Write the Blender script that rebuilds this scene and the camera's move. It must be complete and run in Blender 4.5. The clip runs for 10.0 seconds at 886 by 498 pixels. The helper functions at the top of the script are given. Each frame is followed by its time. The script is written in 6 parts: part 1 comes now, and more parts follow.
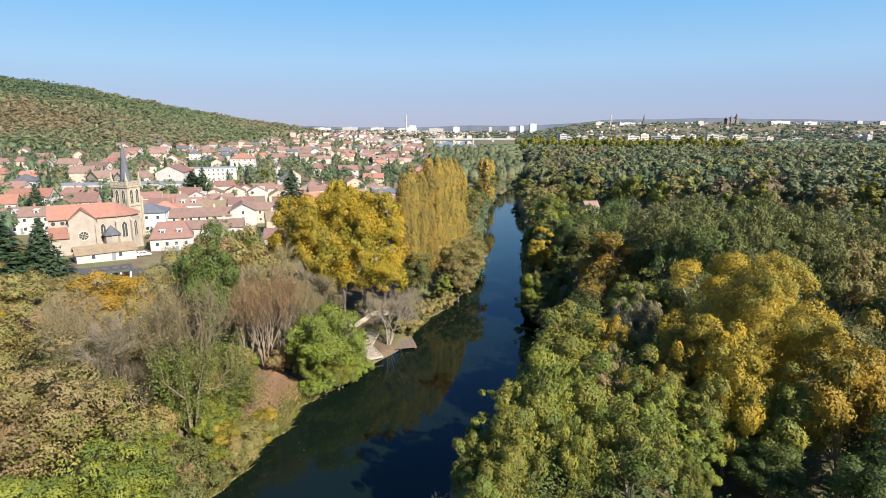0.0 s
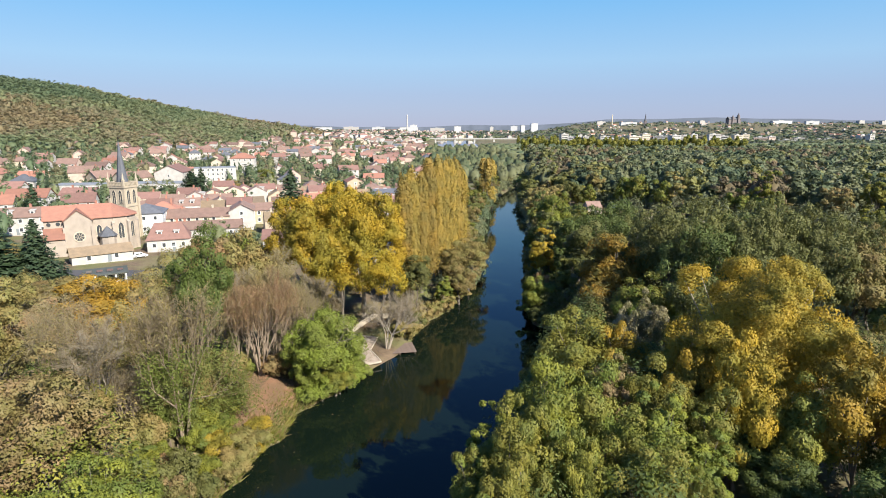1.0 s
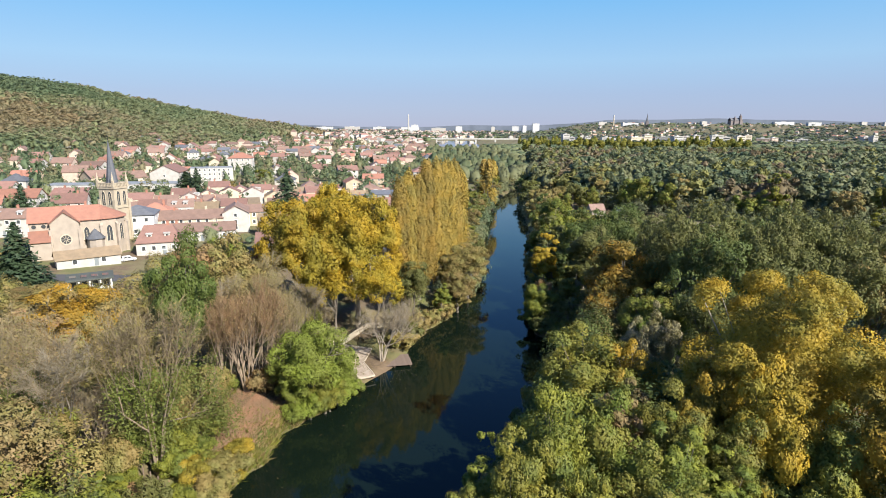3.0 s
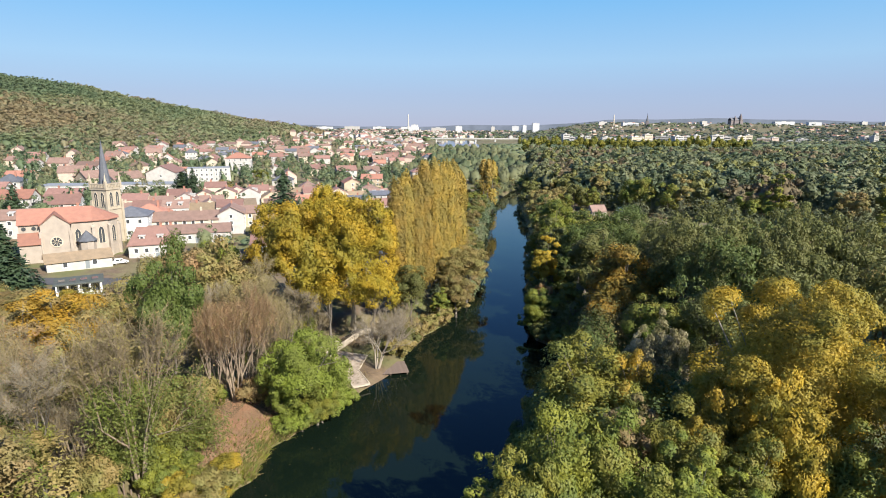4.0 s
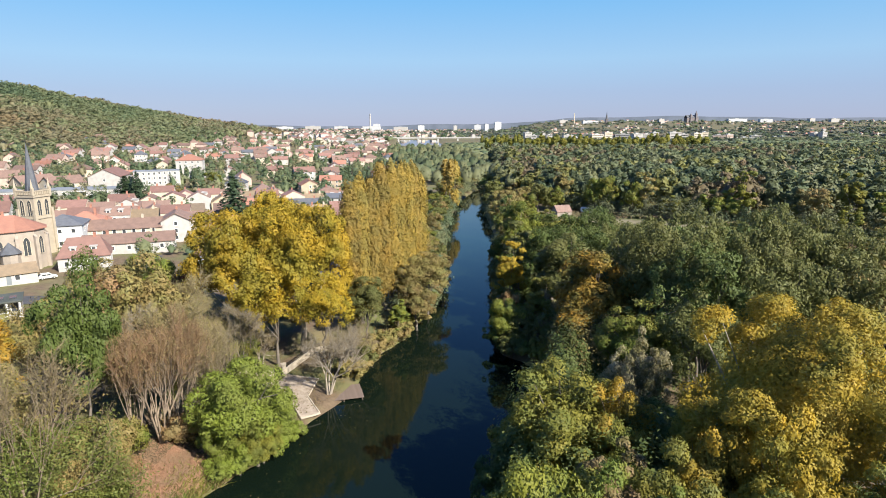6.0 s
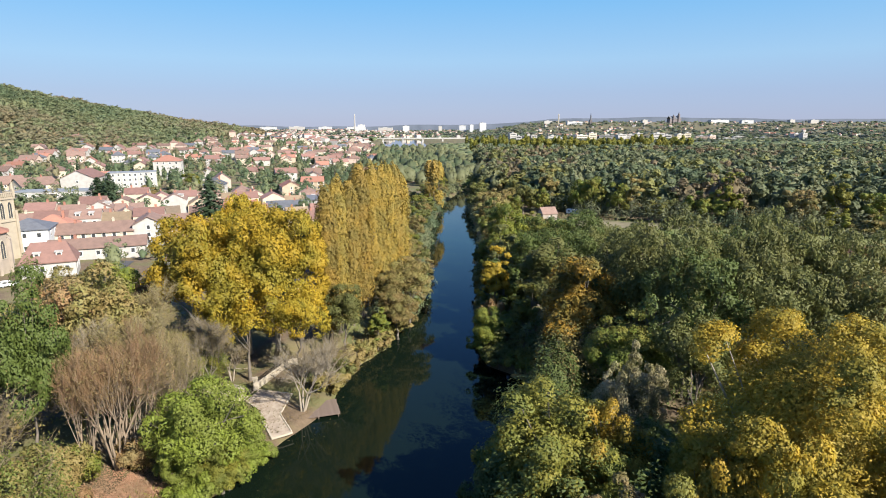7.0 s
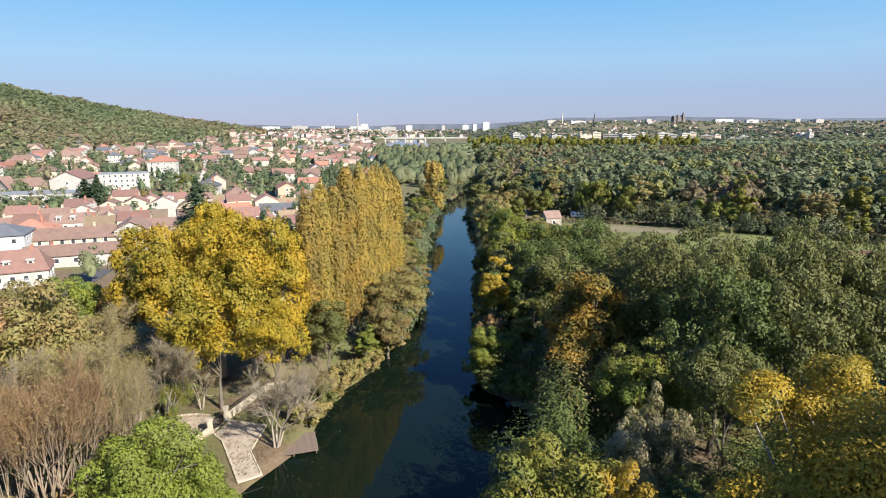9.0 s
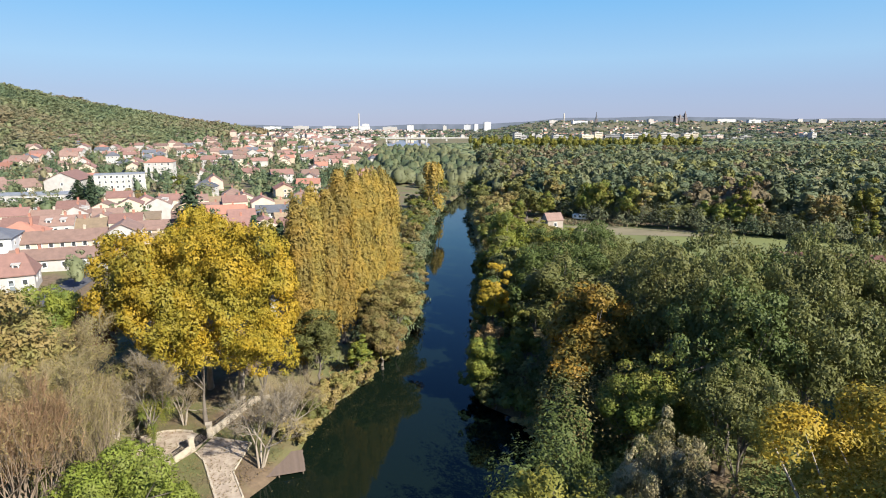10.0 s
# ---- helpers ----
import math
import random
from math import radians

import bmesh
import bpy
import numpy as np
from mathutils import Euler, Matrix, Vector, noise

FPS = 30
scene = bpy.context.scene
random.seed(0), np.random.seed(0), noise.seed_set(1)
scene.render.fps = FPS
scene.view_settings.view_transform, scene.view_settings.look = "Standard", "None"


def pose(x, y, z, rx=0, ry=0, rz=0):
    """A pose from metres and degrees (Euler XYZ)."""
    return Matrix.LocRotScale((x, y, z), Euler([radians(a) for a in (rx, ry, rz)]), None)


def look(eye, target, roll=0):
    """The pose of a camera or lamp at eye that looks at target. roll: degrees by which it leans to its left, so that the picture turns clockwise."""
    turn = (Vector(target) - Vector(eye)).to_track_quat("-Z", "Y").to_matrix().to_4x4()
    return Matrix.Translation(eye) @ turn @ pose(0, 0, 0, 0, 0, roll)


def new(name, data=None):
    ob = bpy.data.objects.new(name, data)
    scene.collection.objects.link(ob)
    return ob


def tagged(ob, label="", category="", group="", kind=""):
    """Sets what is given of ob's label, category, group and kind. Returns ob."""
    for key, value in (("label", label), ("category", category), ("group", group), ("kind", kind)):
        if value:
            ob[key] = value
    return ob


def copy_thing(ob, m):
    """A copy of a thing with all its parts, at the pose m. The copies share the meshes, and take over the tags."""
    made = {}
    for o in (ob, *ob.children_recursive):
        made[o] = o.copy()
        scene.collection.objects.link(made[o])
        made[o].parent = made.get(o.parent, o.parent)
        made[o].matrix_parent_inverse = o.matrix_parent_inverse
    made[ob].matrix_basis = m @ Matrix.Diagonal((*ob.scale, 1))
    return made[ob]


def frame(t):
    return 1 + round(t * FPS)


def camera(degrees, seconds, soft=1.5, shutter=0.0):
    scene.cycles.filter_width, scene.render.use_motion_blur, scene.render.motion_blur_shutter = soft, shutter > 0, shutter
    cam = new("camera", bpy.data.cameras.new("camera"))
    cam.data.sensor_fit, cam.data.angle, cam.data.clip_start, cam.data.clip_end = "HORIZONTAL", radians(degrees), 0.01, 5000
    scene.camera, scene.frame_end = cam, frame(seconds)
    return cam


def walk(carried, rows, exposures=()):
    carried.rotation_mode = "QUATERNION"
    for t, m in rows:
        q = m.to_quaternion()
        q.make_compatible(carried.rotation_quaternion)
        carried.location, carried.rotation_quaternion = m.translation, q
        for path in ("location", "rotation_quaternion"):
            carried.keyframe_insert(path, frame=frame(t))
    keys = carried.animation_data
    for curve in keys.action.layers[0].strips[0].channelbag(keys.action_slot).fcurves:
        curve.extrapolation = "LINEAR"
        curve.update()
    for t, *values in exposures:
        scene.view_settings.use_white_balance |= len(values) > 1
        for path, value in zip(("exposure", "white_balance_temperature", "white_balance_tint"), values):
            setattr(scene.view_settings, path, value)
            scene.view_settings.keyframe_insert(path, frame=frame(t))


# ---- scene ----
cam = camera(73.4, 10.0, 1.0)
PATH = [
    (0, (-0.425, 5.21, 42.308), (-0.429, 7.169, 41.904), -0.1),
    (0.5, (-0.322, 6.471, 42.309), (-0.33, 8.429, 41.905), -0.1),
    (1, (-0.224, 7.753, 42.302), (-0.232, 9.711, 41.897), -0.1),
    (1.5, (-0.118, 9.113, 42.335), (-0.128, 11.072, 41.929), 0.0),
    (2, (-0.005, 10.629, 42.363), (-0.015, 12.588, 41.957), 0.1),
    (2.5, (0.147, 12.179, 42.376), (0.136, 14.137, 41.971), 0.1),
    (4, (0.748, 17.208, 42.421), (0.737, 19.167, 42.015), 0.1),
    (4.5, (0.977, 19.249, 42.45), (0.967, 21.207, 42.043), 0.0),
    (5, (1.304, 21.515, 42.43), (1.314, 23.473, 42.023), 0.0),
    (5.5, (1.674, 23.974, 42.399), (1.718, 25.932, 41.992), -0.1),
    (5.7, (1.825, 24.989, 42.409), (1.897, 26.945, 42.0), -0.2),
    (7, (3.073, 31.793, 42.233), (3.229, 33.745, 41.826), -0.2),
    (7.5, (3.643, 34.343, 42.243), (3.809, 36.294, 41.835), -0.2),
    (8, (4.249, 36.885, 42.285), (4.422, 38.836, 41.877), -0.2),
    (8.5, (4.833, 39.328, 42.362), (4.999, 41.279, 41.952), -0.2),
    (9, (5.502, 41.683, 42.424), (5.647, 43.635, 42.015), -0.2),
    (9.5, (6.1, 44.07, 42.475), (6.244, 46.022, 42.066), -0.2),
    (10, (6.705, 46.255, 42.518), (6.845, 48.208, 42.109), -0.2),
]
walk(cam, [(t, look(eye, target, roll)) for t, eye, target, roll in PATH], exposures=[(0.0, 1.1, 6760, 10)])

# ---- light ----
SUN_AZ, SUN_EL = radians(136), radians(36)   # azimuth clockwise from +y
sun_dir = Vector((math.sin(SUN_AZ) * math.cos(SUN_EL), math.cos(SUN_AZ) * math.cos(SUN_EL), math.sin(SUN_EL)))
world = bpy.data.worlds.new("sky")
scene.world = world
world.use_nodes = True
wt = world.node_tree
sky = wt.nodes.new("ShaderNodeTexSky")
sky.sky_type, sky.sun_disc = "NISHITA", False
sky.sun_elevation, sky.sun_rotation = SUN_EL, SUN_AZ
sky.altitude, sky.air_density, sky.dust_density, sky.ozone_density = 200, 1.0, 0.25, 3.0
wt.nodes["Background"].inputs["Strength"].default_value = 0.055
even = wt.nodes.new("ShaderNodeMix")
even.data_type = "RGBA"
even.inputs[0].default_value = 0.85
# clear air: pale and a little violet in the haze at the horizon, a deeper blue higher up
wc, wz = wt.nodes.new("ShaderNodeTexCoord"), wt.nodes.new("ShaderNodeSeparateXYZ")
air = wt.nodes.new("ShaderNodeValToRGB")
tones = air.color_ramp.elements
tones[0].color, tones[1].color = (0.36, 0.43, 0.66, 1), (0.05, 0.17, 0.52, 1)
for height, tone in ((0.05, (0.34, 0.47, 0.74, 1)), (0.1, (0.33, 0.57, 0.87, 1)), (0.19, (0.18, 0.50, 0.91, 1)), (0.3, (0.075, 0.29, 0.78, 1)), (0.5, (0.045, 0.19, 0.62, 1))):
    tones.new(height).color = tone
boost = wt.nodes.new("ShaderNodeVectorMath")
boost.operation = "SCALE"
boost.inputs["Scale"].default_value = 9.4
wt.links.new(wc.outputs["Generated"], wz.inputs[0])
wt.links.new(wz.outputs["Z"], air.inputs["Fac"])
wt.links.new(air.outputs["Color"], boost.inputs[0])
wt.links.new(sky.outputs["Color"], even.inputs[6])
wt.links.new(boost.outputs[0], even.inputs[7])
wt.links.new(even.outputs[2], wt.nodes["Background"].inputs["Color"])
sun = new("sun", bpy.data.lights.new("sun", "SUN"))
sun.data.energy, sun.data.angle, sun.data.color = 4.85, radians(0.53), (1.0, 0.955, 0.87)
sun.matrix_world = look(sun_dir * 400, (0, 0, 0))

# ---- materials ----


def material(name, rough=0.8, metal=0.0):
    m = bpy.data.materials.new(name)
    m.use_nodes = True
    b = m.node_tree.nodes["Principled BSDF"]
    b.inputs["Roughness"].default_value = rough
    b.inputs["Metallic"].default_value = metal
    return m, m.node_tree, b


def node(tree, kind, **values):
    n = tree.nodes.new(kind)
    for key, value in values.items():
        n.inputs[key].default_value = value
    return n


def ramp(tree, fac, stops):
    r = tree.nodes.new("ShaderNodeValToRGB")
    el = r.color_ramp.elements
    while len(el) < len(stops):
        el.new(0.5)
    for e, (p, c) in zip(el, stops):
        e.position, e.color = p, (*c, 1)
    tree.links.new(fac, r.inputs["Fac"])
    return r.outputs["Color"]


def mixed(tree, fac, a, b, blend="MIX"):
    n = tree.nodes.new("ShaderNodeMix")
    n.data_type, n.blend_type = "RGBA", blend
    for value, key in ((fac, 0), (a, 6), (b, 7)):
        if isinstance(value, (int, float)):
            n.inputs[key].default_value = value
        elif isinstance(value, tuple):
            n.inputs[key].default_value = (*value, 1)
        else:
            tree.links.new(value, n.inputs[key])
    return n.outputs[2]


def grain(tree, scale, detail=4, coord="Object"):
    tc = tree.nodes.new("ShaderNodeTexCoord")
    n = node(tree, "ShaderNodeTexNoise", Scale=scale, Detail=detail)
    tree.links.new(tc.outputs[coord], n.inputs["Vector"])
    return n.outputs["Fac"]


def bumped(tree, bsdf, height, strength, distance):
    n = node(tree, "ShaderNodeBump", Strength=strength, Distance=distance)
    tree.links.new(height, n.inputs["Height"])
    tree.links.new(n.outputs["Normal"], bsdf.inputs["Normal"])


def leaf(name, a, b, c, patch=0.35, clear=0.24, spread=(0.38, 0.62)):
    """Foliage: a and b mingle leaf by leaf, c comes in patches over the crown; each tree differs a little."""
    m, t, bsdf = material(name, 0.62)
    geo = t.nodes.new("ShaderNodeNewGeometry")
    info = t.nodes.new("ShaderNodeObjectInfo")
    a, b = ([m0 + (v - m0) * 0.6 for v, m0 in zip(q, [(i + j) / 2 for i, j in zip(a, b)])] for q in (a, b))
    one = mixed(t, geo.outputs["Random Per Island"], tuple(a), tuple(b))
    tc = t.nodes.new("ShaderNodeTexCoord")
    add = t.nodes.new("ShaderNodeVectorMath")
    add.operation = "ADD"
    t.links.new(tc.outputs["Object"], add.inputs[0])
    sc = t.nodes.new("ShaderNodeVectorMath")
    sc.operation = "SCALE"
    sc.inputs[0].default_value = (50, 31, 17)
    t.links.new(info.outputs["Random"], sc.inputs["Scale"])
    t.links.new(sc.outputs[0], add.inputs[1])
    n = node(t, "ShaderNodeTexNoise", Scale=patch, Detail=3)
    t.links.new(add.outputs[0], n.inputs["Vector"])
    r = node(t, "ShaderNodeMapRange")
    r.inputs["From Min"].default_value, r.inputs["From Max"].default_value = spread
    t.links.new(n.outputs["Fac"], r.inputs["Value"])
    col = mixed(t, r.outputs["Result"], one, c)
    hsv = t.nodes.new("ShaderNodeHueSaturation")
    for key, low, high in (("Hue", 0.494, 0.506), ("Value", 0.88, 1.14)):
        mr = node(t, "ShaderNodeMapRange")
        mr.inputs["To Min"].default_value, mr.inputs["To Max"].default_value = low, high
        t.links.new(info.outputs["Random"], mr.inputs["Value"])
        t.links.new(mr.outputs["Result"], hsv.inputs[key])
    t.links.new(col, hsv.inputs["Color"])
    t.links.new(hsv.outputs["Color"], bsdf.inputs["Base Color"])
    bsdf.inputs["Specular IOR Level"].default_value = 0.3
    tr = t.nodes.new("ShaderNodeBsdfTranslucent")
    t.links.new(hsv.outputs["Color"], tr.inputs["Color"])
    mix = node(t, "ShaderNodeMixShader", Fac=clear)
    t.links.new(bsdf.outputs[0], mix.inputs[1])
    t.links.new(tr.outputs[0], mix.inputs[2])
    t.links.new(mix.outputs[0], t.nodes["Material Output"].inputs["Surface"])
    return m


LEAF = {
    "gold": leaf("leaf_gold", (0.32, 0.215, 0.02), (0.43, 0.28, 0.024), (0.24, 0.20, 0.026), 0.16),
    "olive_gold": leaf("leaf_olive_gold", (0.33, 0.222, 0.025), (0.43, 0.285, 0.03), (0.21, 0.18, 0.03), 0.2),
    "poplar": leaf("leaf_poplar", (0.30, 0.205, 0.045), (0.40, 0.275, 0.055), (0.24, 0.19, 0.05)),
    "orange": leaf("leaf_orange", (0.27, 0.15, 0.024), (0.36, 0.2, 0.028), (0.14, 0.12, 0.03)),
    "lime": leaf("leaf_lime", (0.175, 0.195, 0.028), (0.25, 0.255, 0.034), (0.115, 0.15, 0.032)),
    "olive_lime": leaf("leaf_olive_lime", (0.195, 0.185, 0.032), (0.275, 0.245, 0.042), (0.14, 0.155, 0.032)),
    "green": leaf("leaf_green", (0.10, 0.14, 0.025), (0.165, 0.20, 0.035), (0.21, 0.195, 0.04)),
    "bright": leaf("leaf_bright", (0.155, 0.205, 0.03), (0.225, 0.27, 0.04), (0.17, 0.2, 0.04)),
    "fresh": leaf("leaf_fresh", (0.072, 0.108, 0.024), (0.11, 0.148, 0.032), (0.095, 0.13, 0.028)),
    "deep": leaf("leaf_deep", (0.065, 0.10, 0.025), (0.105, 0.135, 0.035), (0.09, 0.115, 0.03)),
    "olive": leaf("leaf_olive", (0.16, 0.155, 0.05), (0.24, 0.215, 0.07), (0.25, 0.185, 0.07)),
    "grey_green": leaf("leaf_grey_green", (0.094, 0.112, 0.033), (0.162, 0.17, 0.052), (0.132, 0.134, 0.04)),
    "silver": leaf("leaf_silver", (0.32, 0.28, 0.155), (0.42, 0.37, 0.215), (0.22, 0.205, 0.085)),
    "beige": leaf("leaf_beige", (0.215, 0.145, 0.07), (0.29, 0.20, 0.10), (0.165, 0.14, 0.05)),
    "rust": leaf("leaf_rust", (0.25, 0.14, 0.07), (0.33, 0.20, 0.095), (0.24, 0.18, 0.08)),
    # far woods: greyer and bluer, with some distance haze mixed into the colours
    "hazy_olive": leaf("hazy_olive", (0.165, 0.182, 0.091), (0.187, 0.198, 0.097), (0.149, 0.165, 0.086), 0.05),
    "hazy_brown": leaf("hazy_brown", (0.187, 0.165, 0.099), (0.209, 0.179, 0.106), (0.171, 0.16, 0.09), 0.05),
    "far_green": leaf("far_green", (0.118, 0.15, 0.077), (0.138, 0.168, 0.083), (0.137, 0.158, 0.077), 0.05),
    "hazy_yellow": leaf("hazy_yellow", (0.209, 0.215, 0.066), (0.231, 0.231, 0.072), (0.182, 0.189, 0.066), 0.05),
    "hazy_russet": leaf("hazy_russet", (0.204, 0.154, 0.088), (0.22, 0.165, 0.092), (0.182, 0.154, 0.086), 0.05),
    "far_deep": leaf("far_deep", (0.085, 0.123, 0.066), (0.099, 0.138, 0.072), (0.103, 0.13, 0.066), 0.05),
    # dull blue-green: distance haze painted into the leaf colour
    "distant": leaf("haze_toned_foliage", (0.075, 0.098, 0.07), (0.085, 0.11, 0.078), (0.09, 0.10, 0.08), 0.02),
    "ivy": leaf("leaf_ivy", (0.10, 0.14, 0.03), (0.17, 0.20, 0.04), (0.14, 0.16, 0.04)),
    "amber": leaf("leaf_amber", (0.36, 0.205, 0.025), (0.47, 0.275, 0.03), (0.28, 0.18, 0.03)),
    "russet": leaf("leaf_dark_red", (0.14, 0.05, 0.03), (0.20, 0.075, 0.04), (0.16, 0.09, 0.04)),
    "needle": leaf("needle", (0.028, 0.05, 0.022), (0.045, 0.07, 0.03), (0.035, 0.06, 0.03), clear=0.1),
}


def plain(name, base, dark, rough=0.8, scale=0.6, fine=18, bump=0.15, metal=0.0):
    """A weathered surface: broad stains and a fine grain between two colours."""
    m, t, b = material(name, rough, metal)
    col = ramp(t, grain(t, scale, 5), [(0.32, dark), (0.62, base)])
    small = grain(t, fine, 3)
    t.links.new(mixed(t, 0.25, col, ramp(t, small, [(0.3, dark), (0.7, base)])), b.inputs["Base Color"])
    bumped(t, b, small, bump, 0.03)
    return m


def tiled(name, base, dark):
    """Clay roof tiles: fine courses, patchy weathering, each roof a little different."""
    m, t, b = material(name, 0.75)
    info = t.nodes.new("ShaderNodeObjectInfo")
    col = ramp(t, grain(t, 0.8, 6), [(0.3, dark), (0.65, base)])
    col = mixed(t, 0.35, col, ramp(t, grain(t, 9, 3), [(0.35, dark), (0.65, base)]))
    hsv = t.nodes.new("ShaderNodeHueSaturation")
    mr = node(t, "ShaderNodeMapRange")
    mr.inputs["To Min"].default_value, mr.inputs["To Max"].default_value = 0.75, 1.2
    t.links.new(info.outputs["Random"], mr.inputs["Value"])
    t.links.new(mr.outputs["Result"], hsv.inputs["Value"])
    t.links.new(col, hsv.inputs["Color"])
    t.links.new(hsv.outputs["Color"], b.inputs["Base Color"])
    tc = t.nodes.new("ShaderNodeTexCoord")
    w = node(t, "ShaderNodeTexWave", Scale=1.6, Distortion=0.6)
    w.bands_direction = "Z"
    t.links.new(tc.outputs["Object"], w.inputs["Vector"])
    bumped(t, b, w.outputs["Fac"], 0.5, 0.06)
    return m


ROOF = {
    "orange": tiled("clay_orange", (0.35, 0.165, 0.112), (0.26, 0.125, 0.09)),
    "red": tiled("clay_red", (0.27, 0.15, 0.12), (0.19, 0.108, 0.09)),
    "brown": tiled("clay_brown", (0.235, 0.15, 0.118), (0.155, 0.102, 0.082)),
    "slate": tiled("slate", (0.13, 0.14, 0.16), (0.08, 0.085, 0.10)),
    "moss": tiled("mossy_tile", (0.26, 0.19, 0.12), (0.17, 0.13, 0.085)),
    "flat": plain("roof_felt", (0.24, 0.26, 0.28), (0.16, 0.18, 0.20), 0.9),
}
WALL = {
    "white": plain("white_render", (0.45, 0.432, 0.405), (0.35, 0.335, 0.315)),
    "cream": plain("cream_render", (0.56, 0.49, 0.38), (0.45, 0.39, 0.30)),
    "beige": plain("beige_render", (0.47, 0.38, 0.28), (0.37, 0.30, 0.22)),
    "pink": plain("pink_render", (0.52, 0.40, 0.33), (0.42, 0.32, 0.27)),
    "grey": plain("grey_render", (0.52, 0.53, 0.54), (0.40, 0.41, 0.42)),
}
FAR_STONE = plain("dark_stone", (0.17, 0.15, 0.15), (0.12, 0.105, 0.11), 0.9, 0.05, 0.5)
STONE = plain("church_stone", (0.37, 0.315, 0.26), (0.28, 0.24, 0.20), 0.85, 0.5, 6)
TOWER_STONE = plain("tower_stone", (0.41, 0.35, 0.265), (0.32, 0.275, 0.21), 0.85, 0.5, 6)
LIME = plain("pale_limestone", (0.49, 0.43, 0.335), (0.38, 0.33, 0.26), 0.85, 1.2, 8)
FRAME = plain("painted_frame", (0.72, 0.72, 0.70), (0.62, 0.62, 0.60), 0.5)
SHUTTER = plain("shutter_paint", (0.20, 0.23, 0.25), (0.15, 0.17, 0.18), 0.6)
CONCRETE = plain("concrete", (0.48, 0.47, 0.44), (0.38, 0.37, 0.35))
BRICK = plain("chimney_brick", (0.36, 0.17, 0.12), (0.25, 0.12, 0.09))
BARK = plain("bark", (0.17, 0.145, 0.12), (0.095, 0.08, 0.065), 0.9, 0.7, 9, 0.5)
BROWN_BARK = plain("brown_bark", (0.27, 0.21, 0.15), (0.17, 0.13, 0.095), 0.9, 0.7, 9, 0.4)
PALE_BARK = plain("pale_bark", (0.36, 0.31, 0.25), (0.22, 0.19, 0.15), 0.9, 0.7, 9, 0.4)
TWIG = leaf("twig", (0.18, 0.145, 0.08), (0.26, 0.21, 0.115), (0.2, 0.16, 0.085), clear=0.0)
GREY_TWIG = leaf("grey_twig", (0.2, 0.172, 0.125), (0.29, 0.25, 0.18), (0.21, 0.175, 0.12), clear=0.0)
RUST_TWIG = leaf("rust_twig", (0.21, 0.12, 0.065), (0.28, 0.165, 0.09), (0.22, 0.145, 0.075), clear=0.0)
WOOD = plain("weathered_boards", (0.19, 0.14, 0.11), (0.12, 0.09, 0.07), 0.8, 2, 20)
IRON = plain("dark_iron", (0.03, 0.03, 0.032), (0.018, 0.018, 0.02), 0.5, 4, 20, 0.1, 0.6)
ASPHALT = plain("asphalt", (0.085, 0.085, 0.09), (0.055, 0.055, 0.06), 0.9, 0.3, 12)
PAVING = plain("worn_paving", (0.44, 0.37, 0.29), (0.27, 0.21, 0.16), 0.9, 1.1, 5, 0.4)
GLASS, gt, gb = material("window_glass", 0.08)
gb.inputs["Base Color"].default_value = (0.055, 0.06, 0.065, 1)
CAR_WHITE, ct, cb = material("car_paint_white", 0.3)
ct.links.new(ramp(ct, grain(ct, 3), [(0.3, (0.70, 0.70, 0.69)), (0.7, (0.80, 0.80, 0.79))]), cb.inputs["Base Color"])
RUBBER = plain("rubber", (0.03, 0.03, 0.03), (0.02, 0.02, 0.02), 0.8)

# river water: dark and clear, with a faint ripple
WATER, t, b = material("river_water", 0.045)
b.inputs["Base Color"].default_value = (0.0042, 0.0088, 0.0055, 1)
b.inputs["Specular IOR Level"].default_value = 0.27
b.inputs["IOR"].default_value = 1.33
tc = t.nodes.new("ShaderNodeTexCoord")
ripple = node(t, "ShaderNodeTexNoise", Scale=0.7, Detail=4)
t.links.new(tc.outputs["Object"], ripple.inputs["Vector"])
bumped(t, b, ripple.outputs["Fac"], 0.035, 0.15)

# ground: grass, bare soil and leaf litter by place
GROUND, t, b = material("ground", 0.95)
grass = ramp(t, grain(t, 0.05, 6), [(0.3, (0.13, 0.115, 0.05)), (0.5, (0.11, 0.12, 0.04)), (0.7, (0.18, 0.145, 0.075))])
soil = ramp(t, grain(t, 0.9, 5), [(0.3, (0.10, 0.07, 0.042)), (0.7, (0.17, 0.12, 0.075))])
col = mixed(t, ramp(t, grain(t, 0.12, 5), [(0.42, (0, 0, 0)), (0.6, (1, 1, 1))]), grass, soil)
t.links.new(col, b.inputs["Base Color"])
bumped(t, b, grain(t, 2.5, 4), 0.6, 0.2)
MEADOW = plain("meadow_grass", (0.15, 0.17, 0.05), (0.105, 0.115, 0.042), 0.95, 0.07, 1.5, 0.6)
LAWN = plain("rough_lawn", (0.16, 0.155, 0.055), (0.10, 0.11, 0.04), 0.95, 0.7, 6, 0.6)
STUBBLE = plain("stubble", (0.20, 0.172, 0.105), (0.155, 0.135, 0.08), 0.95, 0.1, 3, 0.5)
PLOUGH = plain("red_brown_crop", (0.15, 0.06, 0.045), (0.10, 0.045, 0.035), 0.95, 0.15, 3, 0.6)
TRACK = plain("dirt_track", (0.17, 0.155, 0.085), (0.13, 0.125, 0.06), 0.95, 0.3, 4, 0.3)
RUSSET = plain("leaf_covered_soil", (0.30, 0.17, 0.105), (0.20, 0.115, 0.07), 0.95, 0.8, 7, 0.5)
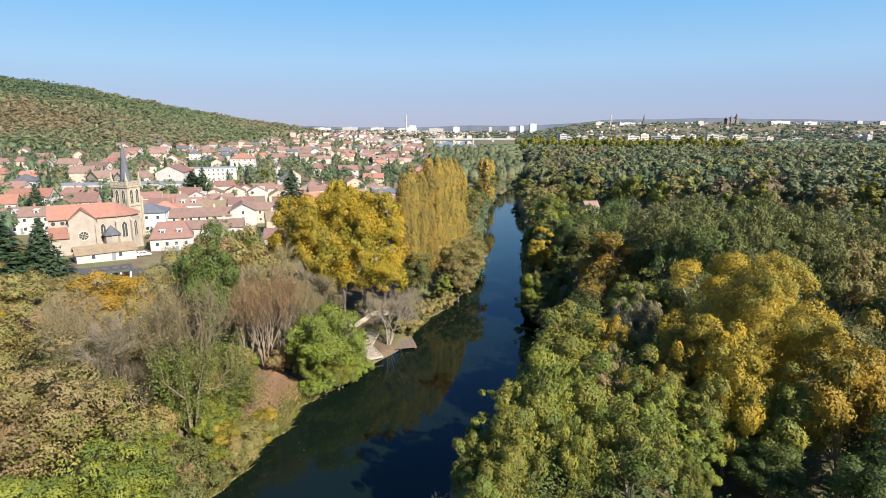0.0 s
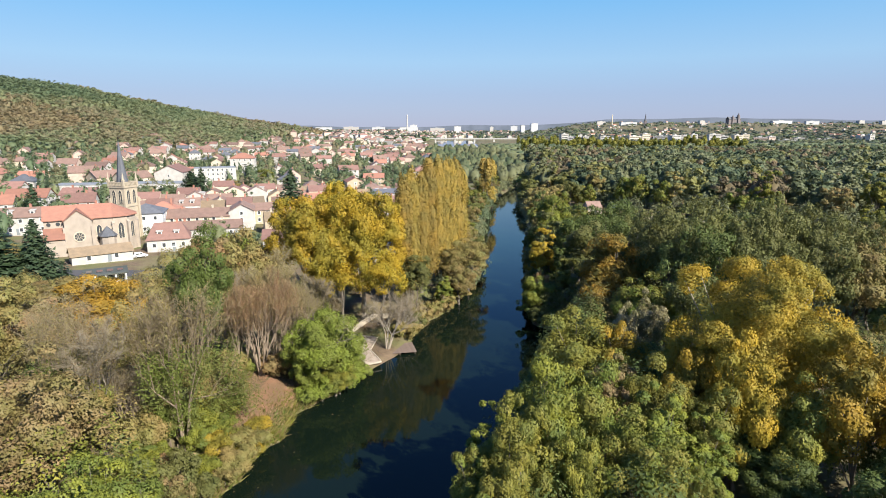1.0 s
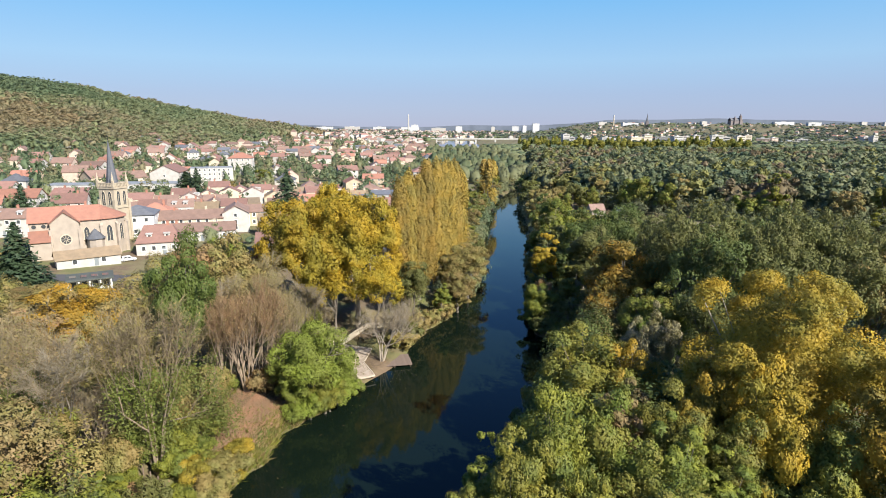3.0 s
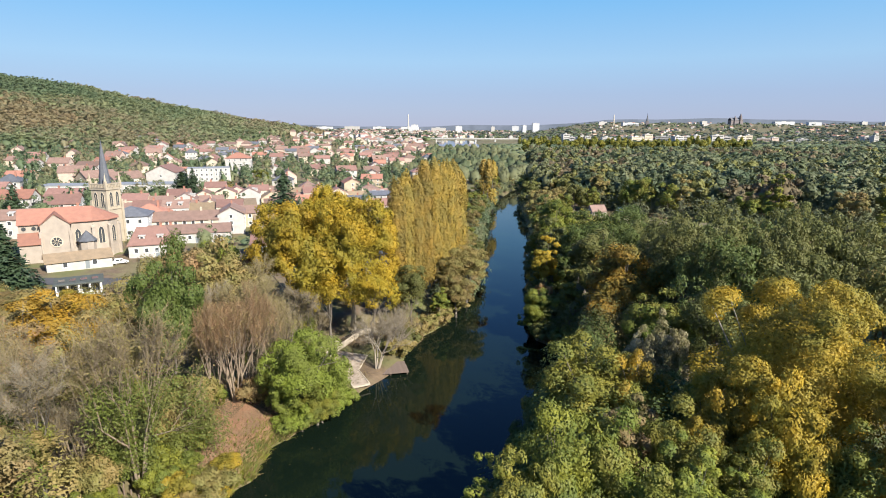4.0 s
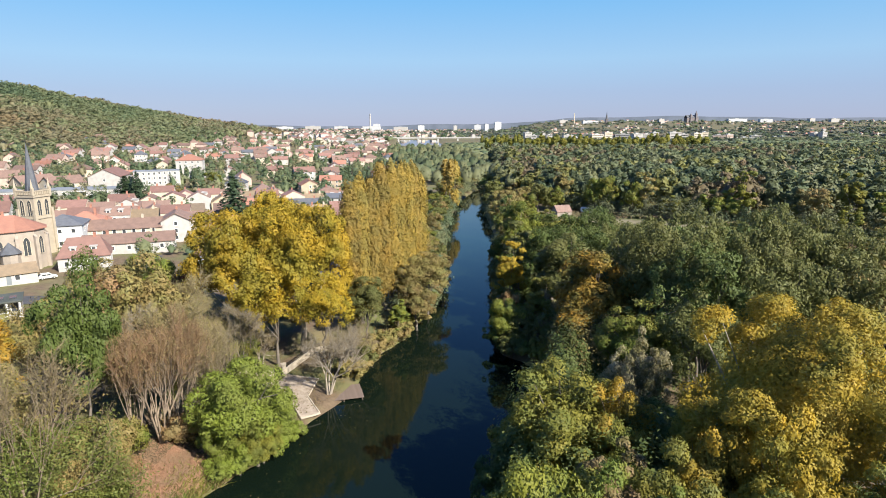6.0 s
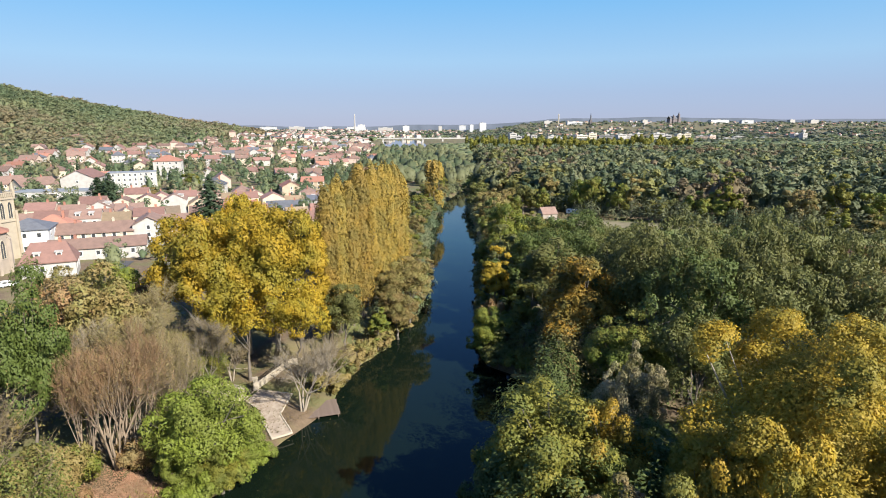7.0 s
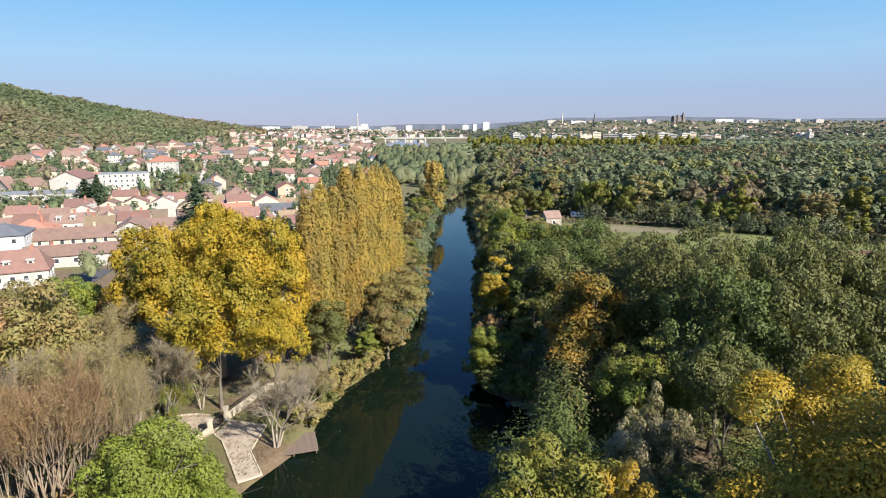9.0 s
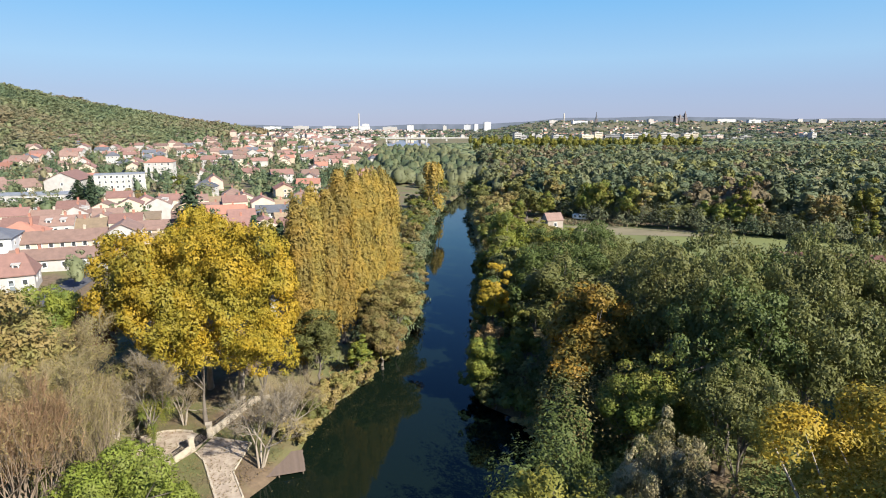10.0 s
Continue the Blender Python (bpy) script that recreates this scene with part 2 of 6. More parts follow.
LITTER = leaf("leaf_litter", (0.27, 0.145, 0.085), (0.36, 0.21, 0.13), (0.25, 0.165, 0.10), clear=0.0)

# ---- building helpers ----


def smooth01(a):
    a = np.clip(a, 0, 1)
    return a * a * (3 - 2 * a)


def left_bank(y):
    wave = (0.5 * np.sin(np.asarray(y) * 0.55) + 0.35 * np.sin(np.asarray(y) * 1.3 + 1)) * np.clip((330 - np.abs(np.asarray(y) - 60)) / 300, 0, 1) * np.clip(np.abs(np.asarray(y) - 113) / 10 - 0.6, 0, 1)
    return wave + np.interp(y, (-400, 30, 67, 83, 93, 97, 107, 113, 119, 124, 127, 142, 171, 205, 245, 290, 350, 420, 520),
                     (-60, -31, -27.5, -23.5, -21.5, -18, -13.4, -9.6, -7.4, -6.9, -6.3, 0.5, 9, 11, 14, 19.5, 27.5, 46, 140))


def right_bank(y):
    return np.interp(y, (-400, 30, 60, 80, 96, 104, 112, 122, 127, 131, 138, 170, 205, 245, 300, 370, 420, 520),
                     (-25, -2, 3, 9, 15, 21, 24.5, 25.5, 22.5, 18.8, 20, 24, 29, 34, 38.5, 43, 64, 175))


def ground_z(x, y):
    """The height of the ground at a place of the plan."""
    x, y = np.asarray(x, float), np.asarray(y, float)
    base = 2.5 + 0.035 * np.clip(-x - 20, 0, 300)
    hill = 112 * np.exp(-np.abs((x + 926) / 490) ** 2.2 - np.abs((y - 1118) / 297) ** 2.2)
    out = np.maximum(left_bank(y) - x, x - right_bank(y))
    out = np.where(y > 520, 60.0, out)
    # the wide river far off
    far = np.maximum(np.maximum(-25 - x, x - 75), np.maximum(950 - y, y - 1800))
    out = np.minimum(out, far)
    base = base + 62 * smooth01((y - 2000) / 2600) * smooth01((x / np.maximum(y, 1) - 0.13) / 0.12)
    bank = np.clip(0.1 + out * 0.55, -1.6, 1.6)
    land = smooth01((out - 3) / 12)
    z = np.where(out < 15, bank * (1 - land) + base * land, base) + hill
    # the levelled terrace by the river
    flat = smooth01((x + 34) / 5) * smooth01((-6 - x) / 3) * smooth01((y - 103) / 4) * smooth01((140 - y) / 6)
    return np.where(out > 0, z * (1 - flat) + np.minimum(z, 0.8) * flat, z)


def gz(x, y):
    return float(ground_z(x, y))


def mesh_object(name, verts, faces, mats, indices=None, smooth=False):
    me = bpy.data.meshes.new(name)
    me.from_pydata(verts, [], faces)
    for m in mats:
        me.materials.append(m)
    if indices is not None:
        me.polygons.foreach_set("material_index", indices)
    if smooth:
        me.polygons.foreach_set("use_smooth", [True] * len(me.polygons))
    me.update()
    return me


def part(name, bm, mat, parent, label="", m=None):
    """One mesh object made of bm, under a thing or a part."""
    me = bpy.data.meshes.new(name)
    bm.to_mesh(me)
    bm.free()
    for one in mat if isinstance(mat, (list, tuple)) else (mat,):
        me.materials.append(one)
    return place(name, me, parent, label, m)


def place(name, me, parent, label="", m=None):
    ob = new(name, me)
    ob.parent = parent
    if m is not None:
        ob.matrix_basis = m
    return tagged(ob, label)


def box(bm, x0, y0, z0, x1, y1, z1, mi=0, bevel=0.0):
    r = bmesh.ops.create_cube(bm, size=1, matrix=Matrix.LocRotScale(((x0 + x1) / 2, (y0 + y1) / 2, (z0 + z1) / 2), None, (x1 - x0, y1 - y0, z1 - z0)))
    faces = {f for v in r["verts"] for f in v.link_faces}
    for f in faces:
        f.material_index = mi
    if bevel:
        bmesh.ops.bevel(bm, geom=list({e for f in faces for e in f.edges}), offset=bevel, segments=1, affect="EDGES")
    return r["verts"]


def prism(bm, pts, z0, z1, mi=0):
    """An upright block over the plan outline pts (counter-clockwise)."""
    lo = [bm.verts.new((x, y, z0)) for x, y in pts]
    hi = [bm.verts.new((x, y, z1)) for x, y in pts]
    fs = [bm.faces.new(lo[::-1]), bm.faces.new(hi)]
    for i in range(len(pts)):
        j = (i + 1) % len(pts)
        fs.append(bm.faces.new((lo[i], lo[j], hi[j], hi[i])))
    for f in fs:
        f.material_index = mi


def solid(bm, lower, upper):
    """A closed slab between two equal rings of points."""
    lo, hi = [bm.verts.new(p) for p in lower], [bm.verts.new(p) for p in upper]
    bm.faces.new(lo[::-1]), bm.faces.new(hi)
    for i in range(len(lo)):
        j = (i + 1) % len(lo)
        bm.faces.new((lo[i], lo[j], hi[j], hi[i]))


def slab(bm, pts, thick):
    """A roof plane: the outline pts and its copy thick metres lower."""
    solid(bm, [(p[0], p[1], p[2] - thick) for p in pts], pts)


def thing(name, m, label, category, group="", kind=""):
    ob = new(name)
    ob.matrix_basis = m
    return tagged(ob, label, category, group, kind)

# ---- ground, water, fields ----


def steps(*pieces):
    out = []
    for a, b, d in pieces:
        out += list(np.arange(a, b, d))
    return np.array(out + [pieces[-1][1]])


xs = steps((-4990, -1500, 350), (-1500, -300, 40), (-300, -60, 12), (-60, 70, 1.5), (70, 300, 12), (300, 1500, 80), (1500, 4990, 350))
ys = steps((-4000, -400, 400), (-400, 0, 20), (0, 40, 4), (40, 180, 1.5), (180, 440, 5), (440, 1800, 30), (1800, 4990, 290))
gx, gy = np.meshgrid(xs, ys)
gh = ground_z(gx, gy)
near = (gx > -70) & (gx < 90) & (gy > 30) & (gy < 200)
bumps = np.array([noise.noise((a * 0.2, b * 0.2, 0)) for a, b in zip(gx[near], gy[near])])
gh[near] += 0.06 * bumps * (gh[near] > 0.6)
nx = len(xs)
quads = [(j * nx + i, j * nx + i + 1, (j + 1) * nx + i + 1, (j + 1) * nx + i) for j in range(len(ys) - 1) for i in range(nx - 1)]
tagged(new("ground", mesh_object("ground", np.stack([gx, gy, gh], -1).reshape(-1, 3).tolist(), quads, [GROUND], smooth=True)),
       "grassy valley floor with bare soil rising to a hill", "ground", kind="structure")

wy = steps((-400, 0, 50), (0, 520, 6))
edge = [(float(left_bank(v)) - 4, float(v), 0) for v in wy], [(float(right_bank(v)) + 4, float(v), 0) for v in wy]
n = len(wy)
tagged(new("water_river", mesh_object("water_river", edge[0] + edge[1], [(i, n + i, n + i + 1, i + 1) for i in range(n - 1)], [WATER])),
       "calm dark river water reflecting blue sky and trees", "river", kind="structure")
tagged(new("water_far", mesh_object("water_far", [(-30, 940, 0), (80, 940, 0), (80, 1810, 0), (-30, 1810, 0)], [(0, 1, 2, 3)], [WATER])),
       "wide blue river beyond the town", "river", kind="structure")


def patch(name, pts, mat, label, category, lift=0.06, cell=6.0):
    """A field or path laid on the ground over the four-sided outline pts."""
    (x0, y0), (x1, y1), (x2, y2), (x3, y3) = pts
    nu = max(2, int(math.hypot(x1 - x0, y1 - y0) / cell))
    nv = max(2, int(math.hypot(x3 - x0, y3 - y0) / cell))
    vs, fs = [], []
    for j in range(nv + 1):
        for i in range(nu + 1):
            u, v = i / nu, j / nv
            x = (x0 * (1 - u) + x1 * u) * (1 - v) + (x3 * (1 - u) + x2 * u) * v
            y = (y0 * (1 - u) + y1 * u) * (1 - v) + (y3 * (1 - u) + y2 * u) * v
            vs.append((x, y, gz(x, y) + lift))
    for j in range(nv):
        for i in range(nu):
            a = j * (nu + 1) + i
            fs.append((a, a + 1, a + nu + 2, a + nu + 1))
    return tagged(new(name, mesh_object(name, vs, fs, [mat])), label, category, kind="structure")


patch("field_meadow", [(44, 100), (250, 95), (262, 182), (70, 298)], MEADOW, "green meadow between the river wood and the forest", "field", 0.05)
patch("field_stubble", [(69, 261), (119, 249), (126, 262), (73, 277)], STUBBLE, "pale stubble strip along the forest edge", "field", 0.12)
patch("field_crop", [(116, 204), (152, 198), (170, 211), (127, 224)], PLOUGH, "red-brown crop strip in the meadow", "field", 0.12)
patch("field_far", [(430, 650), (640, 640), (680, 760), (450, 780)], MEADOW, "distant pale green field among woods", "field", 0.3, 20)
patch("field_track", [(74, 285), (118, 252), (119.5, 254), (76, 287)], TRACK, "pale dirt track along the forest edge", "track", 0.2)
patch("bank_bare", [(-30.5, 86), (-24.2, 84), (-22, 95), (-28.5, 97.5)], RUSSET, "bare river bank covered with russet leaves", "bank", 0.1, 1)
patch("bank_grass_strip", [(-34, 74), (-26.6, 74), (-24.2, 84), (-31, 86)], LAWN, "rough grass on the river bank", "grass", 0.08, 1)
patch("street", [(-120, 150), (-60, 158), (-61, 164), (-121, 157)], ASPHALT, "grey village street beside the church", "street", 0.1, 3)
patch("street_east", [(-74, 162), (-67, 162), (-72, 205), (-78, 205)], ASPHALT, "grey village street between low houses", "street", 0.12, 3)

# ---- trees ----
rng = np.random.default_rng(7)


def leaves(pos, nor, size, stretch=1.25):
    """One mesh of small folded leaf sprays at pos, facing nor."""
    k = len(pos)
    nor = nor / np.linalg.norm(nor, axis=1, keepdims=True)
    ref = rng.normal(size=(k, 3))
    u = np.cross(nor, ref)
    u /= np.linalg.norm(u, axis=1, keepdims=True)
    v = np.cross(nor, u)
    s = (size * rng.uniform(0.6, 1.35, (k, 1))) * 0.5
    bend = nor * s * rng.uniform(-0.5, 0.5, (k, 1))
    tri = np.stack([pos - u * s * stretch * 0.6 + v * s * 0.9, pos - u * s * stretch - v * s * 0.7, pos + u * s * stretch * 1.3 + bend], 1)
    return tri.reshape(-1, 3)


def leaf_mesh(name, tri, core=None, core_faces=None, soft=False):
    """A mesh of loose leaves; core and core_faces: smooth shapes under them."""
    k = len(tri) // 3
    if core is not None:
        n, f = len(core), len(core_faces)
        me = bpy.data.meshes.new(name)
        me.vertices.add(n + 3 * k)
        me.vertices.foreach_set("co", np.concatenate([core, tri]).astype(np.float32).ravel())
        me.loops.add(3 * (f + k))
        me.loops.foreach_set("vertex_index", np.concatenate([core_faces.ravel(), n + np.arange(3 * k)]).astype(np.int32))
        me.polygons.add(f + k)
        me.polygons.foreach_set("loop_start", (np.arange(f + k) * 3).astype(np.int32))
        me.polygons.foreach_set("use_smooth", np.full(f + k, soft))
        me.update(calc_edges=True)
        return me
    me = bpy.data.meshes.new(name)
    me.vertices.add(3 * k)
    me.vertices.foreach_set("co", tri.astype(np.float32).ravel())
    me.loops.add(3 * k)
    me.loops.foreach_set("vertex_index", np.arange(3 * k, dtype=np.int32))
    me.polygons.add(k)
    me.polygons.foreach_set("loop_start", (np.arange(k) * 3).astype(np.int32))
    me.update(calc_edges=True)
    me.validate()
    return me


def rounded(me, normals):
    """Shade loose leaves as the clump that they cover."""
    me.polygons.foreach_set("use_smooth", np.full(len(me.polygons), True))
    me.normals_split_custom_set_from_vertices(np.asarray(normals, np.float32) / np.linalg.norm(normals, axis=-1, keepdims=True))


def unit(k):
    d = rng.normal(size=(k, 3))
    return d / np.linalg.norm(d, axis=1, keepdims=True)


def lobes_round(r, h, bottom, count, boughs=0, open_crown=0):
    """Centres and radii of the clumps that make up a broad, uneven crown."""
    c, q = np.array((0, 0, (h + bottom) / 2)), np.array((r, r, (h - bottom) / 2))
    boughs = boughs or max(9, int(count / 7 * np.clip((h - bottom) / 2.2 / r, 1, 2)))
    # boughs stand round the crown on a loose spiral, each a cloud of smaller clumps
    i = np.arange(boughs) + rng.uniform(-0.3, 0.3, boughs)
    up = np.clip(1 - 1.55 * (i + 0.5) / boughs, -0.62, 0.98)
    turn = i * 2.4 + rng.uniform(0, 6)
    flat = np.sqrt(1 - up ** 2)
    b_dir = np.stack([flat * np.cos(turn), flat * np.sin(turn), up], 1)
    b_rad = rng.uniform(0.27, 0.45, boughs) * r * np.clip(math.sqrt(15 / boughs), 0.62, 1)
    b_pos = b_dir * (q - b_rad[:, None] * 0.8) * rng.uniform(0.75, 1.06, (boughs, 1))
    seed = rng.uniform(0, 99, 3)
    b_pos *= np.array([1 + (0.16 if open_crown else 0.42 if boughs > 13 else 0.26) * noise.noise(Vector(v * 1.15 + seed)) for v in b_dir])[:, None]
    of = np.arange(count) % boughs
    d = unit(count) + b_dir[of] * 0.75 + (0, 0, 0.25)
    d /= np.linalg.norm(d, axis=1, keepdims=True)
    rad = (rng.uniform(0.34, 0.68, count) if open_crown == 0 else rng.uniform(0.2, 0.44, count)) * b_rad[of]
    pos = b_pos[of] + d * (b_rad[of] - rad * 0.8)[:, None] * (1.15, 1.15, 0.85) * rng.uniform(0.7, 1.15, (count, 1))
    # every fourth clump fills the inside between the boughs
    fill = np.arange(count) % (4 if open_crown == 0 else 8) == 0
    inner = unit(count)
    inner[:, 2] = np.abs(inner[:, 2]) * 1.3 - 0.45
    pos[fill] = inner[fill] * (q * rng.uniform(0.25, 0.6, (count, 1)))[fill]
    rad[fill] = rng.uniform(0.22, 0.36, fill.sum()) * r
    # the crown keeps to its height and width
    pos[:, 2] *= q[2] / (pos[:, 2] + rad).max()
    pos[:, :2] *= r / np.percentile(np.linalg.norm(pos[:, :2], axis=1) + rad, 86)
    pos += c
    return pos, rad, d


def lobe_leaves(pos, rad, out, per, size, up=0.5, loose=1.0, soft=0.42):
    """Leaves over the outer side of every clump, ragged at its rim: their corners, and normals that are partly the clump's."""
    allp, alln, clump = [], [], []
    area = rad ** 2 / np.mean(rad ** 2)
    for p, a, o, w in zip(pos, rad, out, area):
        k = int(per * w)
        d = unit(k * 2)
        d = d[d @ o > -0.5][:k]
        shell = a * (0.74 + 0.3 * rng.random((len(d), 1)) + 0.3 * rng.random((len(d), 1)) ** 6)
        allp.append(p + d * shell * (1, 1, 0.9))
        alln.append(d * 1.15 + o * 0.25 + (0, 0, up * 0.7) + rng.normal(size=d.shape) * 0.58 * loose)
        clump.append(d + o * 0.3 + (0, 0, 0.2))
    nor, clump = np.concatenate(alln), np.concatenate(clump)
    nor, clump = (v / np.linalg.norm(v, axis=1, keepdims=True) for v in (nor, clump))
    return leaves(np.concatenate(allp), nor, size), np.repeat(nor * (1 - soft) + clump * soft, 3, axis=0)


def tube(verts, faces, a, b, ra, rb, sides=5):
    """A tapered limb from a to b."""
    a, b = Vector(a), Vector(b)
    q = (b - a).to_track_quat("Z", "Y")
    i0 = len(verts)
    for p, r in ((a, ra), (b, rb)):
        for s in range(sides):
            w = 2 * math.pi * s / sides
            verts.append(tuple(p + q @ Vector((r * math.cos(w), r * math.sin(w), 0))))
    for s in range(sides):
        t = (s + 1) % sides
        faces.append((i0 + s, i0 + t, i0 + sides + t, i0 + sides + s))


def limbs(targets, h, fork, girth, lean=0.0):
    """Trunk with limbs that reach for the targets."""
    vs, fs = [], []
    p = np.array((0, 0, -0.4))
    knots = [p]
    for i in range(1, 5):
        knots.append(np.array((rng.normal(0, 0.012) * h + lean * i / 4 * h * 0.2, rng.normal(0, 0.012) * h, fork * i / 4)))
    top = knots[-1] + np.array((0, 0, (h - fork) * 0.55))
    knots.append(top)
    for i in range(5):
        tube(vs, fs, knots[i], knots[i + 1], girth * (1.25 - 0.2 * i) if i else girth * 1.5, girth * (1.05 - 0.2 * i), 7)
    for tg in targets:
        s = rng.uniform(0.75, 1.0)
        a = knots[4] * s if rng.random() < 0.5 else knots[4] + (top - knots[4]) * rng.uniform(0, 0.7)
        mid = a + (np.array(tg) - a) * 0.5 + np.array((0, 0, 0.06 * h)) * rng.uniform(-0.3, 1)
        g = girth * rng.uniform(0.25, 0.45)
        tube(vs, fs, a, mid, g, g * 0.6)
        tube(vs, fs, mid, tg, g * 0.6, g * 0.15)
    return vs, fs


def limb_mesh(name, vs, fs, mat):
    return mesh_object(name, vs, fs, [mat], smooth=True)


def round_kind(r, h, bottom, count, per, size, girth, bark=BARK, up=0.5, boughs=0):
    pos, rad, out = lobes_round(r, h, bottom, count, boughs, boughs)
    pick = rng.choice(len(pos), min(len(pos), 9), replace=False)
    vs, fs = limbs([tuple(pos[i]) for i in pick], h, max(bottom * 1.05, h * 0.2), girth)
    tri, nor = lobe_leaves(pos, rad, out, per, size, up)
    crown = leaf_mesh("crown", tri)
    rounded(crown, nor)
    return limb_mesh("trunk", vs, fs, bark), crown


def poplar_kind(r, h, plumes, per, size):
    """Narrow upswept plumes round one stem, the column blunt at the top."""
    ps, ns = [], []
    for i in range(plumes):
        w = 2.4 * i
        z0 = h * rng.uniform(0.05, 0.68)
        z1 = z0 + h * rng.uniform(0.26, 0.34)
        if i < 9:
            z0, z1 = h * 0.64, h * rng.uniform(0.9, 1.0)
        mid = (z0 + z1) / 2 / h
        wide = r * (0.62 if mid < 0.78 else 0.5) * rng.uniform(0.75, 1.1)
        f = rng.uniform(0, 1, per)
        c = np.stack([wide * math.cos(w) * np.sin(f * 2.2 + 0.5), wide * math.sin(w) * np.sin(f * 2.2 + 0.5), z0 + (z1 - z0) * f], 1)
        d = unit(per) * (1, 1, 0.5)
        c += d * (r * 0.38 * np.sqrt(np.clip(1.05 - f ** 3, 0, 1)))[:, None]
        ps.append(c)
        ns.append(d * 0.9 + (math.cos(w), math.sin(w), 0.25) + rng.normal(size=(per, 3)) * 0.45)
    vs, fs = limbs([(r * 0.4 * math.cos(k), r * 0.4 * math.sin(k), h * (0.4 + 0.1 * k)) for k in range(4)], h, h * 0.3, 0.32)
    return limb_mesh("trunk", vs, fs, BARK), leaf_mesh("crown", leaves(np.concatenate(ps), np.concatenate(ns), size, 1.5))


def conifer_kind(r, h, tiers, per, size):
    ps, ns = [], []
    for i in range(tiers):
        f = i / tiers
        rr = r * (1 - f) ** 0.85 * rng.uniform(0.85, 1.1)
        arms = max(5, int(11 * (1 - f)))
        for a in range(arms):
            w = 2 * math.pi * (a + rng.uniform(-0.3, 0.3)) / arms + i
            s = rng.uniform(0.1, 1, max(3, int(per * (1 - f) + 3)))
            z = h * (0.08 + 0.92 * f) - s * rr * 0.28 + rng.normal(0, 0.1, len(s))
            side = rng.normal(0, 0.12, len(s)) * rr
            ps.append(np.stack([np.cos(w) * s * rr - np.sin(w) * side, np.sin(w) * s * rr + np.cos(w) * side, z], 1))
            ns.append(np.stack([np.cos(w) + 0 * s, np.sin(w) + 0 * s, 0.9 + 0 * s], 1) + rng.normal(size=(len(s), 3)) * 0.5)
    vs, fs = limbs([(0, 0, h * 0.97)], h, h * 0.5, 0.3)
    return limb_mesh("trunk", vs, fs, BARK), leaf_mesh("crown", leaves(np.concatenate(ps), np.concatenate(ns), size, 1.6))


def bare_kind(r, h, stems, twigs, spare, upright, bark=BARK, climb=0):
    """A leafless tree: forking limbs, fine twigs and a few late leaves."""
    vs, fs, ends = [], [], []

    def grow(p, d, length, g, depth):
        q = p + d * length
        tube(vs, fs, p, q, g, g * 0.65, 5 if depth < 2 else 3)
        if depth == 5:
            ends.append((q, d, length))
            return
        if depth >= 2:
            ends.append((q, d, length))
        for _ in range(3 if depth < 2 else 2 if depth < 4 or rng.random() < 0.5 else 1):
            e = d + Vector(rng.normal(0, 0.42, 3)) + Vector((0, 0, upright))
            grow(q, e.normalized(), length * rng.uniform(0.62, 0.85), g * 0.58, depth + 1)

    for i in range(stems):
        w = 2 * math.pi * i / stems + 0.5
        tilt = 0.0 if stems == 1 else 0.28
        grow(Vector((0.25 * math.cos(w), 0.25 * math.sin(w), -0.3)) * (stems > 1), Vector((tilt * math.cos(w), tilt * math.sin(w), 1)).normalized(),
             h * 0.27, 0.34 if stems == 1 else 0.2, 0)
    vs = np.array(vs)
    sc = np.array((r / max(1e-3, np.percentile(np.abs(vs[:, :2]), 97)),) * 2 + (h / vs[:, 2].max(),))
    low = np.clip(vs[:, 2:3] / (0.25 * h), 0, 1)
    vs = vs * (1 + (sc - 1) * np.concatenate([low, low, np.ones_like(low)], 1))
    tips = np.array([tuple(e[0]) for e in ends]) * sc
    dirs = np.array([tuple(e[1]) for e in ends])
    pick = rng.integers(0, len(tips), twigs)
    d = dirs[pick] + rng.normal(0, 0.5, (twigs, 3)) + (0, 0, upright * 0.6)
    d /= np.linalg.norm(d, axis=1, keepdims=True)
    base = tips[pick] - dirs[pick] * rng.uniform(0, 1.2, (twigs, 1))
    length = rng.uniform(0.8, 2.0, (twigs, 1)) * r / 5
    side = np.cross(d, rng.normal(size=(twigs, 3)))
    side /= np.linalg.norm(side, axis=1, keepdims=True)
    wd = 0.015
    tw = np.stack([base - side * wd, base + d * length, base + side * wd], 1).reshape(-1, 3)
    lp = tips[rng.integers(0, len(tips), spare)] + rng.normal(0, 0.7, (spare, 3))
    lv = leaves(lp, unit(spare) + (0, 0, 0.5), 0.17) if spare else np.zeros((0, 3))
    k = climb or (4200 if stems == 1 else 1500)
    stem = vs[(vs[:, 2] > 0) & (vs[:, 2] < h * (0.62 if stems == 1 or climb else 0.5))]
    iv = stem[rng.integers(0, len(stem), k)] + rng.normal(0, 0.42, (k, 3)) + np.stack([np.zeros(k), np.zeros(k), rng.uniform(-0.14, 0.02, k) * h], 1)
    iv[:, 2] = np.clip(iv[:, 2], 0.1, None)
    ivy = leaf_mesh("ivy", leaves(iv, unit(k) + (0, 0, 0.5), 0.17))
    return limb_mesh("trunk", vs.tolist(), fs, bark), leaf_mesh("branchwork", tw), leaf_mesh("foliage", lv), ivy


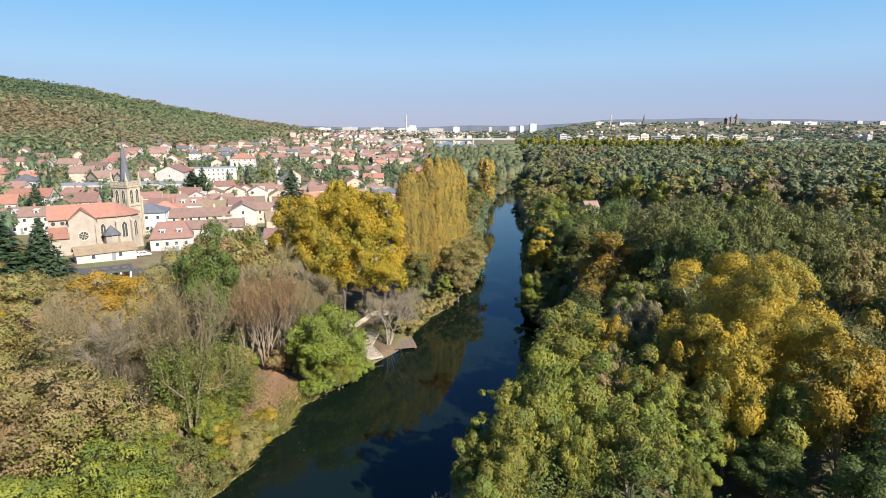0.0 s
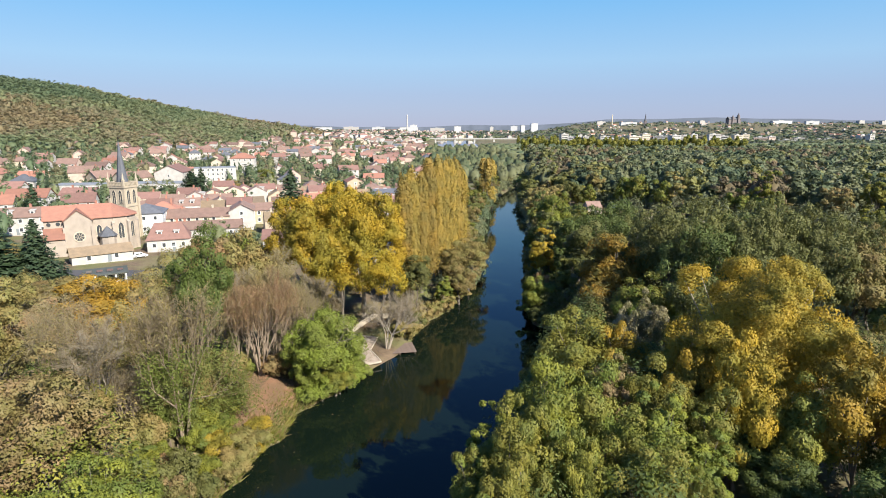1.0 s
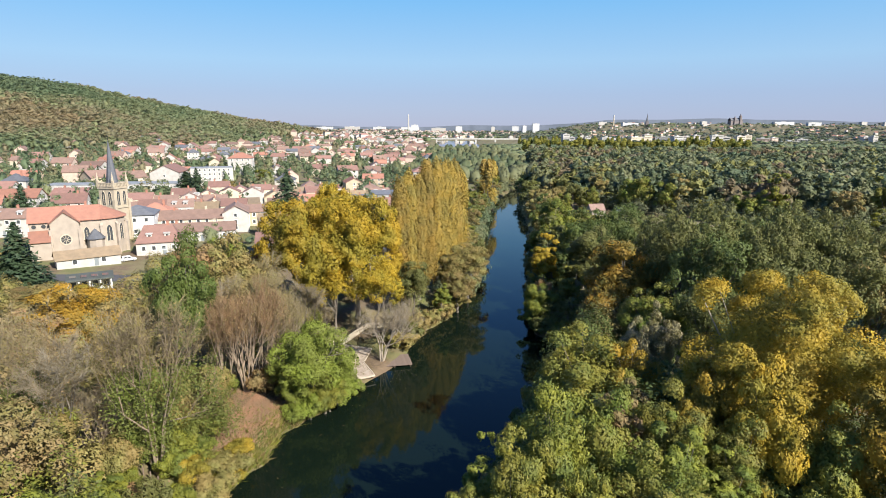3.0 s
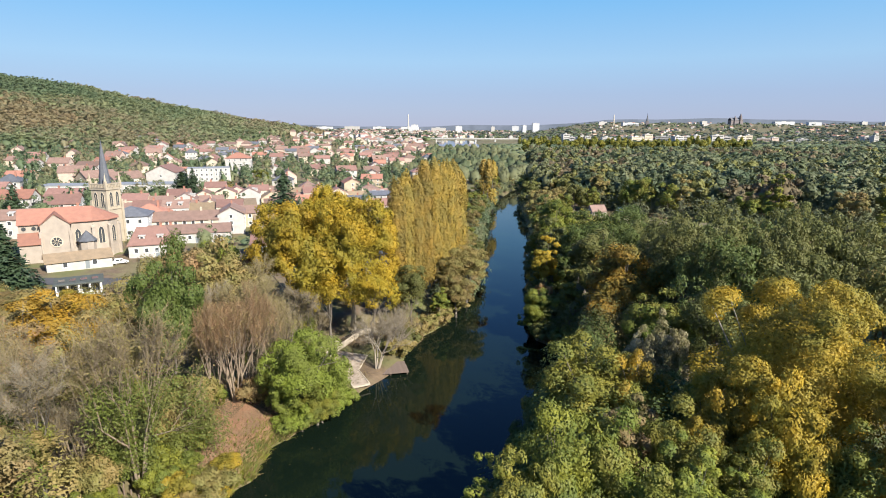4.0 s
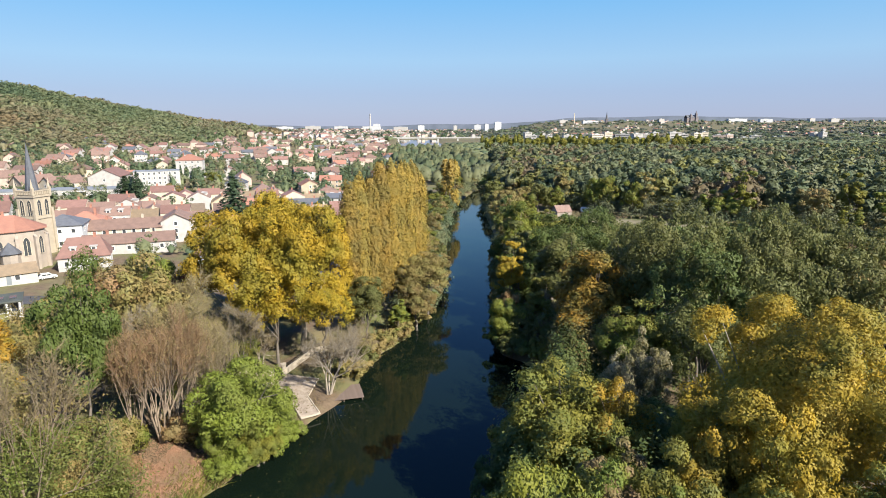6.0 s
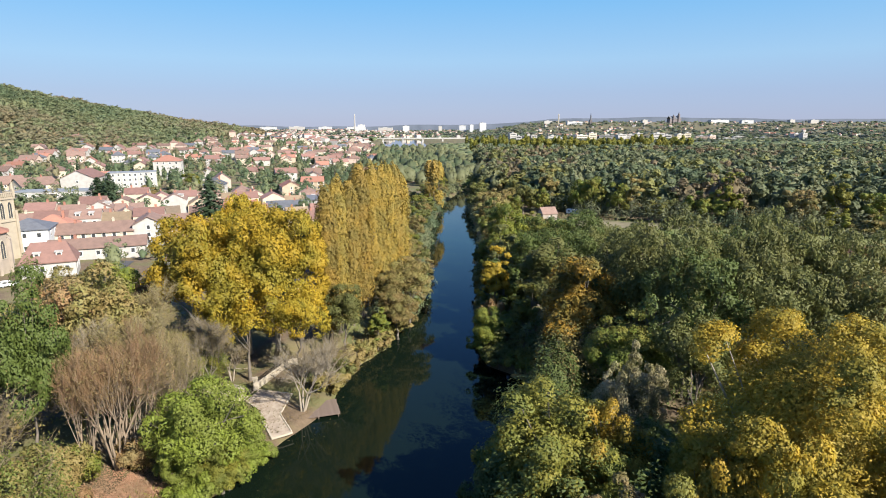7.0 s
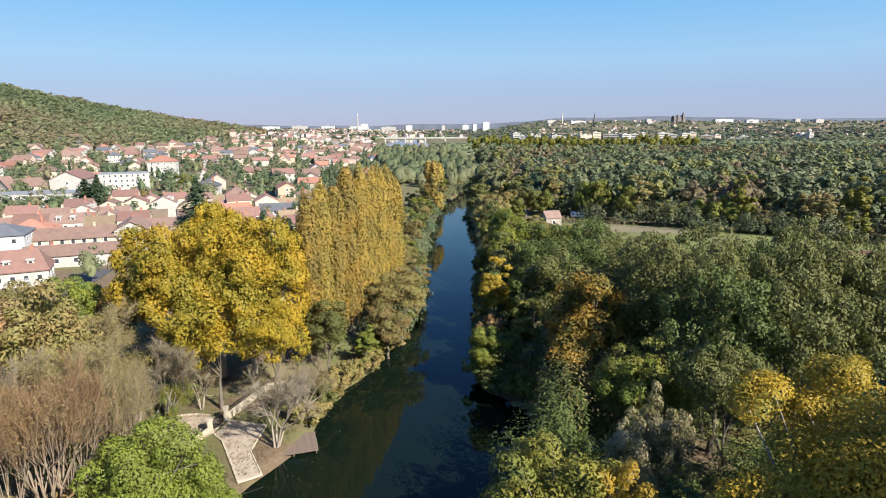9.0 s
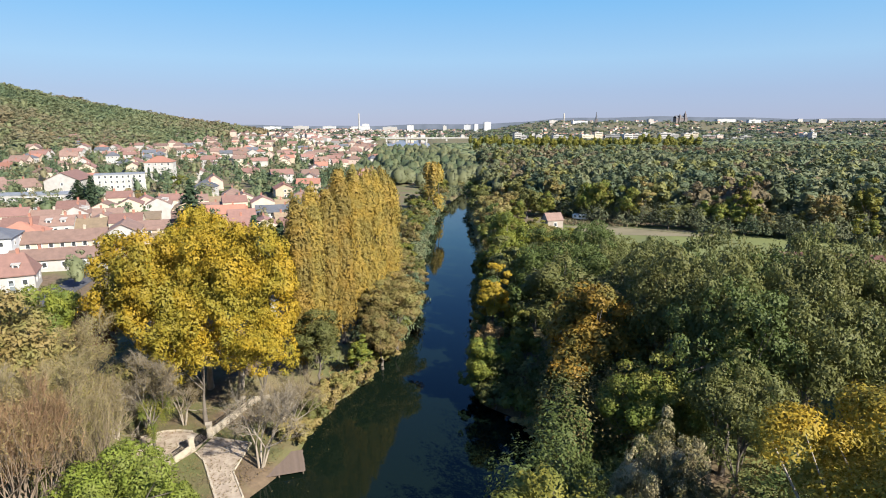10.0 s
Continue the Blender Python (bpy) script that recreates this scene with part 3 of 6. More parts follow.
KIND = {
    "round": [round_kind(6, 18, 1.6, 84, 190, 0.33, 0.36) for _ in range(4)],
    "tall": [round_kind(4, 20, 2.5, 70, 135, 0.34, 0.3) for _ in range(3)],
    "airy": [round_kind(5.5, 19, 5.5, 100, 100, 0.32, 0.3, BARK, 0.3) for _ in range(3)],
    "fine_round": [round_kind(6, 18, 1.6, 112, 225, 0.245, 0.36) for _ in range(5)],
    "fine_broad": [round_kind(10, 26, 7, 420, 170, 0.3, 0.6, PALE_BARK, 0.4, 20) for _ in range(3)],
    "giant": [round_kind(10, 26, 3, 560, 320, 0.18, 0.6, PALE_BARK, 0.4, 24)],
    "fine_tall": [round_kind(4, 20, 1.8, 90, 190, 0.25, 0.3) for _ in range(3)],
    "fine_airy": [round_kind(5.5, 19, 5, 120, 130, 0.25, 0.3, BARK, 0.3) for _ in range(3)],
    "fine_shrub": [round_kind(3, 4.5, 0.2, 60, 115, 0.175, 0.12) for _ in range(3)],
    "mound": [round_kind(6, 13, 0.3, 120, 260, 0.21, 0.3) for _ in range(2)],
    "canopy": [round_kind(7.5, 21, 6, 190, 66, 0.31, 0.34, BARK, 0.5, 14) for _ in range(4)],
    "poplar": [poplar_kind(2.2, 28, 46, 420, 0.26) for _ in range(3)],
    "conifer": [conifer_kind(4.2, 17, 26, 26, 0.5) for _ in range(2)],
    "shrub": [round_kind(3, 4.5, 0.3, 30, 80, 0.35, 0.12) for _ in range(3)],
    "mid_round": [round_kind(6, 18, 0.6, 60, 70, 0.6, 0.36) for _ in range(5)],
    "mid_tall": [round_kind(3.6, 20, 2, 44, 75, 0.5, 0.3) for _ in range(3)],
    "mid_poplar": [poplar_kind(2.4, 26, 14, 70, 0.8) for _ in range(2)],
    "mid_conifer": [conifer_kind(3.6, 15, 14, 9, 0.9) for _ in range(2)],
}
BARE = {
    "bare": [bare_kind(5, 20, 1, 7600, 2200, 0.12) for _ in range(2)],
    "plume": [bare_kind(4, 21, 4, 6500, 1500, 0.5, BROWN_BARK) for _ in range(2)],
    "ivied": [bare_kind(5, 20, 5, 4500, 1500, 0.22, BROWN_BARK, 15000)],
    "broom": [bare_kind(4.5, 16, 9, 6500, 2600, 0.5, BROWN_BARK) for _ in range(2)],
    "stems": [bare_kind(4.5, 13, 4, 3600, 300, 0.1, PALE_BARK) for _ in range(2)],
}
SAY = {
    "fresh": "fresh green",
    "olive_lime": "olive and yellow-green",
    "gold": "golden-yellow autumn", "amber": "amber autumn", "russet": "dark red", "olive_gold": "olive and gold autumn", "poplar": "yellowing slender", "orange": "orange-brown autumn",
    "lime": "yellow-green autumn", "green": "leafy green", "bright": "bright green", "deep": "dark green", "olive": "dull olive-brown",
    "grey_green": "grey-green", "silver": "pale silvery", "beige": "dry beige-leaved", "rust": "rusty brown", "needle": "dark evergreen",
    "twig": "brown leafless", "grey": "grey leafless", "rust_twig": "reddish-brown leafless",
}
made_trees, tree_spots = {}, []


def plant(kind, leaf_name, x, y, h, r, label="", group="", lean=0.0, variant=None):
    """A tree of that kind, h metres high and r metres in radius, rooted at (x, y)."""
    if "fine_" + kind in KIND and (y < 108 and abs(x) < 62 or kind == "broad"):
        kind = "fine_" + kind
    bare = kind in BARE
    protos = BARE[kind] if bare else KIND[kind]
    v = rng.integers(len(protos)) if variant is None else variant % len(protos)
    key = (kind, leaf_name, int(v))
    z = max(gz(x, y), 0.1)
    size = {"round": (6, 18), "broad": (10, 26), "giant": (10, 26), "tall": (4, 20), "airy": (5.5, 19), "mound": (6, 13), "canopy": (7.5, 21), "poplar": (2.2, 28), "conifer": (4.2, 17), "shrub": (3, 4.5),
            "mid_round": (6, 18), "mid_tall": (3.6, 20), "mid_poplar": (2.4, 26), "mid_conifer": (3.6, 15), "bare": (5, 20), "ivied": (5, 20), "broom": (4.5, 16), "plume": (4, 21), "stems": (4.5, 13)}[kind.replace("fine_", "")]
    m = pose(x, y, z, 0, lean, rng.uniform(0, 360)) if not lean else pose(x, y, z, 0, lean, 0)
    m = m @ Matrix.Diagonal((r / size[0], r / size[0], h / size[1], 1))
    noun = {"poplar": "poplar", "mid_poplar": "poplar", "conifer": "fir tree", "mid_conifer": "fir tree", "shrub": "bush", "fine_shrub": "bush", "stems": "many-stemmed tree", "broom": "many-stemmed tree"}.get(kind, "tree")
    text = label or f"{SAY[leaf_name]} {noun} {'in the village' if x < -60 and y > 150 else 'on the river bank' if kind[:3] != 'mid' else 'at the wood edge'}"
    # tree heights capped to keep the camera's view of the church open
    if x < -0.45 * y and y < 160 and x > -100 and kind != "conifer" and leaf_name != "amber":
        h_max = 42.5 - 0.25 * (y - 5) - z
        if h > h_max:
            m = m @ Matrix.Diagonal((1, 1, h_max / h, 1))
    tree_spots.append((x, y, r))
    if key in made_trees:
        ob = copy_thing(made_trees[key], m)
        tagged(ob, text, group=group)
        return ob
    ob = new({"shrub": "bush", "fine_shrub": "bush", "poplar": "poplar", "mid_poplar": "poplar", "conifer": "fir_tree", "mid_conifer": "fir_tree"}.get(kind, "tree"))
    ob.matrix_basis = m
    tagged(ob, text, "bush" if kind.endswith("shrub") else "tree", group)
    if bare:
        trunk, twigs, some, ivy = protos[v]
        place("trunk", trunk, ob)
        tw = place("branchwork", twigs, ob)
        mats = {"twig": TWIG, "grey": GREY_TWIG, "rust_twig": RUST_TWIG}
        dress(tw, mats.get(leaf_name, TWIG))
        if kind in ("bare", "ivied"):
            dress(place("ivy", ivy, ob, "green climbing ivy"), LEAF["ivy" if kind == "ivied" else "green"])
        if some:
            dress(place("foliage", some, ob), LEAF["beige" if leaf_name != "twig" else "olive"])
    else:
        trunk, crown = protos[v]
        place("trunk", trunk, ob)
        dress(place("crown", crown, ob), LEAF[leaf_name])
    made_trees[key] = ob
    return ob


def dress(ob, mat):
    """Give this object its own material on a shared mesh."""
    if not ob.data.materials:
        ob.data.materials.append(mat)
    ob.material_slots[0].link = "OBJECT"
    ob.material_slots[0].material = mat


# right bank, from the camera outwards
plant("giant", "olive_gold", 36, 73.5, 26, 9.8, "large olive and gold tree above the river wood")
plant("round", "olive_gold", 41, 62, 22, 5.5)
plant("round", "olive_lime", 17.6, 82, 17.5, 6.4, "broad olive and yellow tree by the water")
plant("round", "olive_gold", 22.8, 80, 15.5, 4)
plant("round", "olive_lime", 7, 59, 17, 4.2)
plant("round", "lime", 10.5, 62.5, 19.5, 4.6)
plant("round", "olive_lime", 12, 56.5, 15, 4)
plant("round", "green", 15, 64, 17, 4.4)
plant("tall", "beige", 17.5, 68, 16, 3)
plant("round", "olive_lime", 22, 66, 16.5, 4)
plant("round", "green", 27, 64.5, 14, 3.8)
plant("tall", "lime", 21, 62, 15, 3)
plant("round", "olive_gold", 31, 66, 16, 4.4)
plant("round", "olive_lime", 35.5, 63.5, 15.5, 4.4)
plant("round", "olive_gold", 27, 70.5, 17.5, 4)
plant("round", "olive_lime", 21, 75, 16, 4)
plant("tall", "lime", 4.5, 62, 15, 3)
plant("round", "green", 2.8, 57.5, 13.5, 3)
plant("broom", "grey", 1.5, 54.5, 9, 2.4)
plant("round", "olive_lime", 5.5, 55, 15, 3.6)
plant("round", "green", 3, 50, 14, 4.5)
plant("airy", "green", 17.5, 57, 15, 4.2)
plant("tall", "lime", 25, 61, 16, 4.2)
plant("round", "green", 23, 56, 13, 4.5)
plant("airy", "silver", 25.8, 88, 15.5, 2.8)
plant("airy", "silver", 29, 90, 17, 3)
plant("airy", "silver", 24, 83.5, 15, 2.4)
plant("round", "deep", 27.5, 84, 11, 4)
plant("round", "deep", 40, 54, 14, 5)
plant("round", "deep", 48, 62, 15, 6)
plant("round", "deep", 33, 60, 12, 5)
plant("bare", "grey", 45, 57, 16, 4)
plant("round", "gold", 52, 66, 19, 5)
plant("round", "deep", 31, 67, 11, 5)
plant("round", "green", 37, 67, 10, 5)
plant("round", "deep", 43, 71, 11, 5.5)
for x, y in ((22, 93), (25, 96), (28.5, 95), (24, 100), (27, 103), (31, 100), (20, 90), (33, 95), (36, 90), (31, 106)):
    plant("shrub", "deep" if x % 2 else "green", x, y, 5, 3.2)
plant("round", "deep", 36, 82, 12, 5)
plant("round", "green", 28, 77, 12, 4)
plant("round", "orange", 32.5, 122, 20.5, 7.2, variant=2)
plant("round", "grey_green", 33, 141, 19, 7)
plant("round", "grey_green", 42, 134, 19, 6)
plant("tall", "gold", 23.5, 151, 17, 3.8)
plant("shrub", "rust", 22.5, 147, 7, 3)
plant("round", "lime", 19.2, 131, 11, 3.6)
plant("tall", "olive_lime", 26.3, 134, 12.5, 3)
plant("round", "deep", 29.5, 128, 8, 4)
plant("round", "deep", 30, 112, 13, 5)
plant("round", "green", 34, 106, 16, 5.5)
plant("airy", "grey_green", 40, 98, 19, 5)
for i in range(44):
    x, y = 43 + (i % 15) * 6.3 + rng.uniform(-1.8, 1.8), 105 + (i // 15) * 7.5 + rng.uniform(-2, 2)
    plant("canopy", "grey_green" if i % 4 else ("deep", "olive")[i % 8 // 4], x, y, rng.uniform(22, 25) - 0.05 * max(0, x - 52), rng.uniform(6, 7.6),
          "grey-green tree in a dense stand beside the meadow", "stand by the meadow")
for i in range(7):
    plant("round", "deep", 50 + i * 10 + rng.uniform(-2, 2), 93 + rng.uniform(-3, 3), rng.uniform(13, 17), 5.5)
for x, y in ((44.5, 128), (47, 137), (53, 129), (39, 151), (46, 153), (52, 145), (59, 139), (45, 163), (36, 160), (66, 134), (56, 154), (63, 157), (71, 150), (79, 145), (52, 170), (61, 167), (88, 140)):
    plant("canopy", "grey_green" if x % 3 else "deep", x, y, (rng.uniform(17, 19.5) if y < 165 else rng.uniform(14.5, 16.5)) - 0.16 * max(0, x - 58), rng.uniform(6, 7.5), "grey-green tree in a dense stand beside the meadow", "stand by the meadow")
plant("round", "lime", 33, 193, 20, 5.5, "yellow-lime tree above the river")
for i in range(22):
    y = 160 + i * 12
    plant("mid_round", rng.choice(["olive", "grey_green", "green", "olive", "deep"]), float(right_bank(y)) + rng.uniform(3, 6), y, rng.uniform(11, 18), rng.uniform(4.5, 6.5))
    if y < 215:
        plant("mid_round", rng.choice(["olive", "grey_green", "green", "lime"]), float(right_bank(y)) + rng.uniform(9, 17), y + rng.uniform(-4, 4), rng.uniform(11, 15) if y < 178 else rng.uniform(7, 9.5), rng.uniform(4.5, 6))
for i in range(22):
    y = 182 + i * 3.1
    plant("mid_round", ("olive", "olive_lime", "grey_green", "olive", "green")[i % 5], float(right_bank(y)) + 11 + (i * 7) % 23, y, rng.uniform(7.5, 10), rng.uniform(4, 5.2), "low olive tree between the river and the meadow")

# left bank
plant("broad", "gold", -29, 132, 28, 9.6, "huge golden plane tree by the riverside terrace", variant=1)
plant("broad", "gold", -18.4, 133.5, 28.6, 9.4, "tall golden plane tree by the riverside terrace", variant=2)
plant("broad", "gold", -24, 137, 29.6, 7.5, "tall golden plane tree behind two broader ones", variant=0)
plant("canopy", "gold", -21.5, 126.5, 18, 6.4, "low golden plane tree before taller ones", variant=0)
plant("canopy", "gold", -13.6, 127.5, 17, 5.4, "low golden plane tree before taller ones", variant=1)
plant("round", "lime", -44.5, 136, 17, 5, "yellow-green tree beside the golden plane trees")
plant("round", "russet", -39.5, 134, 14, 3, "dark red-leaved tree beside the golden plane trees")
for x, y, h in ((-9.6, 140, 30.2), (-8.2, 145, 31.4), (-6.2, 149.5, 30.4), (-4.4, 154.5, 31.0), (-2.4, 160, 29.6), (-0.6, 165.5, 30.2), (1.2, 171, 28.8), (2.8, 176.5, 28.6), (4.2, 182, 26.6)):
    plant("poplar", "poplar", x, y, h, 2.5, "tall yellowing poplar in a close riverside row", "riverside poplars")
plant("airy", "grey_green", -6.5, 136, 13, 4.2)
plant("tall", "lime", -0.5, 140, 8, 2.2)
plant("round", "olive", 3, 146, 11, 4.2)
plant("airy", "olive", 5.5, 155, 14, 5)
plant("airy", "olive", 7, 167, 15, 5)
plant("stems", "grey", -11.2, 114.8, 12, 4.4, "leafless many-stemmed tree beside the wooden deck", lean=8)
plant("stems", "twig", -8.8, 122, 9.5, 4)
plant("stems", "twig", -10, 127.5, 8, 3.2)
plant("bare", "grey", -25.5, 118.6, 16, 4.8, "leafless tree standing by the terrace gate")
plant("mound", "bright", -19.6, 97, 13.5, 6, "bright green bushy tree overhanging the river")
plant("mound", "bright", -16.6, 99.5, 8, 3.6, "bright green bush overhanging the river")
plant("mound", "lime", -24, 100, 6.5, 3.4)
for x, y, h, r, tint in ((-22, 95.3, 9.5, 4.2, "bright"), (-17.8, 96.2, 6, 3.4, "olive_lime"), (-22.8, 99.5, 11, 4, "olive_lime")):
    plant("mound", tint, x, y, h, r, "green bush on the bank beside a larger one")
for x, y, h, r in ((-19.6, 94.4, 4.2, 3), (-17.2, 96.8, 4.6, 3), (-15.6, 100.4, 3.8, 2.6), (-21.4, 92.8, 3, 2.4), (-14.6, 102.6, 2.6, 2)):
    plant("shrub", "bright", x, y, h, r, "bright green bush hanging over the water")
plant("ivied", "twig", -33.5, 77, 22, 6, "many-stemmed tree wrapped in green ivy on the bank", variant=0)
for x, y, pick, h in ((-33, 80, "lime", 4), (-31.5, 84, "olive_lime", 4.5), (-33.5, 86.5, "olive", 5.5), (-31.8, 89.5, "rust", 4), (-34.5, 91, "olive", 6), (-32.5, 93, "green", 5), (-30.5, 81.5, "lime", 3), (-28.4, 79, "green", 2.2), (-25.6, 81.6, "olive_gold", 2.6), (-31.5, 77, "lime", 3.4), (-36, 78.5, "green", 4.2), (-37.5, 75, "olive", 4.5), (-35.2, 72.5, "lime", 4), (-38.5, 81, "olive", 4.6), (-33, 70.5, "rust", 3.4), (-28.5, 98.5, "rust", 4), (-26.5, 98.8, "olive", 3.2)):
    plant("shrub", pick, x, y, h, h * 0.55 + 0.6)
plant("shrub", "lime", -28.5, 71, 4, 2.6)
plant("shrub", "olive_gold", -29, 76, 3, 2.4)
plant("shrub", "grey_green", -31, 68, 5, 3.2)
plant("shrub", "rust", -29.5, 64, 3, 2.6)
plant("broom", "rust_twig", -30, 98, 16, 4.6)
for x, y, h, tint in ((-32, 95.8, 16, "rust_twig"), (-28.2, 99.8, 18, "rust_twig"), (-26.6, 102, 15, "twig"), (-30.4, 101.5, 18.5, "rust_twig"), (-34, 99, 17, "twig")):
    plant("plume", tint, x, y, h, 2.8, "leafless tree with many upright brown stems")
plant("broom", "twig", -25.6, 103.5, 15, 3.6)
plant("broom", "twig", -33, 109, 17, 4.5)
plant("broom", "grey", -41, 78, 17, 5)
plant("airy", "olive", -46.5, 91, 12, 5)
plant("broom", "twig", -30, 114, 15, 4)
plant("bare", "grey", -36, 102, 20, 4.5)
for x, y, h in ((-24.5, 126.5, 7), (-29.5, 126, 8), (-17.5, 130.5, 6), (-31.5, 121.5, 8), (-27, 112, 7), (-32, 107.5, 8), (-28.5, 105.5, 6.5)):
    plant("stems", "twig" if x > -28 else "grey", x, y, h, h * 0.42, "leafless many-stemmed bush near the terrace")
plant("airy", "olive", -40, 82, 19, 5, "sparse olive tree above the river bank")
plant("round", "fresh", -38, 97, 25, 5, "fresh green tree among bare trees")
plant("round", "amber", -56.5, 101, 15.4, 8, "orange-gold tree below the church")
plant("round", "beige", -40, 62, 18.5, 6, "dry beige-leaved tree on the river bank")
plant("round", "beige", -45, 56, 17, 6)
plant("airy", "olive", -43.5, 70.5, 16, 5)
plant("bare", "grey", -41, 72.5, 17, 4.5)
plant("ivied", "twig", -46.5, 75, 18, 5, "bare tree with ivy among the bank trees", variant=0)
plant("airy", "rust", -57, 90, 14, 6.5)
plant("airy", "olive", -61, 82, 15, 6)
plant("round", "lime", -31, 54, 13, 4.8)
plant("round", "lime", -37, 50, 12, 5)
plant("tall", "lime", -33.5, 66, 10, 3)
plant("shrub", "olive_gold", -25.5, 78, 4, 2.6)
plant("conifer", "needle", -100, 149, 15.5, 7.2, "broad dark fir tree beside the church")
plant("conifer", "needle", -108, 146, 17, 6, "dark fir tree beside the church")
plant("airy", "olive", -36.5, 111, 22, 6)
plant("airy", "rust", -41, 112, 20, 6)
plant("bare", "twig", -31, 104.5, 17, 4.5)
plant("bare", "twig", -34, 118, 19, 5)
plant("airy", "olive", -39, 122, 20, 6)
plant("airy", "olive", -46, 110, 19, 6)
plant("round", "olive", -62, 104, 17, 6)
plant("round", "olive", -72, 98, 17, 6)
plant("airy", "olive", -75, 110, 18, 6)
plant("round", "olive_gold", -66, 118, 14, 5)
plant("round", "olive", -84, 112, 17, 6)
plant("round", "olive_gold", -58, 128, 12, 4.5)
plant("airy", "olive", -54, 138, 13, 5)
plant("round", "olive", -86, 128, 15, 5.5)
plant("round", "olive", -100, 130, 14, 5.5)
plant("round", "gold", -66, 84, 15, 5)
plant("airy", "rust", -70, 76, 17, 6)
plant("round", "olive", -52, 66, 15, 6)
plant("round", "deep", -52, 82, 10, 5)
plant("round", "olive", -84, 92, 17, 6)
for i in range(18):
    y = 158 + i * 13
    plant("mid_round" if y > 200 else "airy", rng.choice(["olive", "grey_green", "olive", "green"]), float(left_bank(y)) - rng.uniform(3, 6), y, rng.uniform(9, 14), rng.uniform(4, 5.5))
for i in range(14):
    y = 262 + i * 13
    plant("mid_round", rng.choice(["olive", "grey_green", "olive", "green"]), float(left_bank(y)) - rng.uniform(8, 16), y, rng.uniform(9, 14), rng.uniform(4.5, 6))
for x, y, h in ((22, 318, 26), (25, 326, 25), (20, 330, 24)):
    plant("mid_poplar", "poplar", x, y, h, 2.8, "yellow poplar at the river bend")


def clear_of(x, y, r, share=0.62):
    return all((x - a) ** 2 + (y - b) ** 2 > ((r + c) * share) ** 2 for a, b, c in tree_spots)


# the rest of the wood on both banks, a thicket nobody could count
thicket = {"left": [], "right": []}
for i in range(700):
    if i % 2:
        y = rng.uniform(44, 134)
        x = float(right_bank(y)) + rng.uniform(2, 18) if i % 4 == 1 else rng.uniform(float(right_bank(y)) + 3, 70 + y * 0.4)
        h = rng.uniform(8, 14)
    else:
        y = rng.uniform(44, 152)
        x = rng.uniform(-115, float(left_bank(y)) - 4)
        h = rng.uniform(8, 14) if y < 95 else rng.uniform(4, 8)
        if -27 < x and 99 < y < 139 or -38 < x and 68 < y < 99 or x < -90 and y > 140:
            continue
        # capped below the camera's line of sight to the church
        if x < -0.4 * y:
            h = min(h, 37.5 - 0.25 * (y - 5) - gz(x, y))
    r = rng.uniform(3.4, 5.2)
    if h > 3 and all((x - a) ** 2 + (y - b) ** 2 > ((r + min(c, 4)) * (0.32 if i % 2 else 0.42)) ** 2 for a, b, c in tree_spots):
        tree_spots.append((x, y, r))
        thicket["right" if i % 2 else "left"].append((x, y, h, r))
# bushes hanging over the water
for i in range(52):
    y = 44 + i * 3.4
    if 100 < y < 121:
        continue
    if not 80 < y < 97:
        plant("shrub", rng.choice(["olive", "grey_green", "olive_lime", "olive", "beige"]), float(left_bank(y)) - rng.uniform(0.2, 1.8), y, rng.uniform(2.5, 5.5), rng.uniform(2.2, 3.4), "bush hanging over the water's edge", "waterside bushes")
    if y > 70:
        plant("shrub", rng.choice(["deep", "grey_green", "green", "olive"]), float(right_bank(y)) + rng.uniform(0, 1.5), y, rng.uniform(3, 6), rng.uniform(2.4, 3.6), "bush hanging over the water's edge", "waterside bushes")
# undergrowth at the water and between the trunks
for i in range(60):
    y = rng.uniform(46, 160)
    if i % 2:
        x, pick = float(right_bank(y)) + rng.uniform(0.5, 9), rng.choice(["deep", "green", "olive", "grey_green"])
    else:
        x, pick = float(left_bank(y)) - rng.uniform(1, 30), rng.choice(["olive", "lime", "grey_green", "green", "rust"])
        if -33 < x and 76 < y < 137:
            continue
    if clear_of(x, y, 2, 0.35):
        plant("shrub", pick, x, y, rng.uniform(2.5, 5), rng.uniform(2.2, 3.4))
# the wood round and behind the start of the flight
for i in range(8):
    x = rng.uniform(-110, -48) if i % 2 else rng.uniform(20, 110)
    plant("mid_round", rng.choice(["olive", "green", "deep", "olive_gold"]), x, rng.uniform(-60, 42), rng.uniform(11, 15), 6)

# the forest beyond the meadow: its edge and the trees behind it
def forest_foot(x):
    """The line on the plan where the meadow meets the forest."""
    return np.interp(x, (60, 74, 90, 110, 135, 165, 230, 330), (318, 303, 282, 263, 246, 227, 190, 145))


for i in range(42):
    f = i / 41
    x = 74 + f * 250 + rng.uniform(-2, 2)
    y = forest_foot(x) + 5 + 4 * (i % 2) + rng.uniform(-2, 2)
    kind = "mid_round" if i % 5 else "mid_tall"
    plant(kind, rng.choice(["olive_lime", "green", "olive", "green", "olive_lime", "green", "lime", "olive", "grey_green"]), x, y, rng.uniform(19, 23.5), rng.uniform(5.8, 7.6) if kind == "mid_round" else 5, group="forest edge")
for i, (x, y) in enumerate(((47, 262), (52, 272), (46, 284), (55, 287), (61, 298), (50, 300), (66, 306), (57, 311), (70, 300), (48, 318), (64, 320))):
    plant("mid_round", ("olive", "olive_lime", "olive", "green", "grey_green")[i % 5], x, y, rng.uniform(11, 14) if y < 290 else rng.uniform(15, 19), rng.uniform(5, 6.5), group="forest edge")
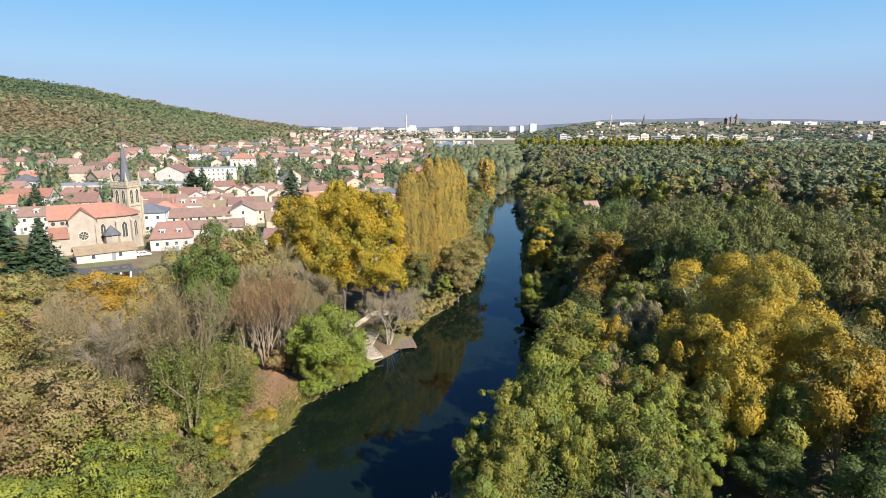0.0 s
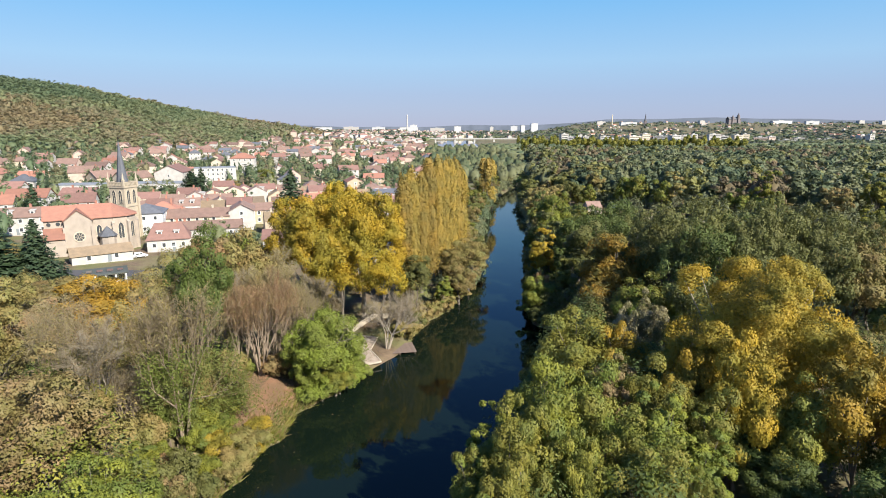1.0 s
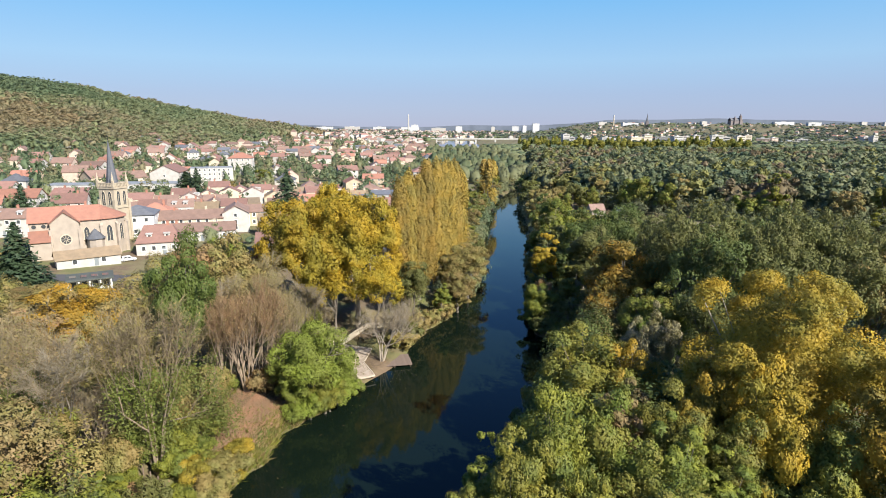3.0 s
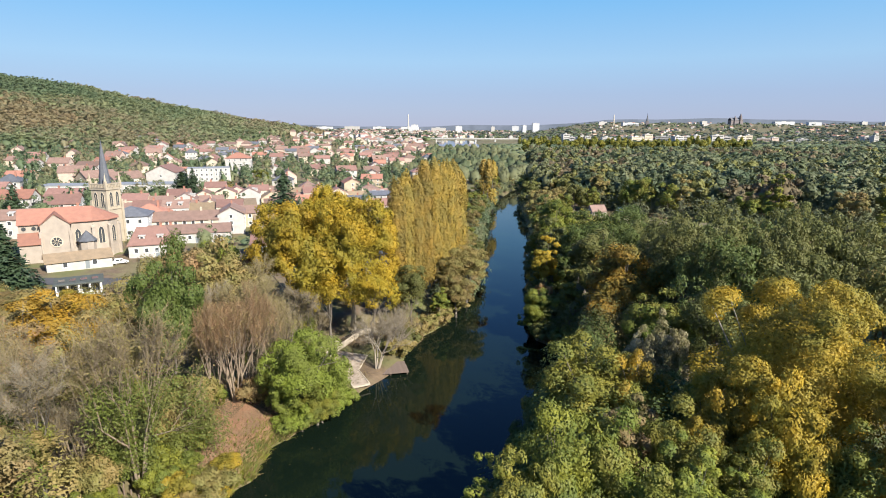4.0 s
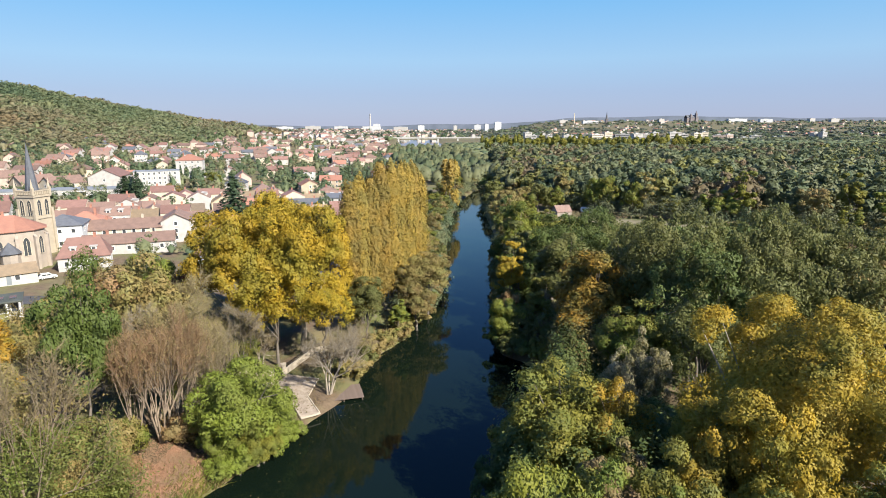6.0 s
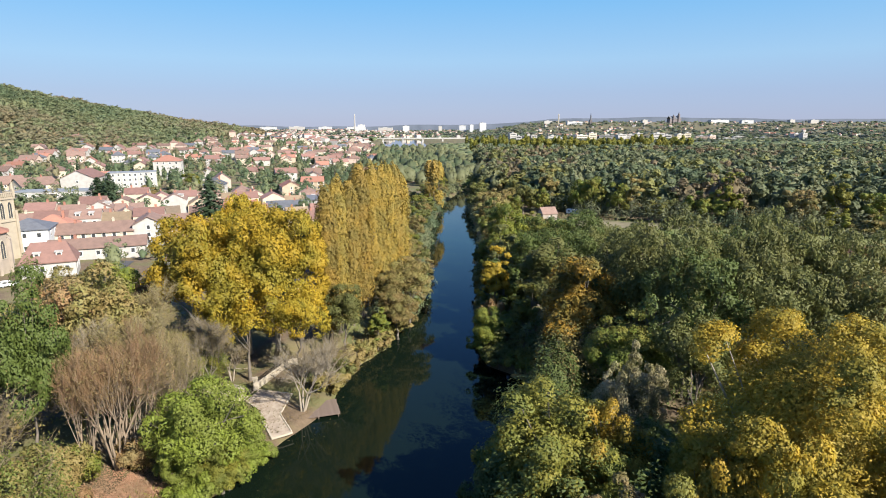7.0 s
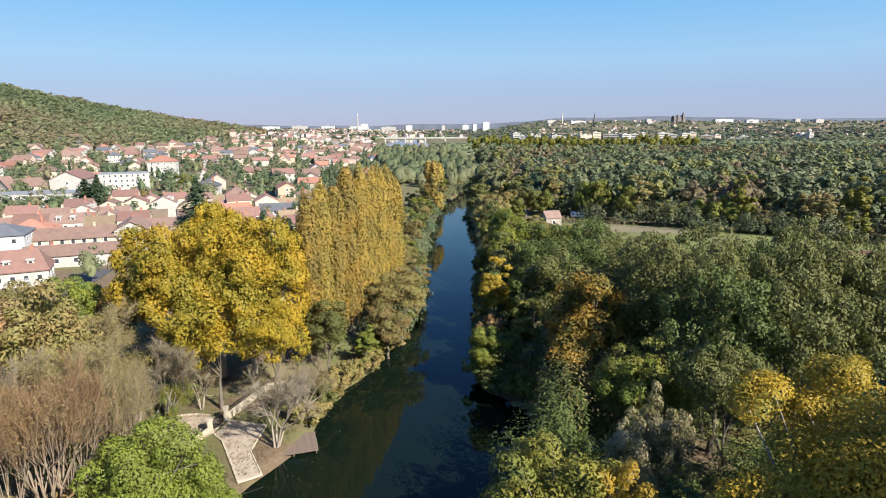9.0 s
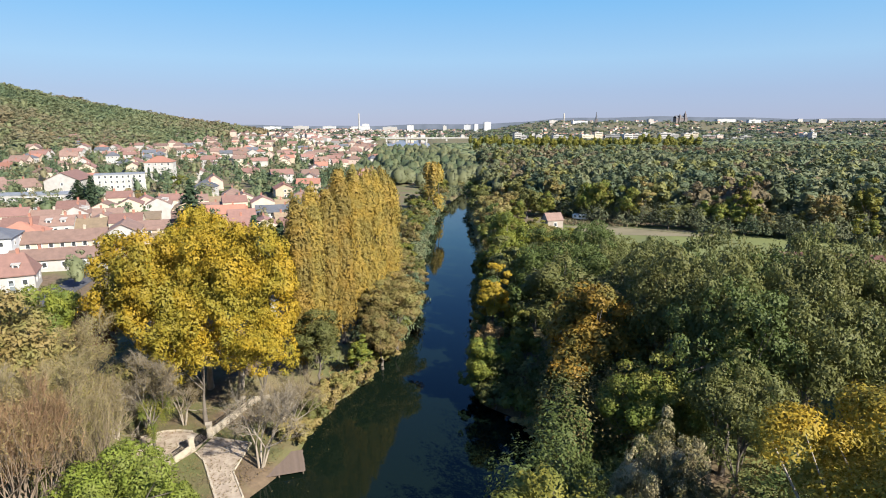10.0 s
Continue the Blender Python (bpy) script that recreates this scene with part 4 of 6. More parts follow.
for i in range(62):
    plant("mid_poplar", "olive_lime", 98 + i * 4.6 + rng.uniform(-1.5, 1.5), 812 - i * 0.6 + rng.uniform(-5, 5), rng.uniform(22, 28), rng.uniform(2.8, 3.8), "yellow-brown poplar in a long distant row", "distant poplar row")



def woods(name, x, y, h, r, per, size, label, mix, low=0.35, rise=0.3, leafy=False):
    """Uncountable trees far off: domes of leaf clumps, joined; every tree of one kind of foliage."""
    k = len(x)
    d = unit(k * per).reshape(k, per, 3)
    d[..., 2] = np.abs(d[..., 2]) * 1.1 - 0.1
    z = ground_z(x, y)
    c = np.stack([x, y, z + h * low], 1)[:, None]
    lump = 0.85 + (0.34 if leafy else 0.26) * np.sin(d[..., :1] * 5 + x[:, None, None]) * np.sin(d[..., 1:2] * 5 + y[:, None, None])
    axes = np.stack([r, r, h * (1 - low)], 1)[:, None]
    pos = c + d * axes * rng.uniform(0.88, 1.07, (k, per, 1)) * lump
    nor = d + rng.normal(size=d.shape) * 0.24 + (0, 0, rise)
    tri = leaves(pos.reshape(-1, 3), nor.reshape(-1, 3), size)
    core, faces = None, np.zeros((0, 0, 3), int)
    if size > 0.45:
        # a rough, many-sided dome under the leaves of every tree
        seg, lats = (9, (1.15, 0.75, 0.35, -0.05, -0.4)) if size > 0.9 else (14, (1.25, 0.95, 0.65, 0.35, 0.05, -0.25, -0.5))
        pts = [(0, 0, 1.0)]
        for q, lat in enumerate(lats):
            w = (np.arange(seg) + 0.5 * (q % 2)) * 2 * math.pi / seg
            pts += list(zip(np.cos(w) * math.cos(lat), np.sin(w) * math.cos(lat), 0 * w + math.sin(lat)))
        pts = np.array(pts)
        fan = [(0, 1 + i, 1 + (i + 1) % seg) for i in range(seg)]
        for q in range(len(lats) - 1):
            for i in range(seg):
                e, g = 1 + seg * q + i, 1 + seg * q + (i + 1) % seg
                fan += [(e, e + seg, g), (g, e + seg, g + seg)]
        dent = 0.8 + 0.22 * np.sin(pts[None, :, :1] * 5 + x[:, None, None]) * np.sin(pts[None, :, 1:2] * 5 + y[:, None, None]) + rng.uniform(-0.12, 0.15, (k, len(pts), 1))
        core = (c + pts[None] * axes * dent * (0.82 if leafy else 1)).reshape(-1, 3)
        faces = np.array(fan)[None] + (np.arange(k) * len(pts))[:, None, None]
    me = leaf_mesh(name, tri, core, faces.reshape(-1, 3), leafy)
    shade = np.repeat((d + (0, 0, 0.25) + rng.normal(size=d.shape) * 0.3).reshape(-1, 3), 3, axis=0)
    rounded(me, shade if core is None else np.concatenate([np.tile(pts + (0, 0, 0.1), (k, 1)), shade]))
    for one in mix:
        me.materials.append(LEAF[one])
    # kinds keep together in drifts
    drift = np.array([noise.noise((a * 0.008, c * 0.008, 3)) for a, c in zip(x, y)]) * 1.5 + 0.5 + rng.normal(0, 0.13, k)
    kinds = np.clip((drift * len(mix)).astype(int), 0, len(mix) - 1)
    me.polygons.foreach_set("material_index", np.concatenate([np.repeat(kinds, faces.shape[1]) if core is not None else [], np.repeat(kinds, per)]).astype(np.int32))
    return tagged(new(name, me), label, "woods", kind="stuff")


def grid(x0, x1, y0, y1, gap):
    """Jittered places on a plan grid."""
    a, c = np.meshgrid(np.arange(x0, x1, gap), np.arange(y0, y1, gap))
    return a.ravel() + rng.uniform(-0.4, 0.4, a.size) * gap, c.ravel() + rng.uniform(-0.4, 0.4, a.size) * gap


def stock(number, lobes, per, size):
    """A few lobed crowns of unit height and radius for joined woods, as leaf corners and the clumps' normals; size is the leaf spray's share of the radius."""
    tri, nor = [], []
    for _ in range(number):
        pos, rad, way = lobes_round(6, 16, 1.0, lobes)
        corner, out = lobe_leaves(pos, rad, way, per, size * 6, loose=0.6, soft=0.75)
        tri.append(corner / (6, 6, 16))
        nor.append(out)
    k = min(len(one) for one in tri)
    k -= k % 3
    return np.stack([one[:k] for one in tri]), np.stack([one[:k] for one in nor])


def canopy(name, x, y, h, r, crowns, label, mix, drift=0.008, spread=0.16, strong=1.4):
    """Uncountable trees as one mesh: each a lobed crown of its own turn and size, all of one kind of foliage."""
    k = len(x)
    which = rng.integers(len(crowns[0]), size=k)
    w = rng.uniform(0, 2 * math.pi, k)[:, None]
    c, s1 = np.cos(w), np.sin(w)

    def turned(v):
        return np.stack([v[..., 0] * c - v[..., 1] * s1, v[..., 0] * s1 + v[..., 1] * c, v[..., 2]], -1)
    foot = np.stack([x, y, ground_z(x, y)], 1)[:, None]
    size = np.stack([r, r, h], 1)[:, None]
    xyz, normal = foot + turned(crowns[0][which]) * size, turned(crowns[1][which])
    # the shaded inside of every crown, a low dome
    ring = np.arange(8) * math.pi / 4
    dome = np.array([(0, 0, 0.76)] + [(q * math.cos(a + 0.4 * q), q * math.sin(a + 0.4 * q), z) for q, z in ((0.4, 0.66), (0.54, 0.46), (0.26, 0.2)) for a in ring])
    fan = [(0, 1 + i, 1 + (i + 1) % 8) for i in range(8)]
    for e in (1, 9):
        for i in range(8):
            fan += [(e + i, e + 8 + i, e + (i + 1) % 8), (e + (i + 1) % 8, e + 8 + i, e + 8 + (i + 1) % 8)]
    core = foot + dome[None] * size * rng.uniform(0.85, 1.1, (k, len(dome), 1))
    faces = np.array(fan)[None] + (np.arange(k) * len(dome))[:, None, None]
    me = leaf_mesh(name, xyz.reshape(-1, 3), core.reshape(-1, 3), faces.reshape(-1, 3))
    rounded(me, np.concatenate([np.tile(dome - (0, 0, 0.2), (k, 1)), normal.reshape(-1, 3)]))
    for one in mix:
        me.materials.append(LEAF[one])
    flow = np.array([noise.noise((a * drift, b * drift, 3)) for a, b in zip(x, y)]) * strong + 0.5 + rng.normal(0, spread, k)
    kinds = np.clip((flow * len(mix)).astype(int), 0, len(mix) - 1)
    me.polygons.foreach_set("material_index", np.concatenate([np.repeat(kinds, len(fan)), np.repeat(kinds, crowns[0].shape[1] // 3)]).astype(np.int32))
    return tagged(new(name, me), label, "woods", kind="stuff")


hx, hy = grid(-1100, -265, 420, 1330, 10)
up = ground_z(hx, hy) - (2.5 + 0.035 * np.clip(-hx - 20, 0, 300))
keep = (up > 3.5) & (hx > -0.80 * hy - 60)
hx, hy = hx[keep], hy[keep]
lumps = np.array([noise.noise((a * 0.022, b * 0.022, 5)) for a, b in zip(hx, hy)])
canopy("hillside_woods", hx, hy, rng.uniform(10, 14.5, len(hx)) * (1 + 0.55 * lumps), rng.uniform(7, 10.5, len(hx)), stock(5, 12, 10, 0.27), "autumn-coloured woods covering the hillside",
       ["far_deep", "far_deep", "far_green", "far_green", "hazy_olive", "hazy_olive", "hazy_brown", "hazy_olive", "hazy_brown", "hazy_russet"], 0.0042, 0.08, 2.0)
fx, fy = grid(54, 620, 165, 640, 10.5)
keep = (fy > forest_foot(fx) + 18) & (fx < fy * 0.85 + 40) & (fx > np.where(fy < 520, right_bank(fy) + 8, 82))
fx, fy = fx[keep], fy[keep]
nearer = fy < forest_foot(fx) + 75
FOREST = ["far_deep", "far_green", "hazy_olive", "far_green", "hazy_olive", "far_green", "hazy_yellow", "hazy_olive", "far_green", "hazy_brown", "hazy_yellow", "far_green", "hazy_russet"]
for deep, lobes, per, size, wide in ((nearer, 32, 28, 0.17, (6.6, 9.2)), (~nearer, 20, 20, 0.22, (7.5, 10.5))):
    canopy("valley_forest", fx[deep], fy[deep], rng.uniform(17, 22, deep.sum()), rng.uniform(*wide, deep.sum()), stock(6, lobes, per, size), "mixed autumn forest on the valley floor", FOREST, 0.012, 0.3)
for side, mix in (("left", ["olive", "rust", "olive", "grey_green", "olive_lime", "green", "beige"]), ("right", ["green", "deep", "grey_green", "olive", "deep"])):
    tx, ty, th, tr = np.array(thicket[side]).T
    woods("thicket_" + side, tx, ty, th, tr, 1250, 0.26, "dense undergrowth and young trees of the riverside wood", mix)
f = rng.uniform(0, 1, 300)
woods("forest_edge_scrub", 70 + f * 255, forest_foot(70 + f * 255) + rng.uniform(0, 8, 300), rng.uniform(3, 12, 300), rng.uniform(2.5, 5.5, 300), 300, 0.44, "scrub along the forest edge", ["hazy_olive", "far_green", "far_deep", "far_green", "hazy_olive"])
fy = rng.uniform(150, 440, 250)
fx = np.where(np.arange(250) % 2, left_bank(fy) - rng.gamma(1.5, 2, 250), right_bank(fy) + rng.gamma(1.5, 2, 250))
woods("bank_scrub", fx, fy, rng.uniform(2.5, 7, 250), rng.uniform(2, 4.2, 250), 300, 0.44, "scrub along the far river banks", ["hazy_olive", "far_green", "far_deep", "hazy_olive"])
k = 420
fx, fy = rng.uniform(-330, -30, k), rng.uniform(160, 420, k)
keep = (fx > -0.82 * fy - 10) & ((fx < -130) | (fy > 190)) & (fx < left_bank(fy) - 22)
garden_xy = fx[keep], fy[keep]
vx, vy = grid(74, 116, 252, 300, 1.7)
edge_line = np.interp(vx, (73, 126), (278, 263))
keep = (vy > edge_line + 0.8) & (vy < forest_foot(vx) - 1) & (np.arange(len(vx)) % 5 < 4)
vx, vy = vx[keep], vy[keep]
canopy("vine_rows", vx, vy, rng.uniform(0.9, 1.7, len(vx)), rng.uniform(0.6, 1.1, len(vx)), stock(3, 9, 8, 0.3), "brownish low vines between the track and the forest", ["hazy_brown", "hazy_olive", "hazy_russet"])
fx, fy = grid(82, 1150, 640, 1200, 16)
keep = (fx < fy * 0.85 + 40) & ~((fx > 425) & (fx < 690) & (fy > 640) & (fy < 790))
fx, fy = fx[keep], fy[keep]
woods("valley_forest_far", fx, fy, rng.uniform(8, 11, len(fx)) * np.where(fy > 800, 0.7, 1), rng.uniform(7, 11, len(fx)), 24, 1.5, "distant part of the mixed autumn forest", ["hazy_olive", "far_green", "far_deep", "hazy_olive", "far_green"], 0.6, 0.9)
k = 420
fx, fy = rng.uniform(-120, 75, k), rng.uniform(425, 1000, k)
keep = ((fx > left_bank(fy) - 34) & (fy < 520) | (fx > -30)) & (ground_z(fx, fy) > 1.2)
fx, fy = fx[keep], fy[keep]
woods("riverside_woods", fx, fy, rng.uniform(8, 14, len(fx)), rng.uniform(4, 7, len(fx)), 80, 1.2, "riverside trees along the far bank", ["hazy_olive", "far_green", "far_deep", "hazy_olive"])
k = 3600
fy = rng.uniform(1200, 4300, k)
fx = fy * rng.uniform(-0.75, 0.9, k)
keep = ((fx > 90) & (fy > 1600) | (fx < -30) | (fy > 1850)) & ((ground_z(fx, fy) < 20) | (fx > 0)) & (np.array([noise.noise((a * 0.004, c * 0.004, 8)) for a, c in zip(fx, fy)]) > np.where(fx > 90, -0.25, 0.0))
fx, fy = fx[keep], fy[keep]
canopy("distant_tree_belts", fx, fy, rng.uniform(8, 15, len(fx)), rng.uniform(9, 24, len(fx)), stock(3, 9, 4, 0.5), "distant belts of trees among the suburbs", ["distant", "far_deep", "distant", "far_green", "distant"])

k = 420
fy = rng.uniform(1215, 1500, k)
fx = fy * rng.uniform(0.12, 0.85, k)
canopy("suburb_gardens", fx, fy, rng.uniform(5, 10, k), rng.uniform(7, 15, k), stock(3, 9, 6, 0.4), "low trees before the distant apartment blocks", ["far_green", "distant", "hazy_olive", "far_deep", "distant"])

# ---- houses ----


def window_part(w, h, parent, m, shutters=False):
    """A window: frame round a dark pane, with a sill, standing slightly out of the wall; y- is outside."""
    key = (round(w, 2), round(h, 2), shutters)
    if key not in window_meshes:
        bm = bmesh.new()
        rings = []
        for inset, y in ((-0.1, 0.02), (-0.1, -0.05), (0.07, -0.05), (0.09, -0.004)):
            a, c = w / 2 - inset, h - inset
            rings.append([bm.verts.new(p) for p in ((-a, y, inset), (a, y, inset), (a, y, c), (-a, y, c))])
        for p, q in zip(rings, rings[1:]):
            for i in range(4):
                bm.faces.new((p[i], p[(i + 1) % 4], q[(i + 1) % 4], q[i]))
        bm.faces.new(rings[-1]).material_index = 1
        me = bpy.data.meshes.new("window")
        bm.to_mesh(me)
        bm.free()
        for mt in (FRAME, GLASS):
            me.materials.append(mt)
        window_meshes[key] = me
    return place("window", window_meshes[key], parent, "", m)


window_meshes = {}


def house(w, d, h, rise, hip, wall, roof, label, m=None, storeys=2, wins=3, sides=1, shutters=False, chimneys=1, dormers=0, over=0.4, group="", name="house", category="house", door=True):
    """A rendered house with a tiled roof; its front faces -y."""
    ob = thing(name, m or pose(0, 0, 0), label, category, group)
    bm = bmesh.new()
    hw, hd = w / 2, d / 2
    if hip or rise < 0.5:
        prism(bm, [(-hw, -hd), (hw, -hd), (hw, hd), (-hw, hd)], -1.5, h)
    else:
        pts = [(-hd, -1.5), (hd, -1.5), (hd, h), (0, h + rise * 0.97), (-hd, h)]
        solid(bm, [(-hw, y, z) for y, z in pts], [(hw, y, z) for y, z in pts])
    bmesh.ops.recalc_face_normals(bm, faces=bm.faces)
    part("wall", bm, WALL[wall] if isinstance(wall, str) else wall, ob)
    bm = bmesh.new()
    e = over
    if rise < 0.5:
        box(bm, -hw - 0.1, -hd - 0.1, h, hw + 0.1, hd + 0.1, h + 0.35)
        box(bm, -hw + 0.3, -hd + 0.3, h + 0.35, hw - 0.3, hd - 0.3, h + 0.42)
    else:
        drop = rise * e / hd
        if hip:
            q = max(0.0, hw - hd * hip)
            a, b2, c, d2 = (-hw - e, -hd - e, h - drop), (hw + e, -hd - e, h - drop), (hw + e, hd + e, h - drop), (-hw - e, hd + e, h - drop)
            p, s = (-q, 0, h + rise), (q + 0.01, 0, h + rise)
            lift = 0.18
            solid(bm, [a, b2, c, d2], [(v[0], v[1], v[2] + lift) for v in (a, b2, c, d2)])
            vs = [bm.verts.new((v[0], v[1], v[2] + lift)) for v in (a, b2, c, d2, p, s)]
            for f in ((0, 1, 5, 4), (1, 2, 5), (2, 3, 4, 5), (3, 0, 4)):
                bm.faces.new([vs[i] for i in f])
        else:
            for s in (-1, 1):
                ring = [(-hw - e, s * (hd + e), h - drop), (hw + e, s * (hd + e), h - drop), (hw + e, 0, h + rise), (-hw - e, 0, h + rise)]
                solid(bm, ring, [(v[0], v[1], v[2] + 0.2) for v in ring])
    bmesh.ops.recalc_face_normals(bm, faces=bm.faces)
    part("roof", bm, ROOF[roof] if isinstance(roof, str) else roof, ob)
    for i in range(chimneys):
        bm = bmesh.new()
        x = (-0.3 + 0.6 * i) * w * 0.8 if chimneys > 1 else 0.22 * w
        box(bm, x - 0.35, -0.3, h + rise * 0.6, x + 0.35, 0.3, h + rise + 0.9)
        box(bm, x - 0.42, -0.37, h + rise + 0.9, x + 0.42, 0.37, h + rise + 1.05)
        for c in (-0.17, 0.17):
            box(bm, x + c - 0.1, -0.1, h + rise + 1.05, x + c + 0.1, 0.1, h + rise + 1.35)
        part("chimney", bm, BRICK if i % 2 == 0 else LIME, ob)
    fl = h / storeys
    for s in range(storeys):
        for side, width, deep, turn in ((0, w, hd, 0), (1, d, hw, 90), (2, d, hw, -90)):
            if side and not sides:
                continue
            k = wins if side == 0 else max(1, int(wins * d / w * 0.7))
            for i in range(k):
                x = (i + 0.5) / k * width * 0.9 - width * 0.45
                window_part(1.1, 1.35, ob, pose(0, 0, 0, 0, 0, turn) @ pose(x, -deep - 0.012, s * fl + fl * 0.36), shutters)
    for i in range(dormers):
        x = (i + 0.5) / dormers * w * 0.8 - w * 0.4
        bm = bmesh.new()
        y0 = -hd * 0.7
        z0 = h + rise * 0.2
        box(bm, x - 0.75, y0, z0, x + 0.75, y0 + hd * 0.55, z0 + 1.3)
        slab(bm, [(x - 0.95, y0 - 0.2, z0 + 1.4), (x + 0.95, y0 - 0.2, z0 + 1.4), (x + 0.95, y0 + hd * 0.6, z0 + 1.75), (x - 0.95, y0 + hd * 0.6, z0 + 1.75)], 0.15)
        dm = part("dormer", bm, WALL["white"], ob)
        window_part(1.0, 0.9, dm, pose(x, y0 - 0.012, z0 + 0.25))
    if door:
        bm = bmesh.new()
        box(bm, -0.5, -0.03, 0, 0.5, 0.05, 2.05, 0, 0.02)
        part("door", bm, SHUTTER, ob, m=pose(w * 0.05 + 0.9, -hd - 0.012, 0.05))
    return ob


def at(x, y, rot=0.0, dz=0.0):
    return pose(x, y, gz(x, y) + dz, 0, 0, rot)


# buildings that stand out in the village
house(15, 9, 7.5, 3.0, 1.0, "white", "orange", "long two-storey school with an orange hipped roof behind the church", at(-122, 207, 28), 2, 6, 1)
house(12, 9.5, 4.0, 4.2, 0.45, "white", "red", "white house with a steep red mansard roof and dormers", at(-86.5, 190, 22), 1, 4, 1, dormers=2)
house(25, 8, 3.4, 2.2, 0, "white", "brown", "long low white building with a brown tiled roof", at(-84, 211, 17), 1, 5, 1, chimneys=2)
house(22, 9, 5.0, 2.6, 0, "cream", "brown", "cream terrace with a long brown tiled roof", at(-92, 226, 17), 2, 7, 1, chimneys=2)
house(13, 12, 6.0, 3.2, 1.0, "white", "orange", "white house with an orange hipped roof beside the church tower", at(-106, 229, 17), 2, 4, 1)
house(12, 12, 7.5, 2.6, 1.0, "grey", "slate", "tall grey-white building with tall dark windows", at(-106, 216, 17), 2, 3, 1, chimneys=0)
house(30, 13, 6.6, 0.3, 0, "white", "flat", "long white flat-roofed two-storey building", at(-152, 316, 8), 2, 9, 1, chimneys=0)
house(26, 12, 6.5, 0.3, 0, "white", "flat", "white flat-roofed annex of the school", at(-178, 300, 8), 2, 7, 1, chimneys=0)
house(24, 16, 8.0, 4.0, 0, "white", "red", "white gabled hall with a dark red roof", at(-166, 372, 100), 2, 3, 1, chimneys=1)
house(24, 12, 10.5, 0.3, 0, "white", "flat", "white four-storey apartment block with small square windows", at(-143, 378, 22), 4, 8, 1, chimneys=0)
house(17, 14, 12.5, 3.6, 1.0, "white", "orange", "tall white apartment house with an orange hipped roof", at(-150, 452, 12), 4, 4, 1, chimneys=2)
house(18, 11, 5.5, 3.5, 0, "beige", "brown", "beige gabled house with a brown roof", at(-196, 352, 60), 2, 4, 1)
house(18, 11, 5.5, 3.5, 0, "cream", "brown", "cream gabled house with a brown roof", at(-180, 350, 60), 2, 4, 1)
house(18, 16, 6.0, 1.6, 0, "cream", "moss", "wide cream warehouse with a low tan roof", at(-88, 262, 20), 2, 4, 0, chimneys=0)
house(14, 10, 5.5, 2.2, 0, "beige", "brown", "beige workshop with a brown roof", at(-74, 246, 18), 2, 4, 0, chimneys=0)
house(14, 9, 7.0, 2.5, 0, "white", "brown", "three-storey white house with a gabled front", at(-78, 233, 107), 3, 3, 1)
house(16, 9, 5.0, 2.8, 0, "cream", "orange", "cream house with an orange roof", at(-63, 285, 15), 2, 4, 1)
house(13, 9, 4.0, 2.4, 0, "white", "red", "low white house with a red roof near the river trees", at(-52, 196, 12), 1, 3, 1)
house(16, 8, 5.0, 2.4, 0, "grey", "slate", "grey house with a slate roof", at(-44, 292, 10), 2, 4, 1)
house(20, 12, 8.0, 1.4, 0, "white", "slate", "white three-storey building with a dark roof", at(-26, 300, 8), 3, 6, 1)
house(18, 14, 10.0, 3.5, 1.0, "white", "red", "tall white building with a red hipped roof", at(-14, 420, 10), 4, 5, 1)
house(12, 12, 9.0, 0.3, 0, "cream", "flat", "cream windowless block with a flat roof", at(-8, 398, 6), 3, 1, 0, chimneys=0)
house(14, 9, 3.2, 0.3, 0, "white", "flat", "low white flat-roofed riverside building", at(12, 470, 6), 1, 5, 0, chimneys=0)
house(16, 10, 5.5, 3.2, 0, "white", "orange", "white house with an orange roof", at(-176, 258, 12), 2, 5, 1)
house(24, 10, 6.0, 2.6, 0, "white", "brown", "long white house with a grey-brown roof", at(-146, 206, 20), 2, 7, 1, dormers=3)
house(14, 10, 6.0, 3.0, 0, "white", "orange", "white house with an orange roof", at(-172, 232, 24), 2, 4, 1)
house(12, 10, 5.5, 3.2, 0, "white", "red", "white house with a red roof", at(-150, 250, 20), 2, 3, 1)
# farm-like tower house at the meadow
house(6.0, 5.0, 7.0, 2.2, 0, STONE, "brown", "small weathered stone tower house with a red tiled roof", at(60.5, 252, 12), 2, 1, 0, chimneys=0, over=0.2, name="tower_house", category="hut")

# close rows of terraced houses in the middle of the village
terrace = []
for i, (wl, rf, hh, rise, dorm, chim) in enumerate((("cream", "brown", 5.4, 2.4, 0, 2), ("pink", "red", 6.0, 2.7, 0, 1), ("white", "brown", 6.3, 2.6, 2, 1), ("beige", "moss", 5.0, 2.9, 0, 2), ("cream", "red", 6.8, 2.4, 0, 1))):
    terrace.append(house(9.9, 9.5, hh, rise, 0, wl, rf, f"{wl} terraced house with a {rf.replace('moss', 'mossy')} tiled roof joined to its neighbours", at(-122 + 9.4 * i, 238 + 2.9 * i, 17), 2, 3, 0, chimneys=chim, dormers=dorm, over=0.12, group="terraced houses"))
for x, y, number in ((-72, 268, 3), (-128, 262, 4), (-120, 286, 7), (-62, 224, 3), (-50, 252, 3), (-104, 254, 2), (-36, 272, 2), (-112, 308, 6), (-52, 304, 3)):
    for i in range(number):
        copy_thing(terrace[rng.choice([0, 1, 3, 4, 0, 1, 3, 4, 2])], at(x + 9.4 * i, y + 2.9 * i + rng.uniform(-1.5, 1.5), rng.choice([17, 17, 17, 197, 107]) + rng.uniform(-4, 4), rng.uniform(-1.1, 0.8)))
